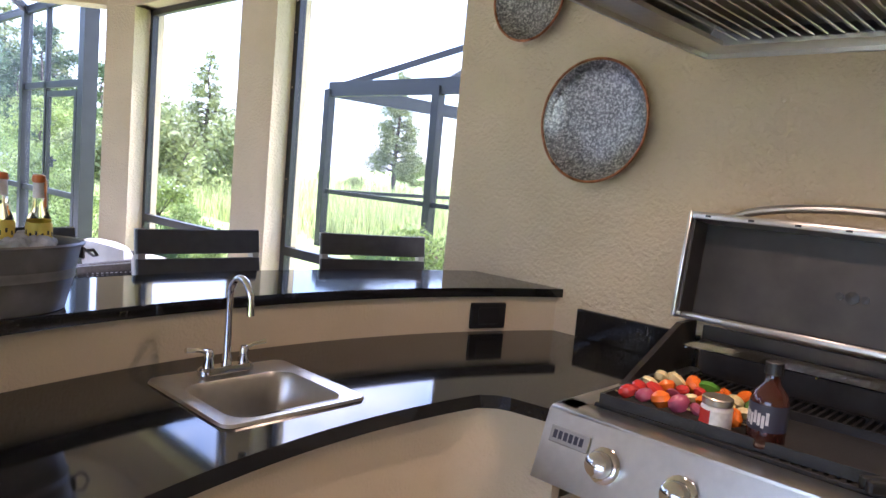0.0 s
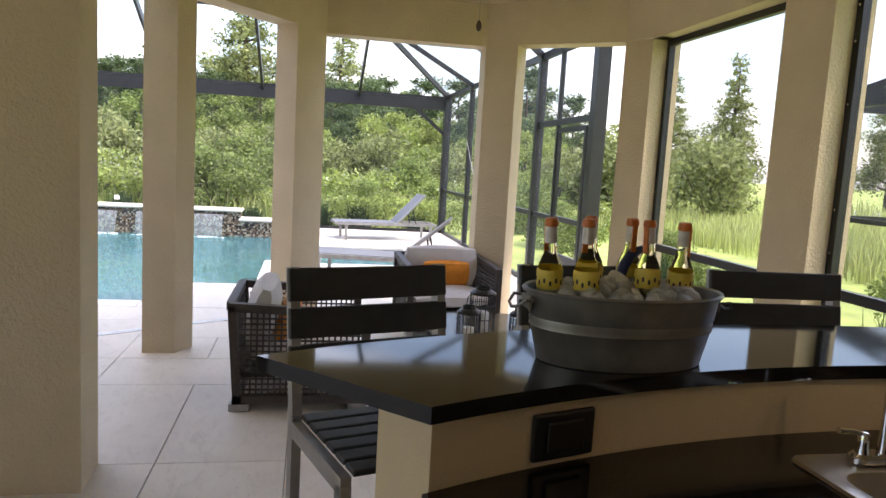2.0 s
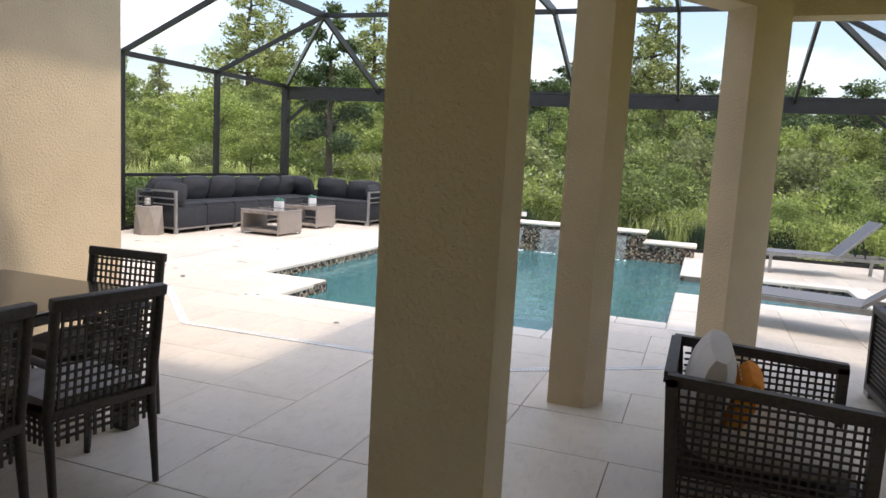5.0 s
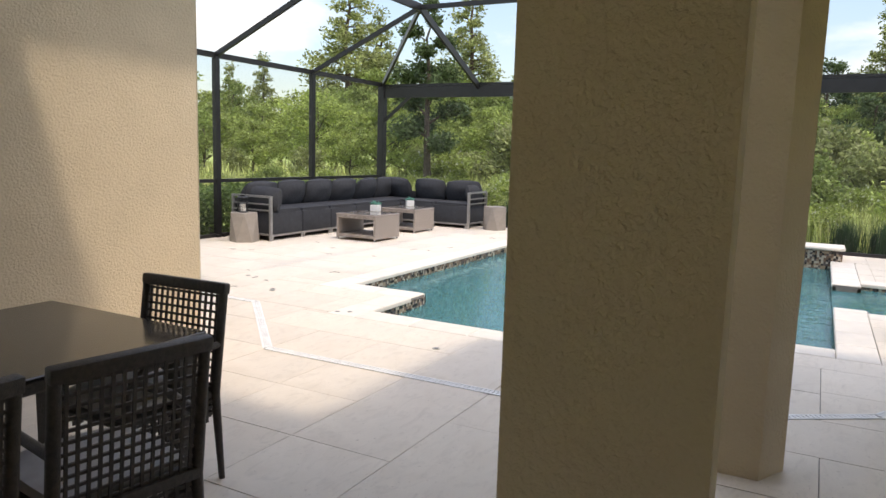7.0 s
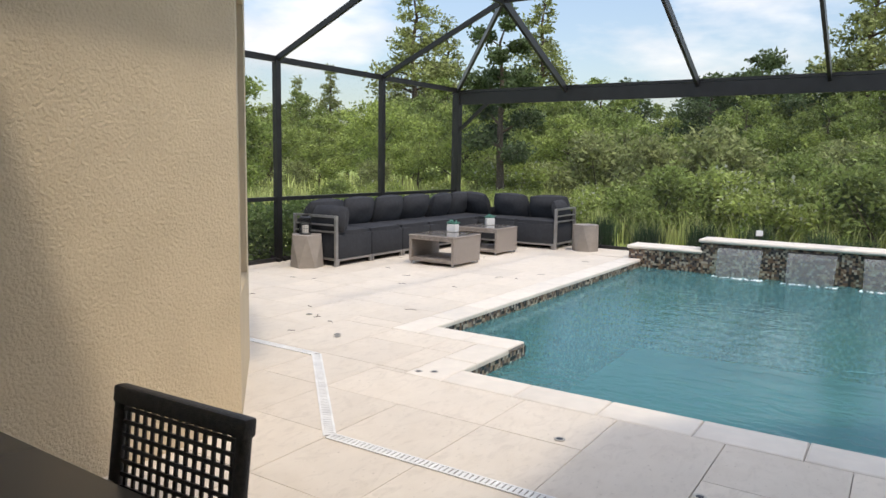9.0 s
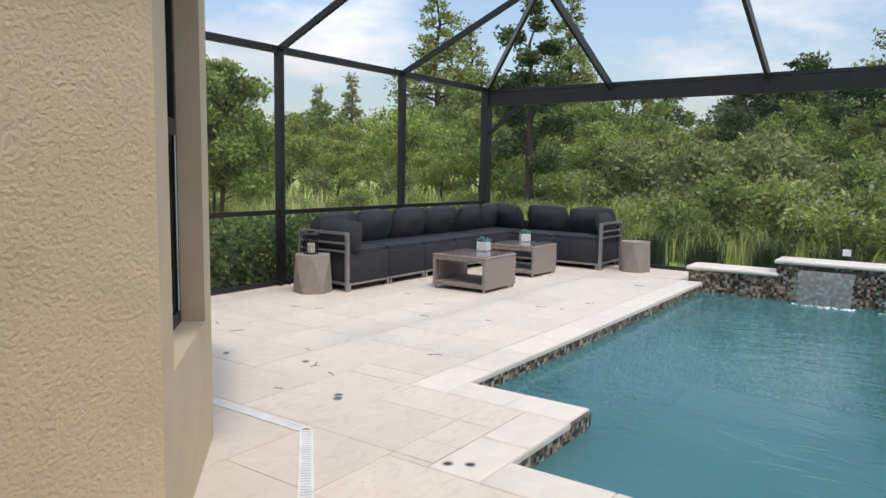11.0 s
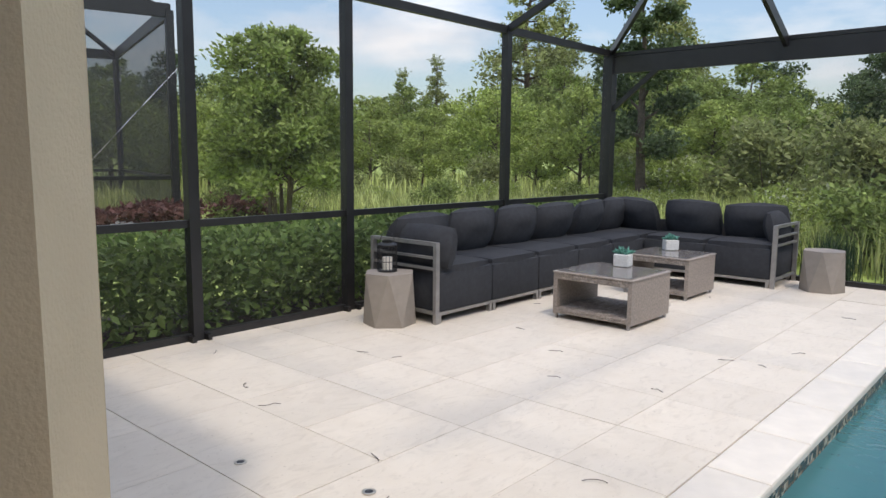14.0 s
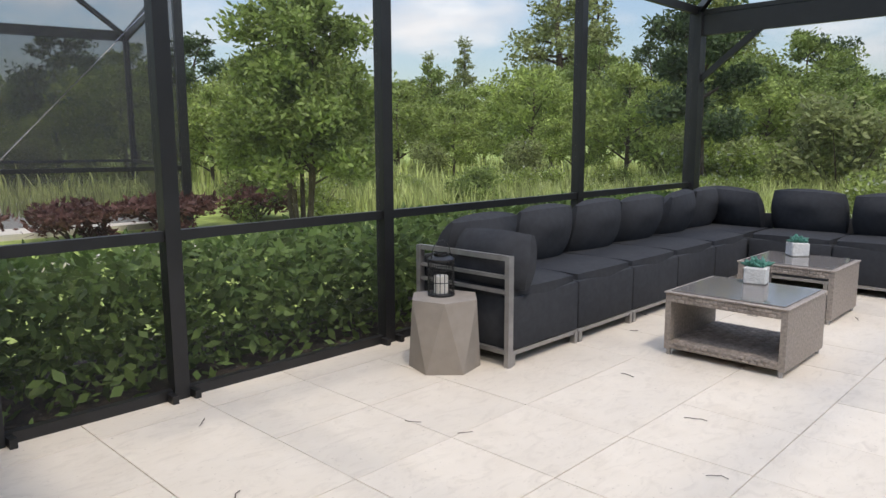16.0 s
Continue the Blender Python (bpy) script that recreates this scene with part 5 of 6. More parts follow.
def lantern(m, h, r, label):
    l = thing("lantern", label, "lantern", m, "lanterns with candles")
    q = bmesh.new()
    lathe(q, [(0, 0), (r, 0), (r, 0.012), (r * 0.95, 0.016), (0, 0.016)], 20)
    part("base", q, OUTLET, l, "", True)
    q = bmesh.new()
    for k in range(18):
        a = math.tau * k / 18
        tube(q, [(r * 0.95 * math.cos(a), r * 0.95 * math.sin(a), 0.012), (r * 0.95 * math.cos(a), r * 0.95 * math.sin(a), h)], 0.0028, 5)
    for z in (h * 0.4, h * 0.75):
        pts = [(r * 0.96 * math.cos(math.tau * k / 24), r * 0.96 * math.sin(math.tau * k / 24), z) for k in range(25)]
        tube(q, pts, 0.003, 5)
    part("cage", q, OUTLET, l, "black wire cage")
    q = bmesh.new()
    lathe(q, [(r * 0.98, h), (r, h + 0.012), (r * 0.7, h + 0.03), (r * 0.55, h + 0.032), (r * 0.55, h + 0.05), (r * 0.5, h + 0.05), (r * 0.5, h + 0.02), (r * 0.9, h)], 22)
    part("collar", q, OUTLET, l, "", True)
    q = bmesh.new()
    tube(q, [(r * math.cos(a), 0, h + 0.02 + r * 1.25 * math.sin(a)) for a in (math.pi * k / 14 for k in range(15))], 0.003, 6)
    part("handle", q, OUTLET, l, "thin wire bail handle", True)
    q = bmesh.new()
    lathe(q, [(0, 0.016), (r * 0.52, 0.016), (r * 0.52, h * 0.55), (r * 0.44, h * 0.57), (0, h * 0.55)], 18)
    part("candle", q, CANDLE, l, "ivory pillar candle", True)
    return l


lantern(pose(-4.66, 0.72, 0.413), 0.20, 0.075, "black wire lantern with a candle on the coffee table")
lantern(pose(-4.95, 0.88, 0.413), 0.27, 0.09, "taller black wire lantern with a candle on the coffee table")
lantern(pose(-4.80, 1.10, 0.413), 0.16, 0.07, "small black wire lantern with a candle on the coffee table")

# ---------------------------------------------------------------- dining set
dt = thing("dining_table", "large dark wicker dining table with brown glass top", "table", pose(-3.36, -3.89, 0))
q = bmesh.new()
rbox(q, -1.08, 1.08, -0.53, 0.53, 0.735, 0.745, 0.004, 1)
part("glass_top", q, TABLE_GLASS, dt, "smoked brown glass")
q = bmesh.new()
rbox(q, -1.07, 1.07, -0.52, 0.52, 0.68, 0.733, 0.01, 1)
part("apron", q, WICKER, dt)
for x in (-1.0, 1.0):
    for y in (-0.45, 0.45):
        q = bmesh.new()
        rbox(q, x - 0.05, x + 0.05, y - 0.05, y + 0.05, 0, 0.68, 0.01, 1)
        part("leg", q, WICKER, dt)
cp = thing("centrepiece", "white spiked starburst ornaments on a white block base", "ornament", pose(-3.55, -3.95, 0.746))
q = bmesh.new()
rbox(q, -0.12, 0.12, -0.06, 0.06, 0, 0.07, 0.005, 1)
part("base", q, WHITE_PAINT, cp)
random.seed(3)
for cx, cz, rr in ((-0.02, 0.34, 0.27),):
    q = bmesh.new()
    tube(q, [(cx, 0, 0.07), (cx, 0, cz)], 0.004, 6)
    for k in range(34):
        d = Vector((random.gauss(0, 1), random.gauss(0, 1), random.gauss(0, 1))).normalized()
        tube(q, [Vector((cx, 0, cz)), Vector((cx, 0, cz)) + d * rr], [0.004, 0.0025], 5)
    part("starburst", q, WHITE_PAINT, cp)


def dining_chair(m):
    """A woven dining chair facing +x."""
    c = thing("dining_chair", "dark woven wicker dining chair with a grey seat cushion", "chair", m, "chairs round the dining table")
    for s in (-1, 1):
        y = s * 0.235
        q = bmesh.new()
        tube(q, [(-0.27, y, 0), (-0.235, y, 0.42), (-0.30, y, 0.90)], [0.014, 0.022, 0.02], 10)
        part("back_leg", q, WICKER, c, "", True)
        q = bmesh.new()
        tube(q, [(0.24, y, 0), (0.22, y, 0.43)], [0.015, 0.022], 10)
        part("front_leg", q, WICKER, c, "", True)
        q = bmesh.new()
        tube(q, [(-0.262, y, 0.64), (-0.05, y * 1.06, 0.655), (0.16, y * 1.06, 0.64), (0.22, y * 1.03, 0.60), (0.225, y, 0.43)], 0.017, 10)
        part("arm", q, WICKER, c, "", True)
        q = bmesh.new()
        lattice(q, (-0.22, y, 0.30), (0.42, 0, 0), (0, 0, 0.12), 11, 4, 0.013, 0.007)
        part("side_weave", q, WICKER, c)
    q = bmesh.new()
    rbox(q, -0.022, 0.022, -0.255, 0.255, -0.026, 0.026, 0.01, 2, pose(-0.30, 0, 0.89, 0, -8))
    part("top_rail", q, WICKER, c, "", True)
    q = bmesh.new()
    rbox(q, -0.02, 0.02, -0.235, 0.235, -0.02, 0.02, 0.008, 2, pose(-0.242, 0, 0.43))
    part("lower_rail", q, WICKER, c, "", True)
    q = bmesh.new()
    lattice(q, (-0.242, -0.235, 0.42), (0, 0.47, 0), (-0.056, 0, 0.47), 14, 13, 0.011, 0.007)
    part("back_weave", q, WICKER, c)
    q = bmesh.new()
    lattice(q, (-0.24, -0.235, 0.30), (0, 0.47, 0), (0, 0, 0.12), 12, 4, 0.013, 0.007)
    part("apron_weave", q, WICKER, c)
    q = bmesh.new()
    rbox(q, -0.23, 0.24, -0.235, 0.235, 0.40, 0.43, 0.008, 1)
    part("seat", q, WICKER, c)
    q = bmesh.new()
    cushion(q, 0.45, 0.45, 0.08, pose(0.0, 0, 0.468), 5)
    part("seat_cushion", q, SEAT_FABRIC, c, "", True)
    return c


dc = dining_chair(pose(-4.31, -3.66, 0, 0, 0, 3))
for x, y, a in ((-3.76, -3.17, -100), (-3.13, -3.22, -88), (-2.45, -3.2, -90), (-3.7, -4.62, 90), (-2.9, -4.62, 90)):
    copy_thing(dc, pose(x, y, 0, 0, 0, a))


# ---------------------------------------------------------------- sectional sofa and tables
def sofa_module(m, corner=False):
    """One seat, 0.8 m wide, facing +x with its back at -x."""
    s = thing("sofa_module", "charcoal sectional sofa corner seat" if corner else "charcoal sectional sofa seat on a grey metal frame", "sofa", m, "sectional sofa seats")
    q = bmesh.new()
    rbox(q, -0.40, 0.42, -0.395, 0.395, 0.10, 0.46, 0.02, 2)
    part("base", q, CHARCOAL, s, "", True)
    q = bmesh.new()
    cushion(q, 0.80, 0.79, 0.12, pose(0.02, 0, 0.465), 6, 0.12)
    part("seat_cushion", q, CHARCOAL, s, "", True)
    q = bmesh.new()
    bar(q, (0.40, -0.395, 0.085), (0.40, 0.395, 0.085), 0.03, 0.03)
    part("front_rail", q, ALU, s, "brushed grey metal rail")
    for y in (-0.37, 0.37):
        for x in (0.40, -0.38):
            q = bmesh.new()
            bar(q, (x, y, 0), (x, y, 0.085), 0.035, 0.045, (1, 0, 0))
            part("leg", q, ALU, s)
    q = bmesh.new()
    rbox(q, -0.44, -0.39, -0.395, 0.395, 0.10, 0.66, 0.015, 2)
    part("back_panel", q, CHARCOAL, s, "", True)
    q = bmesh.new()
    cushion(q, 0.52, 0.77, 0.32, pose(-0.24, random.uniform(-.03, .03), 0.70, random.uniform(-7, 7), -70 + random.uniform(-6, 6), random.uniform(-9, 9)), 10, 0.6)
    part("back_cushion", q, CHARCOAL, s, "", True)
    if corner:
        q = bmesh.new()
        cushion(q, 0.52, 0.70, 0.30, pose(0.06, -0.27, 0.70, 74, 0, 4) @ pose(0, 0, 0, 0, 0, 90), 10, 0.55)
        part("back_cushion", q, CHARCOAL, s, "", True)
    return s


random.seed(11)
ends = [sofa_module(pose(-11.55, -9.42, 0, 0, 0, 90))]
for k in range(1, 5):
    sofa_module(pose(-11.55 - 0.8 * k, -9.42, 0, 0, 0, 90))
sofa_module(pose(-15.55, -9.42, 0, 0, 0, 0), True)
sofa_module(pose(-15.57, -8.60, 0))
ends.append(sofa_module(pose(-15.57, -7.80, 0)))


def sofa_arm(module, m):
    """An open metal side frame with a bolster; the frame stands in the plane x = 0, the seat lies on its -x side."""
    s = new("side_frame")
    s.parent = module
    s.matrix_basis = module.matrix_basis.inverted() @ m
    s["label"] = "open brushed metal side frame"
    for a, b, w in (((0, 0, 0), (0, 0, 0.74), 0.05), ((0, -0.82, 0), (0, -0.82, 0.74), 0.05)):
        q = bmesh.new()
        bar(q, a, b, 0.035, w, (1, 0, 0))
        part("post", q, ALU, s)
    for z, h in ((0.725, 0.035), (0.60, 0.022), (0.50, 0.022), (0.10, 0.03)):
        q = bmesh.new()
        bar(q, (0, -0.80, z), (0, -0.02, z), 0.03, h)
        part("bar", q, ALU, s)
    q = bmesh.new()
    cushion(q, 0.40, 0.66, 0.24, pose(-0.15, -0.27, 0.68, 0, 78, 3), 9, 0.5)
    part("bolster", q, CHARCOAL, s, "charcoal arm bolster", True)
    return s


sofa_arm(ends[0], pose(-11.13, -9.0, 0))
sofa_arm(ends[1], pose(-15.97, -7.37, 0, 0, 0, 90))


def woven(bm, o, u, v, nu, nv, t=0.006):
    """Short raised strands in rows, every second row shifted, as a tight weave."""
    o, u, v = Vector(o), Vector(u), Vector(v)
    n = u.cross(v).normalized() * t
    for j in range(nv):
        for i in range(nu):
            s = (i + 0.5 * (j % 2)) / (nu + 0.5)
            e = s + 0.86 / (nu + 0.5)
            p = [o + u * a + v * b for a, b in ((s, (j + 0.1) / nv), (e, (j + 0.1) / nv), (e, (j + 0.9) / nv), (s, (j + 0.9) / nv))]
            m = (p[0] + p[2]) / 2
            q = [bm.verts.new(x) for x in p] + [bm.verts.new(m + (x - m) * 0.6 + n) for x in p]
            for f in ((4, 5, 6, 7), (0, 1, 5, 4), (1, 2, 6, 5), (2, 3, 7, 6), (3, 0, 4, 7)):
                bm.faces.new([q[k] for k in f])


def rattan_table(m, s):
    """A cube table with woven ends, a low shelf and a glass top; open towards +x and -x."""
    t = thing("side_table", "grey-brown woven coffee table with glass top and open shelf", "table", m, "woven coffee tables")
    h = s / 2
    for sy in (-1, 1):
        q = bmesh.new()
        box(q, -h, h, sy * h - 0.02, sy * h + 0.02, 0.04, 0.43)
        woven(q, (-h, sy * (h + 0.0205), 0.045), (s, 0, 0), (0, 0, 0.38), 12, 12) if sy > 0 else woven(q, (h, sy * (h + 0.0205), 0.045), (-s, 0, 0), (0, 0, 0.38), 12, 12)
        woven(q, (h, sy * (h - 0.0205), 0.045), (-s, 0, 0), (0, 0, 0.38), 12, 12) if sy > 0 else woven(q, (-h, sy * (h - 0.0205), 0.045), (s, 0, 0), (0, 0, 0.38), 12, 12)
        part("woven_end", q, GREY_WICKER, t)
    q = bmesh.new()
    box(q, -h, h, -h + 0.02, h - 0.02, 0.05, 0.10)
    woven(q, (-h, -h + 0.02, 0.101), (s, 0, 0), (0, s - 0.04, 0), 10, 16, 0.004)
    woven(q, (h + 0.001, -h + 0.02, 0.052), (0, s - 0.04, 0), (0, 0, 0.046), 14, 2)
    part("shelf", q, GREY_WICKER, t)
    q = bmesh.new()
    box(q, -h, h, -h + 0.02, h - 0.02, 0.375, 0.43)
    woven(q, (h + 0.001, -h + 0.02, 0.377), (0, s - 0.04, 0), (0, 0, 0.05), 14, 2)
    part("apron", q, GREY_WICKER, t)
    q = bmesh.new()
    rbox(q, -h - 0.012, h + 0.012, -h - 0.03, h + 0.03, 0.432, 0.446, 0.006, 2)
    part("rim", q, GREY_WICKER, t, "", True)
    q = bmesh.new()
    rbox(q, -h + 0.02, h - 0.02, -h + 0.005, h - 0.005, 0.448, 0.455, 0.003, 1)
    part("glass_top", q, TINT_GLASS, t, "grey tinted glass")
    for x in (-h + 0.02, h - 0.02):
        for y in (-h + 0.01, h - 0.01):
            q = bmesh.new()
            lathe(q, [(0.016, 0), (0.018, 0.04)], 8, pose(x, y, 0))
            part("foot", q, ALU, t)
    return t


rattan_table(pose(-12.50, -8.01, 0), 0.76)
rattan_table(pose(-14.10, -8.17, 0), 0.72)


def succulent(m):
    p = thing("potted_succulent", "blue-green succulent in a whitewashed square pot", "potted plant", m, "succulents on the woven tables")
    q = bmesh.new()
    rbox(q, -0.075, 0.075, -0.075, 0.075, 0, 0.12, 0.008, 1)
    part("pot", q, POT, p)
    q = bmesh.new()
    random.seed(21)
    for k in range(46):
        a, e = random.uniform(0, math.tau), random.uniform(15, 75)
        base = Vector((random.uniform(-.045, .045), random.uniform(-.045, .045), 0.12))
        d = Vector((math.cos(a) * math.cos(radians(e)), math.sin(a) * math.cos(radians(e)), math.sin(radians(e))))
        L = random.uniform(0.045, 0.085)
        tube(q, [base, base + d * L * 0.5, base + d * L * 0.85, base + d * L], [0.006, 0.014, 0.009, 0.002], 5)
    part("leaves", q, SUCCULENT, p, "pointed fleshy leaves")
    return p


s0 = succulent(pose(-12.78, -8.05, 0.456, 0, 0, 10))
copy_thing(s0, pose(-14.3, -8.25, 0.456, 0, 0, 40))


def hex_stool(m):
    s = thing("stool", "faceted taupe concrete garden stool", "stool", m, "concrete stools by the sofa")
    q = bmesh.new()
    n = 6
    lo, hi = [[q.verts.new((0.238 * math.cos(radians(a0 + 60 * k)), 0.238 * math.sin(radians(a0 + 60 * k)), z)) for k in range(n)] for z, a0 in ((0.0, 0), (0.47, 30))]
    for k in range(n):
        k2 = (k + 1) % n
        q.faces.new((lo[k], lo[k2], hi[k]))
        q.faces.new((lo[k2], hi[k2], hi[k]))
    q.faces.new(lo[::-1])
    q.faces.new(hi)
    soften(q, 0.004, 1)
    part("body", q, CONCRETE, s)
    return s


hs = hex_stool(pose(-10.88, -9.34, 0, 0, 0, 14))
copy_thing(hs, pose(-15.45, -6.92, 0, 0, 0, 40))
lantern(pose(-10.89, -9.38, 0.471), 0.23, 0.09, "black wire lantern with a candle on the concrete stool")


# ---------------------------------------------------------------- sun loungers
def lounger(m, lift):
    """A sling lounger, head at +x."""
    l = thing("sun_lounger", "grey sling sun lounger with its back raised", "sun lounger", m, "sun loungers by the pool")
    for s in (-1, 1):
        q = bmesh.new()
        bar(q, (-1.0, s * 0.32, 0.31), (1.0, s * 0.32, 0.31), 0.035, 0.05)
        part("side_rail", q, ALU, l)
        for x in (-0.80, 0.88):
            q = bmesh.new()
            bar(q, (x, s * 0.32, 0), (x, s * 0.32, 0.285), 0.035, 0.045, (1, 0, 0))
            part("leg", q, ALU, l)
        q = bmesh.new()
        bar(q, (0.22, s * 0.27, 0.34), (0.22 + 0.78 * math.cos(lift), s * 0.27, 0.34 + 0.78 * math.sin(lift)), 0.03, 0.035)
        part("back_rail", q, ALU, l)
        q = bmesh.new()
        bar(q, (0.60, s * 0.25, 0.31), (0.22 + 0.42 * math.cos(lift), s * 0.25, 0.34 + 0.42 * math.sin(lift)), 0.02, 0.02)
        part("prop", q, BRONZE, l)
    for x in (-0.985, 0.985):
        q = bmesh.new()
        bar(q, (x, -0.30, 0.31), (x, 0.30, 0.31), 0.035, 0.05)
        part("end_rail", q, ALU, l)
    q = bmesh.new()
    rbox(q, -0.96, 0.21, -0.30, 0.30, 0.336, 0.344, 0.003, 1)
    part("seat_sling", q, SLING, l)
    q = bmesh.new()
    rbox(q, 0.0, 0.78, -0.255, 0.255, 0.006, 0.014, 0.003, 1, pose(0.22, 0, 0.34, 0, -math.degrees(lift), 0))
    part("back_sling", q, SLING, l)
    return l


lounger(pose(-14.35, 1.20, 0, 0, 0, 97), radians(46))
lounger(pose(-9.45, 0.72, 0, 0, 0, 76), radians(40))

# ---------------------------------------------------------------- deck drain, fittings and litter
DRAIN = [(-7.53, -7.4), (-7.53, -5.97), (-6.34, -4.74), (-6.37, -2.03), (-7.27, -0.66), (-7.9, -0.3)]
for (ax, ay), (bx, by) in zip(DRAIN, DRAIN[1:]):
    d = thing("channel_drain", "narrow white slotted channel drain set in the paving", "drain", pose(ax, ay, 0.0015, 0, 0, math.degrees(math.atan2(by - ay, bx - ax))), "channel drain runs")
    L = math.hypot(bx - ax, by - ay)
    q = bmesh.new()
    box(q, 0, L, -0.036, 0.036, -0.008, 0.0)
    part("trough", q, GROUT, d)
    q = bmesh.new()
    box(q, 0, L, -0.038, -0.026, 0.0, 0.005)
    box(q, 0, L, 0.026, 0.038, 0.0, 0.005)
    k = 0.0
    while k < L - 0.03:
        box(q, k, k + 0.021, -0.026, 0.026, 0.0, 0.004)
        k += 0.03
    part("grate", q, WHITE_PLASTIC, d)
for x, y in ((-7.06, -3.66), (-7.70, -4.95), (-7.64, -5.05), (-8.06, -6.23), (-8.12, -6.28), (-8.57, -7.06), (-6.8, -2.83), (-8.35, -7.75), (-7.0, -2.2)):
    c = thing("deck_jet", "small round dark brass cap flush in the paving", "cap", pose(x, y, 0.0015), "caps in the paving")
    q = bmesh.new()
    lathe(q, [(0.032, 0), (0.032, 0.004), (0.024, 0.006), (0.02, 0.003), (0, 0.003)], 16)
    part("ring", q, TIN, c, "", True)
    q = bmesh.new()
    lathe(q, [(0.02, 0.003), (0.012, 0.0055), (0, 0.0055)], 12)
    part("core", q, OUTLET, c, "", True)
random.seed(33)
for k in range(26):
    x, y = random.uniform(-14.5, -7.6), random.uniform(-9.6, -6.0)
    q = bmesh.new()
    p = Vector((0, 0, 0.006))
    pts = [p.copy()]
    a = random.uniform(0, math.tau)
    for j in range(4):
        a += random.uniform(-.6, .6)
        p += Vector((math.cos(a), math.sin(a), 0)) * random.uniform(0.012, 0.04)
        pts.append(p.copy() + Vector((0, 0, random.uniform(0, 0.008))))
    tube(q, pts, 0.0025, 4)
    t = tagged(part("twig", q, DEBRIS), "thin dry twig lying on the paving", "twig", "twigs on the paving")
    t.location = (x, y, 0.0)
wl = thing("pool_return_cover", "small white plastic marker behind the pool wall", "marker", pose(-15.55, -4.05, -0.1))
q = bmesh.new()
box(q, -0.008, 0.008, -0.008, 0.008, 0, 0.58)
part("stake", q, OUTLET, wl)
q = bmesh.new()
rbox(q, -0.01, 0.01, -0.05, 0.05, 0.56, 0.65, 0.005, 1)
part("face", q, WHITE_PLASTIC, wl)


# ---------------------------------------------------------------- planting
RNG = np.random.default_rng(5)


def leaves_mesh(name, centres, size, material, aspect=0.45, upward=0.35, jitter=0.5):
    """Many small pointed leaves, one four-sided blade each, at the given places."""
    n = len(centres)
    axis = RNG.normal(size=(n, 3))
    axis[:, 2] = axis[:, 2] * 0.7 + upward
    axis /= np.linalg.norm(axis, axis=1)[:, None]
    side = np.cross(axis, RNG.normal(size=(n, 3)))
    side /= np.linalg.norm(side, axis=1)[:, None] + 1e-9
    L = size * (1 + jitter * RNG.uniform(-1, 1, size=(n, 1)))
    v = np.empty((n, 4, 3))
    v[:, 0] = centres
    v[:, 1] = centres + axis * L * 0.5 + side * L * aspect / 2
    v[:, 2] = centres + axis * L
    v[:, 3] = centres + axis * L * 0.5 - side * L * aspect / 2
    me = bpy.data.meshes.new(name)
    me.from_pydata(v.reshape(-1, 3).tolist(), [], np.arange(4 * n).reshape(n, 4).tolist())
    me.materials.append(material)
    return me


def blob_points(n, centre, radii, shell=0.55):
    """Points in a lumpy ellipsoid, thicker near its skin."""
    d = RNG.normal(size=(n, 3))
    d /= np.linalg.norm(d, axis=1)[:, None]
    r = (shell + (1 - shell) * RNG.uniform(size=(n, 1))) * (1 + 0.25 * np.sin(d[:, :1] * 5 + centre[0]) * np.cos(d[:, 1:2] * 4 + centre[1]))
    return np.array(centre) + d * r * np.array(radii)


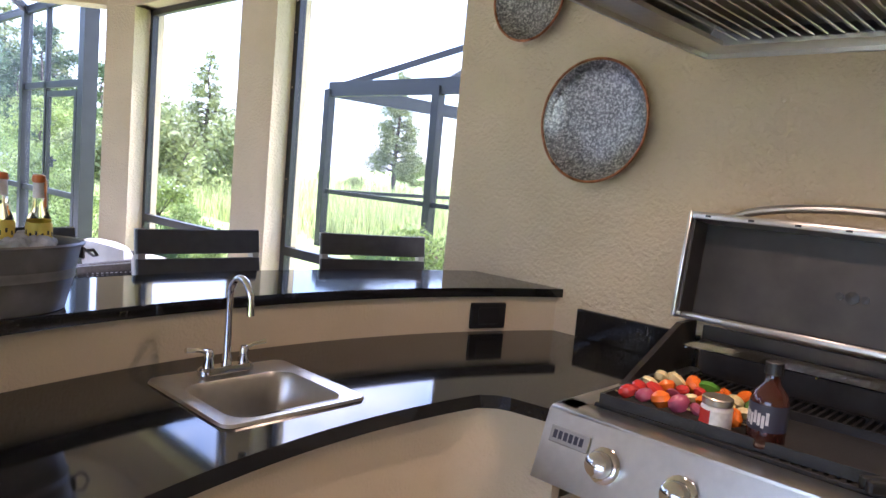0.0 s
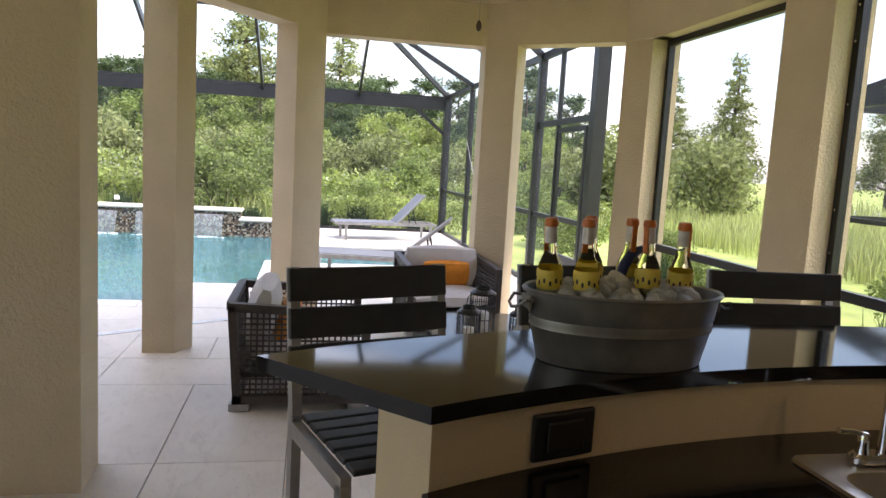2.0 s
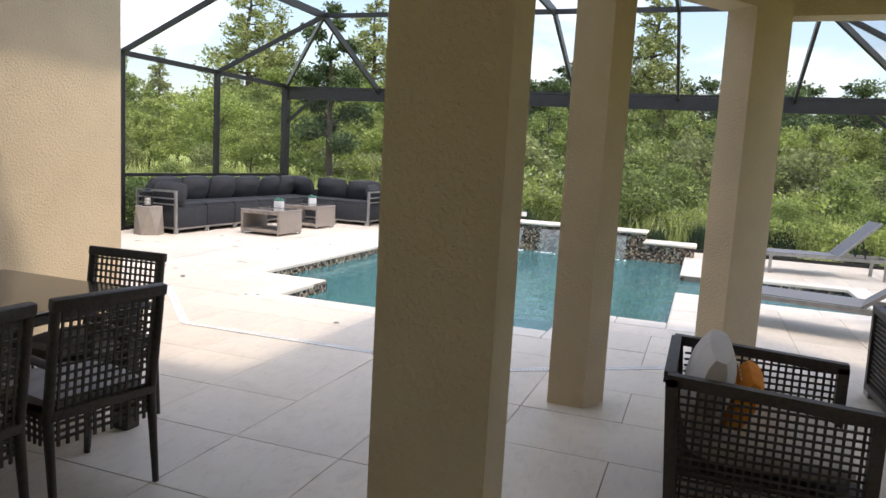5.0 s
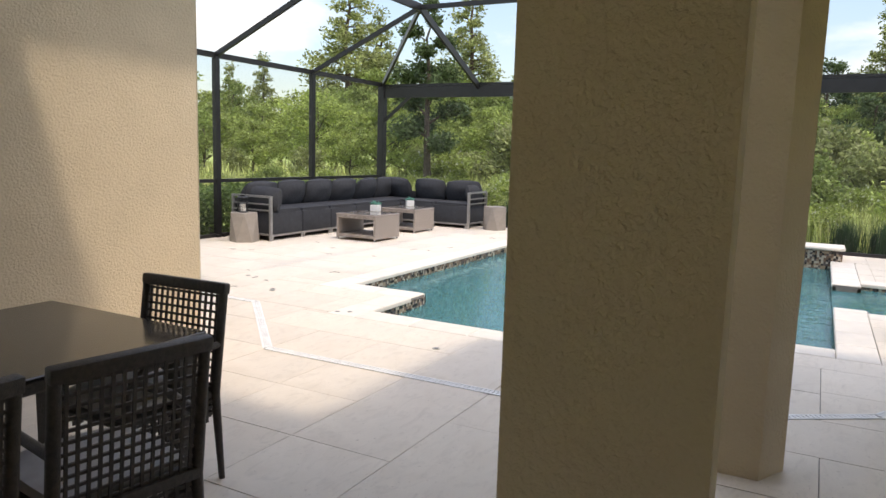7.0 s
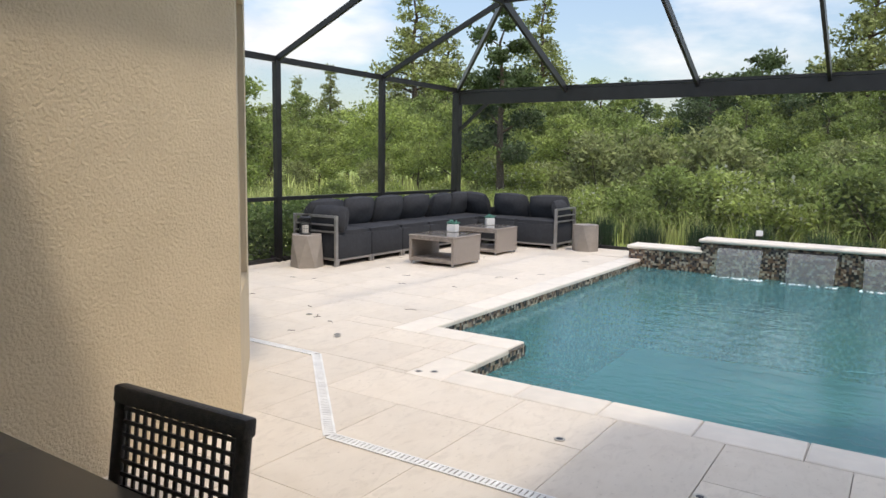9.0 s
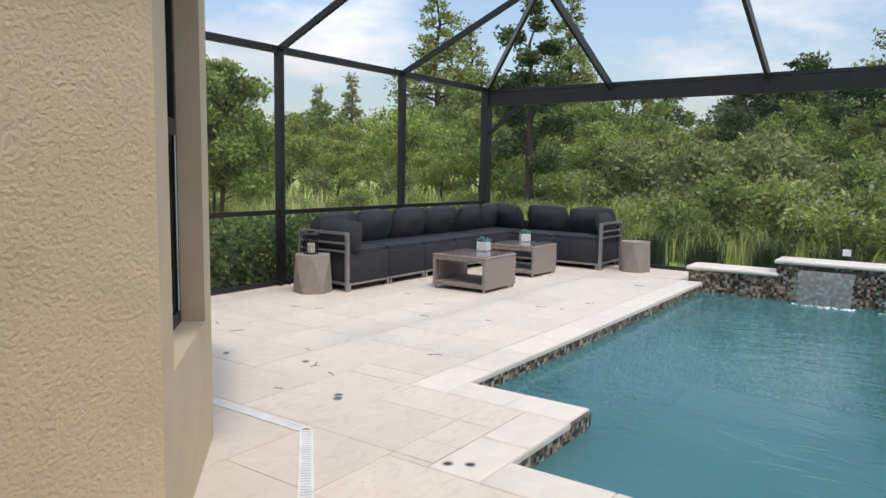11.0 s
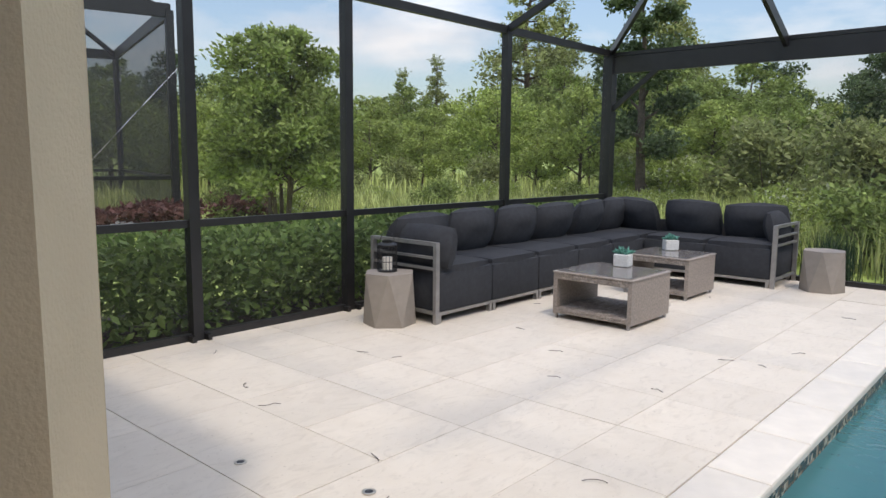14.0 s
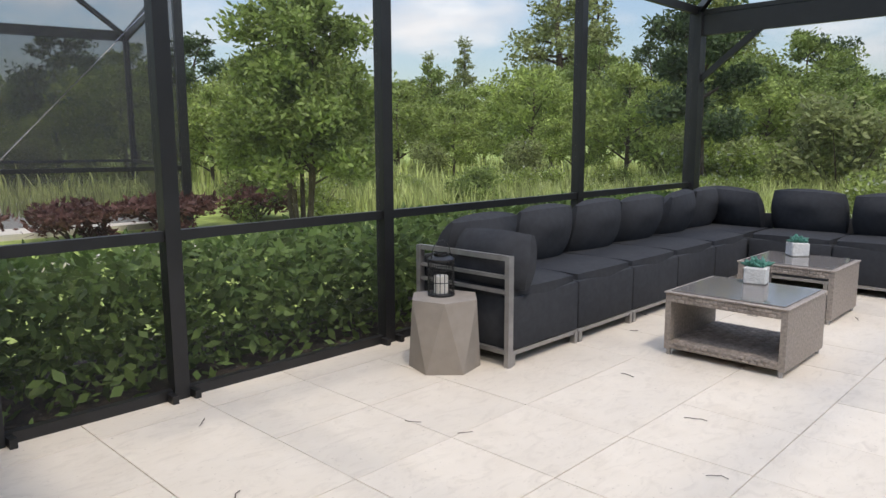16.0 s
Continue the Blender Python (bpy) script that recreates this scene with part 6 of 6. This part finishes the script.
def plant_tree(m, height, spread, kind, label, group, leaf, n_leaf, size, stems=1, bare=0.2):
    """A trunk that forks into limbs, each ending in clumps of small leaves."""
    t = thing("tree", label, "tree", m, group)
    q = bmesh.new()
    clumps = []
    for s in range(stems):
        a0 = math.tau * s / max(stems, 1) + random.uniform(-.4, .4)
        lean = 0.10 * (stems > 1)
        top = Vector((math.cos(a0) * lean * height, math.sin(a0) * lean * height, height * 0.93))
        off = Vector((math.cos(a0), math.sin(a0), 0)) * (0.12 if stems > 1 else 0)
        pts, rad = [], []
        for k in range(7):
            f = k / 6
            pts.append(off + top * f + Vector((random.uniform(-1, 1), random.uniform(-1, 1), 0)) * 0.03 * height * f)
            rad.append((0.022 if stems == 1 else 0.012) * height * (1 - 0.88 * f))
        tube(q, pts, rad, 7)
        limbs = (48 if kind == "cone" else 16) if stems == 1 else 15
        for k in range(limbs):
            f = bare + (1 - bare) * (k + random.random()) / limbs
            i = min(5, int(f * 6))
            p = pts[i].lerp(pts[i + 1], f * 6 - i)
            a = a0 + k * 2.4 + random.uniform(-.4, .4)
            if kind == "cone":
                reach = spread * (1.02 - f) ** 0.8 * random.uniform(0.45, 1.1) + 0.2
                rise = random.uniform(-0.05, 0.25)
            else:
                reach = spread * math.sin(math.pi * min(0.97, 0.18 + 0.75 * f)) * random.uniform(0.65, 1.1)
                rise = random.uniform(0.15, 0.7)
            e = p + Vector((math.cos(a) * reach, math.sin(a) * reach, rise * reach))
            tube(q, [p, p.lerp(e, 0.5) + Vector((0, 0, 0.06 * reach)), e], [rad[i] * 0.5, rad[i] * 0.3, 0.006], 5)
            clumps.append((e, reach * random.uniform(0.42, 0.6)))
            clumps.append((p.lerp(e, 0.6) + Vector((0, 0, 0.1)), reach * 0.4))
        clumps.append((top, spread * 0.28))
    part("trunk", q, BARK, t, "", True)
    w = np.array([max(r, 0.15) ** 1.6 for _, r in clumps])
    counts = np.maximum(12, (n_leaf * w / w.sum()).astype(int))
    flat = 0.9 if kind == "cone" else 0.75
    pts = np.concatenate([blob_points(c, tuple(p), (max(r, .15), max(r, .15), max(r, .15) * flat), 0.3) for c, (p, r) in zip(counts, clumps)])
    o = new("crown", leaves_mesh("crown", pts, size, leaf))
    o.parent = t
    return t


def bush(m, radii, label, group, leaf, n, size, name="shrub", blossom=0):
    b = thing(name, label, name, m, group)
    q = bmesh.new()
    for k in range(6):
        a = k * 1.1
        tube(q, [(0, 0, 0), (math.cos(a) * radii[0] * 0.6, math.sin(a) * radii[1] * 0.6, radii[2] * 1.2)], [0.03, 0.008], 5)
    part("stems", q, BARK, b)
    cl = []
    for k in range(10):
        a, rr, z = random.uniform(0, math.tau), math.sqrt(random.random()) * 0.75, random.uniform(0.25, 1.55)
        cl.append(blob_points(n // 10, (math.cos(a) * rr * radii[0], math.sin(a) * rr * radii[1], z * radii[2]), tuple(x * random.uniform(0.35, 0.6) for x in radii), 0.3))
    pts = np.concatenate(cl)
    pts[:, 2] = np.maximum(pts[:, 2], 0.02)
    o = new("foliage", leaves_mesh("foliage", pts, size, leaf))
    o.parent = b
    if blossom:
        top = pts[RNG.choice(len(pts), blossom)]
        o = new("blossom", leaves_mesh("blossom", top + np.array((0, 0, 0.08)), size * 0.7, BLOSSOM, 0.8))
        o.parent = b
    return b


random.seed(17)
# tree kinds, built once each and then repeated
far_a = plant_tree(pose(-46, -30, -0.1), 7.5, 2.6, "round", "broad green woodland tree at the meadow edge", "woodland trees", LEAF_MID, 9000, 0.24)
far_b = plant_tree(pose(-44, -20, -0.1), 6.0, 2.4, "round", "bright green young tree at the meadow edge", "woodland trees", LEAF_BRIGHT, 8000, 0.23)
far_c = plant_tree(pose(-52, -34, -0.1), 13.5, 2.9, "cone", "tall feathery cypress with gaps between its limbs", "cypress trees", LEAF_OLIVE, 13000, 0.24, 1, 0.2)
far_d = plant_tree(pose(-50, -10, -0.1), 8.5, 2.8, "round", "dark green woodland tree", "woodland trees", LEAF_DARK, 9000, 0.25)
scrub_a = bush(pose(-28, -8, -0.1), (1.5, 1.5, 1.1), "rounded green wild shrub in the meadow", "meadow shrubs", LEAF_MID, 4200, 0.14)
scrub_b = bush(pose(-26, -14, -0.1), (1.2, 1.2, 0.9), "bright green shrub with pale blossom in the meadow", "meadow shrubs", LEAF_BRIGHT, 4000, 0.13, "shrub", 260)
scrub_c = bush(pose(-27, 2, -0.1), (1.7, 1.7, 1.4), "olive willow-like shrub in the meadow", "meadow shrubs", LEAF_OLIVE, 4200, 0.17)


def scatter(ob, x, y, s, z=-0.1):
    return copy_thing(ob, pose(x, y, z, 0, 0, random.uniform(0, 360)) @ Matrix.Diagonal((s * random.uniform(.9, 1.15), s * random.uniform(.9, 1.15), s, 1)))


def belt(n, a0, a1, d0, d1, kinds, s0, s1, c=(-6.0, -3.0)):
    """Plants over a sector round c: angles in degrees from -x towards -y."""
    for k in range(n):
        a = radians(a0 + (a1 - a0) * (k + random.uniform(0.1, 0.9)) / n)
        d = random.uniform(d0, d1)
        x, y = c[0] - d * math.cos(a), c[1] - d * math.sin(a)
        scatter(random.choice(kinds), x, y, random.uniform(s0, s1))


belt(24, -24, 19, 38, 46, (far_a, far_b, far_d), 0.62, 0.85)
belt(20, -26, 20, 50, 60, (far_a, far_d, far_d), 0.85, 1.10)
belt(14, -26, 20, 28, 36, (far_b, scrub_c, far_a), 0.45, 0.65)
belt(30, 19, 80, 36, 46, (far_a, far_b, far_d, far_a), 0.60, 0.85)
belt(24, 22, 85, 26, 33, (scrub_c, far_b, far_b), 0.42, 0.75)
belt(16, -75, -24, 36, 48, (far_a, far_b, scrub_c), 0.36, 0.58)
belt(22, -45, 22, 19, 28, (scrub_a, scrub_c, scrub_c), 0.7, 1.2)
belt(18, -45, 24, 14, 19, (scrub_a, scrub_b, scrub_b), 0.45, 0.75)
belt(14, 26, 60, 17.5, 24, (scrub_b, scrub_b, scrub_a), 0.35, 0.6)
belt(12, 80, 125, 36, 48, (far_a, far_b, far_d), 0.45, 0.7)
belt(22, -140, -72, 42, 60, (far_a, far_b, far_d), 0.45, 0.75)
belt(10, -125, -60, 26, 36, (scrub_a, scrub_b), 0.5, 0.9)
for x, y, s in ((-48.5, -34.5, 1.2), (-46, -22.8, 1.0), (-47, -42, 0.7), (-48, -46.5, 0.66), (-48.5, -4.5, 1.05), (-55, 2, 0.95), (-54, 14, 0.8), (-56, 17.5, 0.75), (-42, 22, 0.62), (-40, 25, 0.7), (-33, 30, 0.6), (-24, 40, 0.55)):
    scatter(far_c, x, y, s)

# trees close to the cage
random.seed(29)
plant_tree(pose(-14.2, -15.7, -0.1, 0, 0, 20), 3.9, 0.98, "round", "multi-stemmed shrubby tree with narrow green leaves behind the hedge", "", LEAF_MID, 42000, 0.10, 5, 0.24)
plant_tree(pose(-25.5, -14.2, -0.1, 0, 0, 50), 7.4, 1.45, "round", "dark small-leaved oak with an open airy crown", "", LEAF_DARK, 13000, 0.15, 1, 0.2)
# hedge along the cage
HN = 30000
tagged(new("hedge", leaves_mesh("hedge", np.column_stack([RNG.uniform(-16.6, -5.6, HN), -10.78 + RNG.normal(0, 0.34, HN).clip(-0.6, 0.58), -0.08 + 0.88 * RNG.uniform(size=HN) ** 0.75]), 0.09, LEAF_HEDGE, 0.5, 0.25)), "clipped dark green leafy hedge along the cage", "hedge", "", "stuff")
bm = bmesh.new()
box(bm, -17, -5.5, -11.7, -10.2, -0.12, -0.06)
structure("ground_bed", bm, MULCH, "dark mulch bed under the hedge")
bm = bmesh.new()
box(bm, -16.9, -16.15, -10.2, 2.9, -0.12, -0.06)
structure("ground_border", bm, MULCH, "dark mulch strip behind the pool wall")


def blades(name, n, xy, h, label, material, w=0.012, kind="stuff"):
    """Upright bent grass blades at the given plan places."""
    base = np.column_stack([xy, np.full(len(xy), -0.1)])
    a = RNG.uniform(0, math.tau, len(xy))
    hh = h * RNG.uniform(0.5, 1.15, len(xy))
    lean = hh * RNG.uniform(0.05, 0.5, len(xy))
    d = np.column_stack([np.cos(a), np.sin(a), np.zeros(len(xy))])
    s = np.column_stack([-np.sin(a), np.cos(a), np.zeros(len(xy))])
    up = np.array((0, 0, 1.0))
    v = np.empty((len(xy), 5, 3))
    v[:, 0], v[:, 1] = base - s * w, base + s * w
    mid = base + up * (hh * 0.6)[:, None] + d * (lean * 0.35)[:, None]
    v[:, 2], v[:, 3] = mid + s * w * 0.8, mid - s * w * 0.8
    v[:, 4] = base + up * hh[:, None] + d * lean[:, None]
    i = np.arange(len(xy))[:, None] * 5
    faces = np.concatenate([i + np.array([0, 1, 2, 3])], 1).tolist() + (i + np.array([3, 2, 4])).tolist()
    me = bpy.data.meshes.new(name)
    me.from_pydata(v.reshape(-1, 3).tolist(), [], faces)
    me.materials.append(material)
    return tagged(new(name, me), label, "grass", "", kind)


def sector(n, a0, a1, d0, d1, c=(-6.0, -3.0)):
    a, d = np.radians(RNG.uniform(a0, a1, n)), np.sqrt(RNG.uniform(d0 * d0, d1 * d1, n))
    xy = np.column_stack([c[0] - d * np.cos(a), c[1] - d * np.sin(a)])
    keep = ((xy[:, 0] < -17.3) | (xy[:, 1] < -22) | (xy[:, 1] > 9))
    clump = np.sin(xy[:, 0] * 1.3) * np.cos(xy[:, 1] * 1.1) + RNG.normal(0, 0.6, n) > -0.4
    return xy[keep & clump]


blades("meadow_grass", 0, sector(70000, -75, 80, 11, 27), 0.68, "tall pale green meadow grass", GRASS, 0.016)
blades("far_meadow_grass", 0, sector(26000, -140, 110, 24, 44), 1.0, "tall meadow grass farther off", GRASS, 0.035)
# border plants behind the pool wall
random.seed(41)
for k in range(13):
    y = -9.0 + k * 0.92 + random.uniform(-.25, .25)
    n = 420
    xy = np.column_stack([-16.75 + RNG.normal(0, 0.13, n), y + RNG.normal(0, 0.13, n)])
    blades("border_grass", n, xy, random.uniform(0.45, 0.75), "dark arching tuft of ornamental border grass", GRASS_DARK, 0.006, "")
for k, (x, y, s) in enumerate(((-18.2, -6.9, 0.5), (-18.5, -4.4, 0.75), (-18.9, -2.4, 0.8), (-18.0, -8.3, 0.5), (-17.9, 0.6, 0.42), (-18.6, -1.0, 0.5), (-19.2, -6.8, 0.8), (-19.2, -4.7, 0.9), (-19.6, -3.4, 0.85), (-20.5, -5.6, 1.0), (-20.8, -1.6, 0.9), (-20.3, 1.0, 0.85))):
    scatter(scrub_b if k % 2 else scrub_a, x, y, s)
tagged(new("low_hedge", leaves_mesh("low_hedge", np.column_stack([RNG.uniform(-17.3, -16.5, 5000), RNG.uniform(0.2, 3.6, 5000), -0.1 + 0.75 * RNG.uniform(size=5000) ** 0.6]), 0.08, LEAF_BRIGHT, 0.55)), "low bright green clipped hedge behind the lounger", "hedge", "", "stuff")
for x, y, s in ((-12.5, 4.6, 0.42), (-10.4, 5.2, 0.4), (-14.5, 4.8, 0.5), (-8.8, 4.5, 0.3), (-6.6, 6.2, 0.45), (-4.2, 6.8, 0.4), (-17.5, 5.5, 0.7)):
    scatter(scrub_a, x, y, s)
for x, y in ((-8.1, 3.7), (-5.6, 5.0)):
    n = 500
    blades("grass_tuft", n, np.column_stack([x + RNG.normal(0, 0.12, n), y + RNG.normal(0, 0.12, n)]), 0.8, "spiky ornamental grass tuft beside the screen", GRASS_DARK, 0.006, "")
red = bush(pose(-9.6, -18.2, -0.1), (1.3, 0.6, 0.34), "clipped shrub with dark burgundy leaves", "burgundy shrubs", LEAF_RED, 2600, 0.12)
for x, y, s in ((-11.6, -18.4, 1.0), (-13.4, -18.8, 1.0), (-7.6, -18.0, 1.0), (-15.6, -19.3, 1.15), (-5.5, 7.4, 0.7), (-7.2, 7.6, 0.7)):
    scatter(red, x, y, s)


# ---------------------------------------------------------------- neighbouring places
def far_cage(m, x0, x1, y0, y1, h, label, mesh):
    c = thing("neighbour_cage", label, "pool cage", m, "neighbouring pool cages")
    ap, ins = h + 1.5, 2.6

    def fb(name, a, b, w, hh):
        q = bmesh.new()
        bar(q, a, b, w, hh)
        part(name, q, BRONZE, c)
    for x in np.linspace(x0, x1, 4):
        for y in (y0, y1):
            q = bmesh.new()
            bar(q, (x, y, -0.1), (x, y, h), 0.16, 0.16, (1, 0, 0))
            part("post", q, BRONZE, c)
            fb("rafter", (x, y, h), (min(max(x, x0 + ins), x1 - ins), y + (ins if y == y0 else -ins), ap), 0.08, 0.12)
    for y in (y0, y1):
        fb("eave_beam", (x0, y, h), (x1, y, h), 0.08, 0.28)
        fb("chair_rail", (x0, y, 1.0), (x1, y, 1.0), 0.06, 0.08)
        fb("ridge_beam", (x0 + ins, y + (ins if y == y0 else -ins), ap), (x1 - ins, y + (ins if y == y0 else -ins), ap), 0.08, 0.12)
    for x in (x0, x1):
        fb("eave_beam", (x, y0, h), (x, y1, h), 0.08, 0.28)
        fb("chair_rail", (x, y0, 1.0), (x, y1, 1.0), 0.06, 0.08)
    for a, b in (((x0, y0), (x1, y0)), ((x0, y1), (x1, y1)), ((x0, y0), (x0, y1)), ((x1, y0), (x1, y1))):
        q = bmesh.new()
        q.faces.new([q.verts.new(p) for p in ((*a, 0), (*b, 0), (*b, h), (*a, h))])
        part("screen", q, mesh, c)
    return c


far_cage(pose(-14.1, -19.4, 0, 0, 0, -16), 0, 11.0, -8.0, 0, 4.5, "neighbour's tall dark screened pool cage beyond the hedge", SCREEN_DARK)
far_cage(pose(0, 0, 0), -11.5, -2.5, 8.6, 18.0, 3.0, "neighbour's screened pool cage across the lawn", SCREEN)
bm = bmesh.new()
box(bm, -13.9, -3, -29, -19.3, -0.12, 0.0)
box(bm, -12.7, -3, -15.95, -15.72, -0.12, 0.02)
structure("pavement", bm, COPING, "pale paved edge of the neighbouring pool deck")
bm = bmesh.new()
prism(bm, [(-30 + 15 * math.cos(a) * (1 + .12 * math.sin(3 * a)), 33 + 8 * math.sin(a)) for a in (math.tau * k / 40 for k in range(40))], -0.12, -0.07)
structure("water_pond", bm, POND, "still pond beyond the lawn")
for x, y, w in ((-34, 58, 14), (-12, 62, 13)):
    h = thing("house", "far single-storey house with a terracotta roof", "house", pose(x, y, -0.1), "far houses")
    q = bmesh.new()
    box(q, -w / 2, w / 2, -4, 4, 0, 3)
    part("wall", q, SMOOTH_STUCCO, h)
    q = bmesh.new()
    lo = [q.verts.new(p) for p in ((-w / 2 - .5, -4.5, 3), (w / 2 + .5, -4.5, 3), (w / 2 + .5, 4.5, 3), (-w / 2 - .5, 4.5, 3))]
    r0, r1 = q.verts.new((-w / 2 + 4, 0, 5.2)), q.verts.new((w / 2 - 4, 0, 5.2))
    for f in ((lo[0], lo[1], r1, r0), (lo[2], lo[3], r0, r1), (lo[1], lo[2], r1), (lo[3], lo[0], r0), (lo[3], lo[2], lo[1], lo[0])):
        q.faces.new(f)
    part("roof", q, TERRACOTTA, h, "terracotta hip roof")
    for k in range(4):
        q = bmesh.new()
        box(q, -w / 2 + 1.5 + k * w / 4, -w / 2 + 2.9 + k * w / 4, -4.06, -4.0, 0.9, 2.2)
        part("window", q, BRONZE, h)
for x, y, hh in ((-31, 47, 8.0), (-26, 50, 9.0), (-20, 46, 7.5)):
    pm = thing("palm", "slim palm with a tuft of drooping fronds", "palm", pose(x, y, -0.1), "far palms")
    q = bmesh.new()
    tube(q, [(0, 0, 0), (0.1, 0, hh * .5), (0, 0.1, hh)], [0.2, 0.15, 0.14], 8)
    part("trunk", q, BARK, pm, "", True)
    for k in range(14):
        a, e = k * 2.4, random.uniform(-10, 60)
        q = bmesh.new()
        base = Vector((0, 0.1, hh))
        d = Vector((math.cos(a), math.sin(a), 0))
        pts = [base + d * (1.7 * f) + Vector((0, 0, 1.7 * (f * math.tan(radians(e)) * 0.6 - 0.75 * f * f))) for f in (0, .25, .5, .75, 1)]
        sd = Vector((-d.y, d.x, 0))
        for f0, f1 in zip(range(0, 4), range(1, 5)):
            for t in (0, 0.5):
                p = pts[f0].lerp(pts[f1], t)
                for s in (-1, 1):
                    q.faces.new([q.verts.new(v) for v in (p, p + d * 0.10, p + d * 0.30 + sd * s * 0.45 - Vector((0, 0, 0.2)))])
        part("frond", q, LEAF_OLIVE, pm)

# ---------------------------------------------------------------- coping and paving stones
def slab_mesh(name, w, d, h, r, material):
    q = bmesh.new()
    box(q, -w / 2, w / 2, -d / 2, d / 2, -h, 0)
    bmesh.ops.bevel(q, geom=[e for e in q.edges if all(v.co.z > -h / 2 for v in e.verts)], offset=r, segments=2, profile=0.5, affect='EDGES')
    return mesh_of(name, q, material, False)


CW = 0.30
COPES = [(-15.0, -8.9 + CW, -5.76 - CW, -5.745), (-8.915, -8.9 + CW, -5.745, -4.82 - 0.0), (-8.9 + CW, -7.85 + CW, -4.82 - CW, -4.805),
         (-7.865, -7.85 + CW, -4.805, -1.895), (-8.9 + CW, -7.85 + CW, -1.895, -1.88 + CW), (-8.915, -8.9 + CW, -1.88, -0.885),
         (-10.74, -8.9 + CW, -0.885, -0.87 + CW), (-12.85 - CW, -12.60, -0.885, -0.55), (-15.0, -12.85 - CW, -0.885, -0.55),
         (-12.85 - CW, -12.835, -0.55, 1.4), (-12.85 - CW, -10.74 + CW, 1.385, 1.4 + CW), (-10.755, -10.74 + CW, -0.57, 1.385), (-10.9, -10.74, -0.885, -0.565)]
cache = {}
cuts = list(holes) + list(COPES)
for x0, x1, y0, y1 in COPES:
    long_x = x1 - x0 > y1 - y0
    L = max(x1 - x0, y1 - y0)
    n = max(1, round(L / 0.61))
    for k in range(n):
        a, b = L * k / n, L * (k + 1) / n
        r = (x0 + a, x0 + b, y0, y1) if long_x else (x0, x1, y0 + a, y0 + b)
        key = ("c", round(r[1] - r[0], 3), round(r[3] - r[2], 3))
        if key not in cache:
            cache[key] = slab_mesh("coping_stone", r[1] - r[0] - 0.003, r[3] - r[2] - 0.003, 0.045, 0.016, COPING)
        o = new("coping_stone", cache[key])
        o.parent = floor
        o.location = ((r[0] + r[1]) / 2, (r[2] + r[3]) / 2, 0.004)
TX, TY = 0.6145, 0.627
random.seed(55)
slabs = []
ix = range(-20, 12)
taken = set()
for i in ix:
    for j in range(-15, 7):
        if (i, j) in taken:
            continue
        w = h = 1
        if random.random() < 0.22 and (i + 1, j) not in taken:
            w = 2
        elif random.random() < 0.20 and (i, j + 1) not in taken:
            h = 2
        for a in range(w):
            for b in range(h):
                taken.add((i + a, j + b))
        x0, y0 = -3.92 + TX * i, -0.99 + TY * j
        r = [(max(x0, DECK[0] + .02), min(x0 + w * TX, 3.0), max(y0, DECK[2] + .02), min(y0 + h * TY, DECK[3] - .02))]
        if r[0][1] - r[0][0] < 0.02 or r[0][3] - r[0][2] < 0.02:
            continue
        for c in cuts:
            r = minus(r, c)
        slabs += r
near = sorted(slabs, key=lambda r: math.hypot((r[0] + r[1]) / 2 + 7.0, (r[2] + r[3]) / 2 + 4.0))
rest = bmesh.new()
for k, r in enumerate(near):
    w, d = r[1] - r[0] - 0.004, r[3] - r[2] - 0.004
    if k < 300:
        key = (round(w, 3), round(d, 3))
        if key not in cache:
            cache[key] = slab_mesh("paving_slab", w, d, 0.03, 0.003, TRAVERTINE)
        o = new("paving_slab", cache[key])
        o.parent = floor
        o.location = ((r[0] + r[1]) / 2, (r[2] + r[3]) / 2, random.uniform(-0.001, 0.001))
    else:
        box(rest, r[0] + 0.002, r[1] - 0.002, r[2] + 0.002, r[3] - 0.002, -0.03, 0.0)
tagged(part("paving", rest, TRAVERTINE, floor), "", "", "", "stuff")
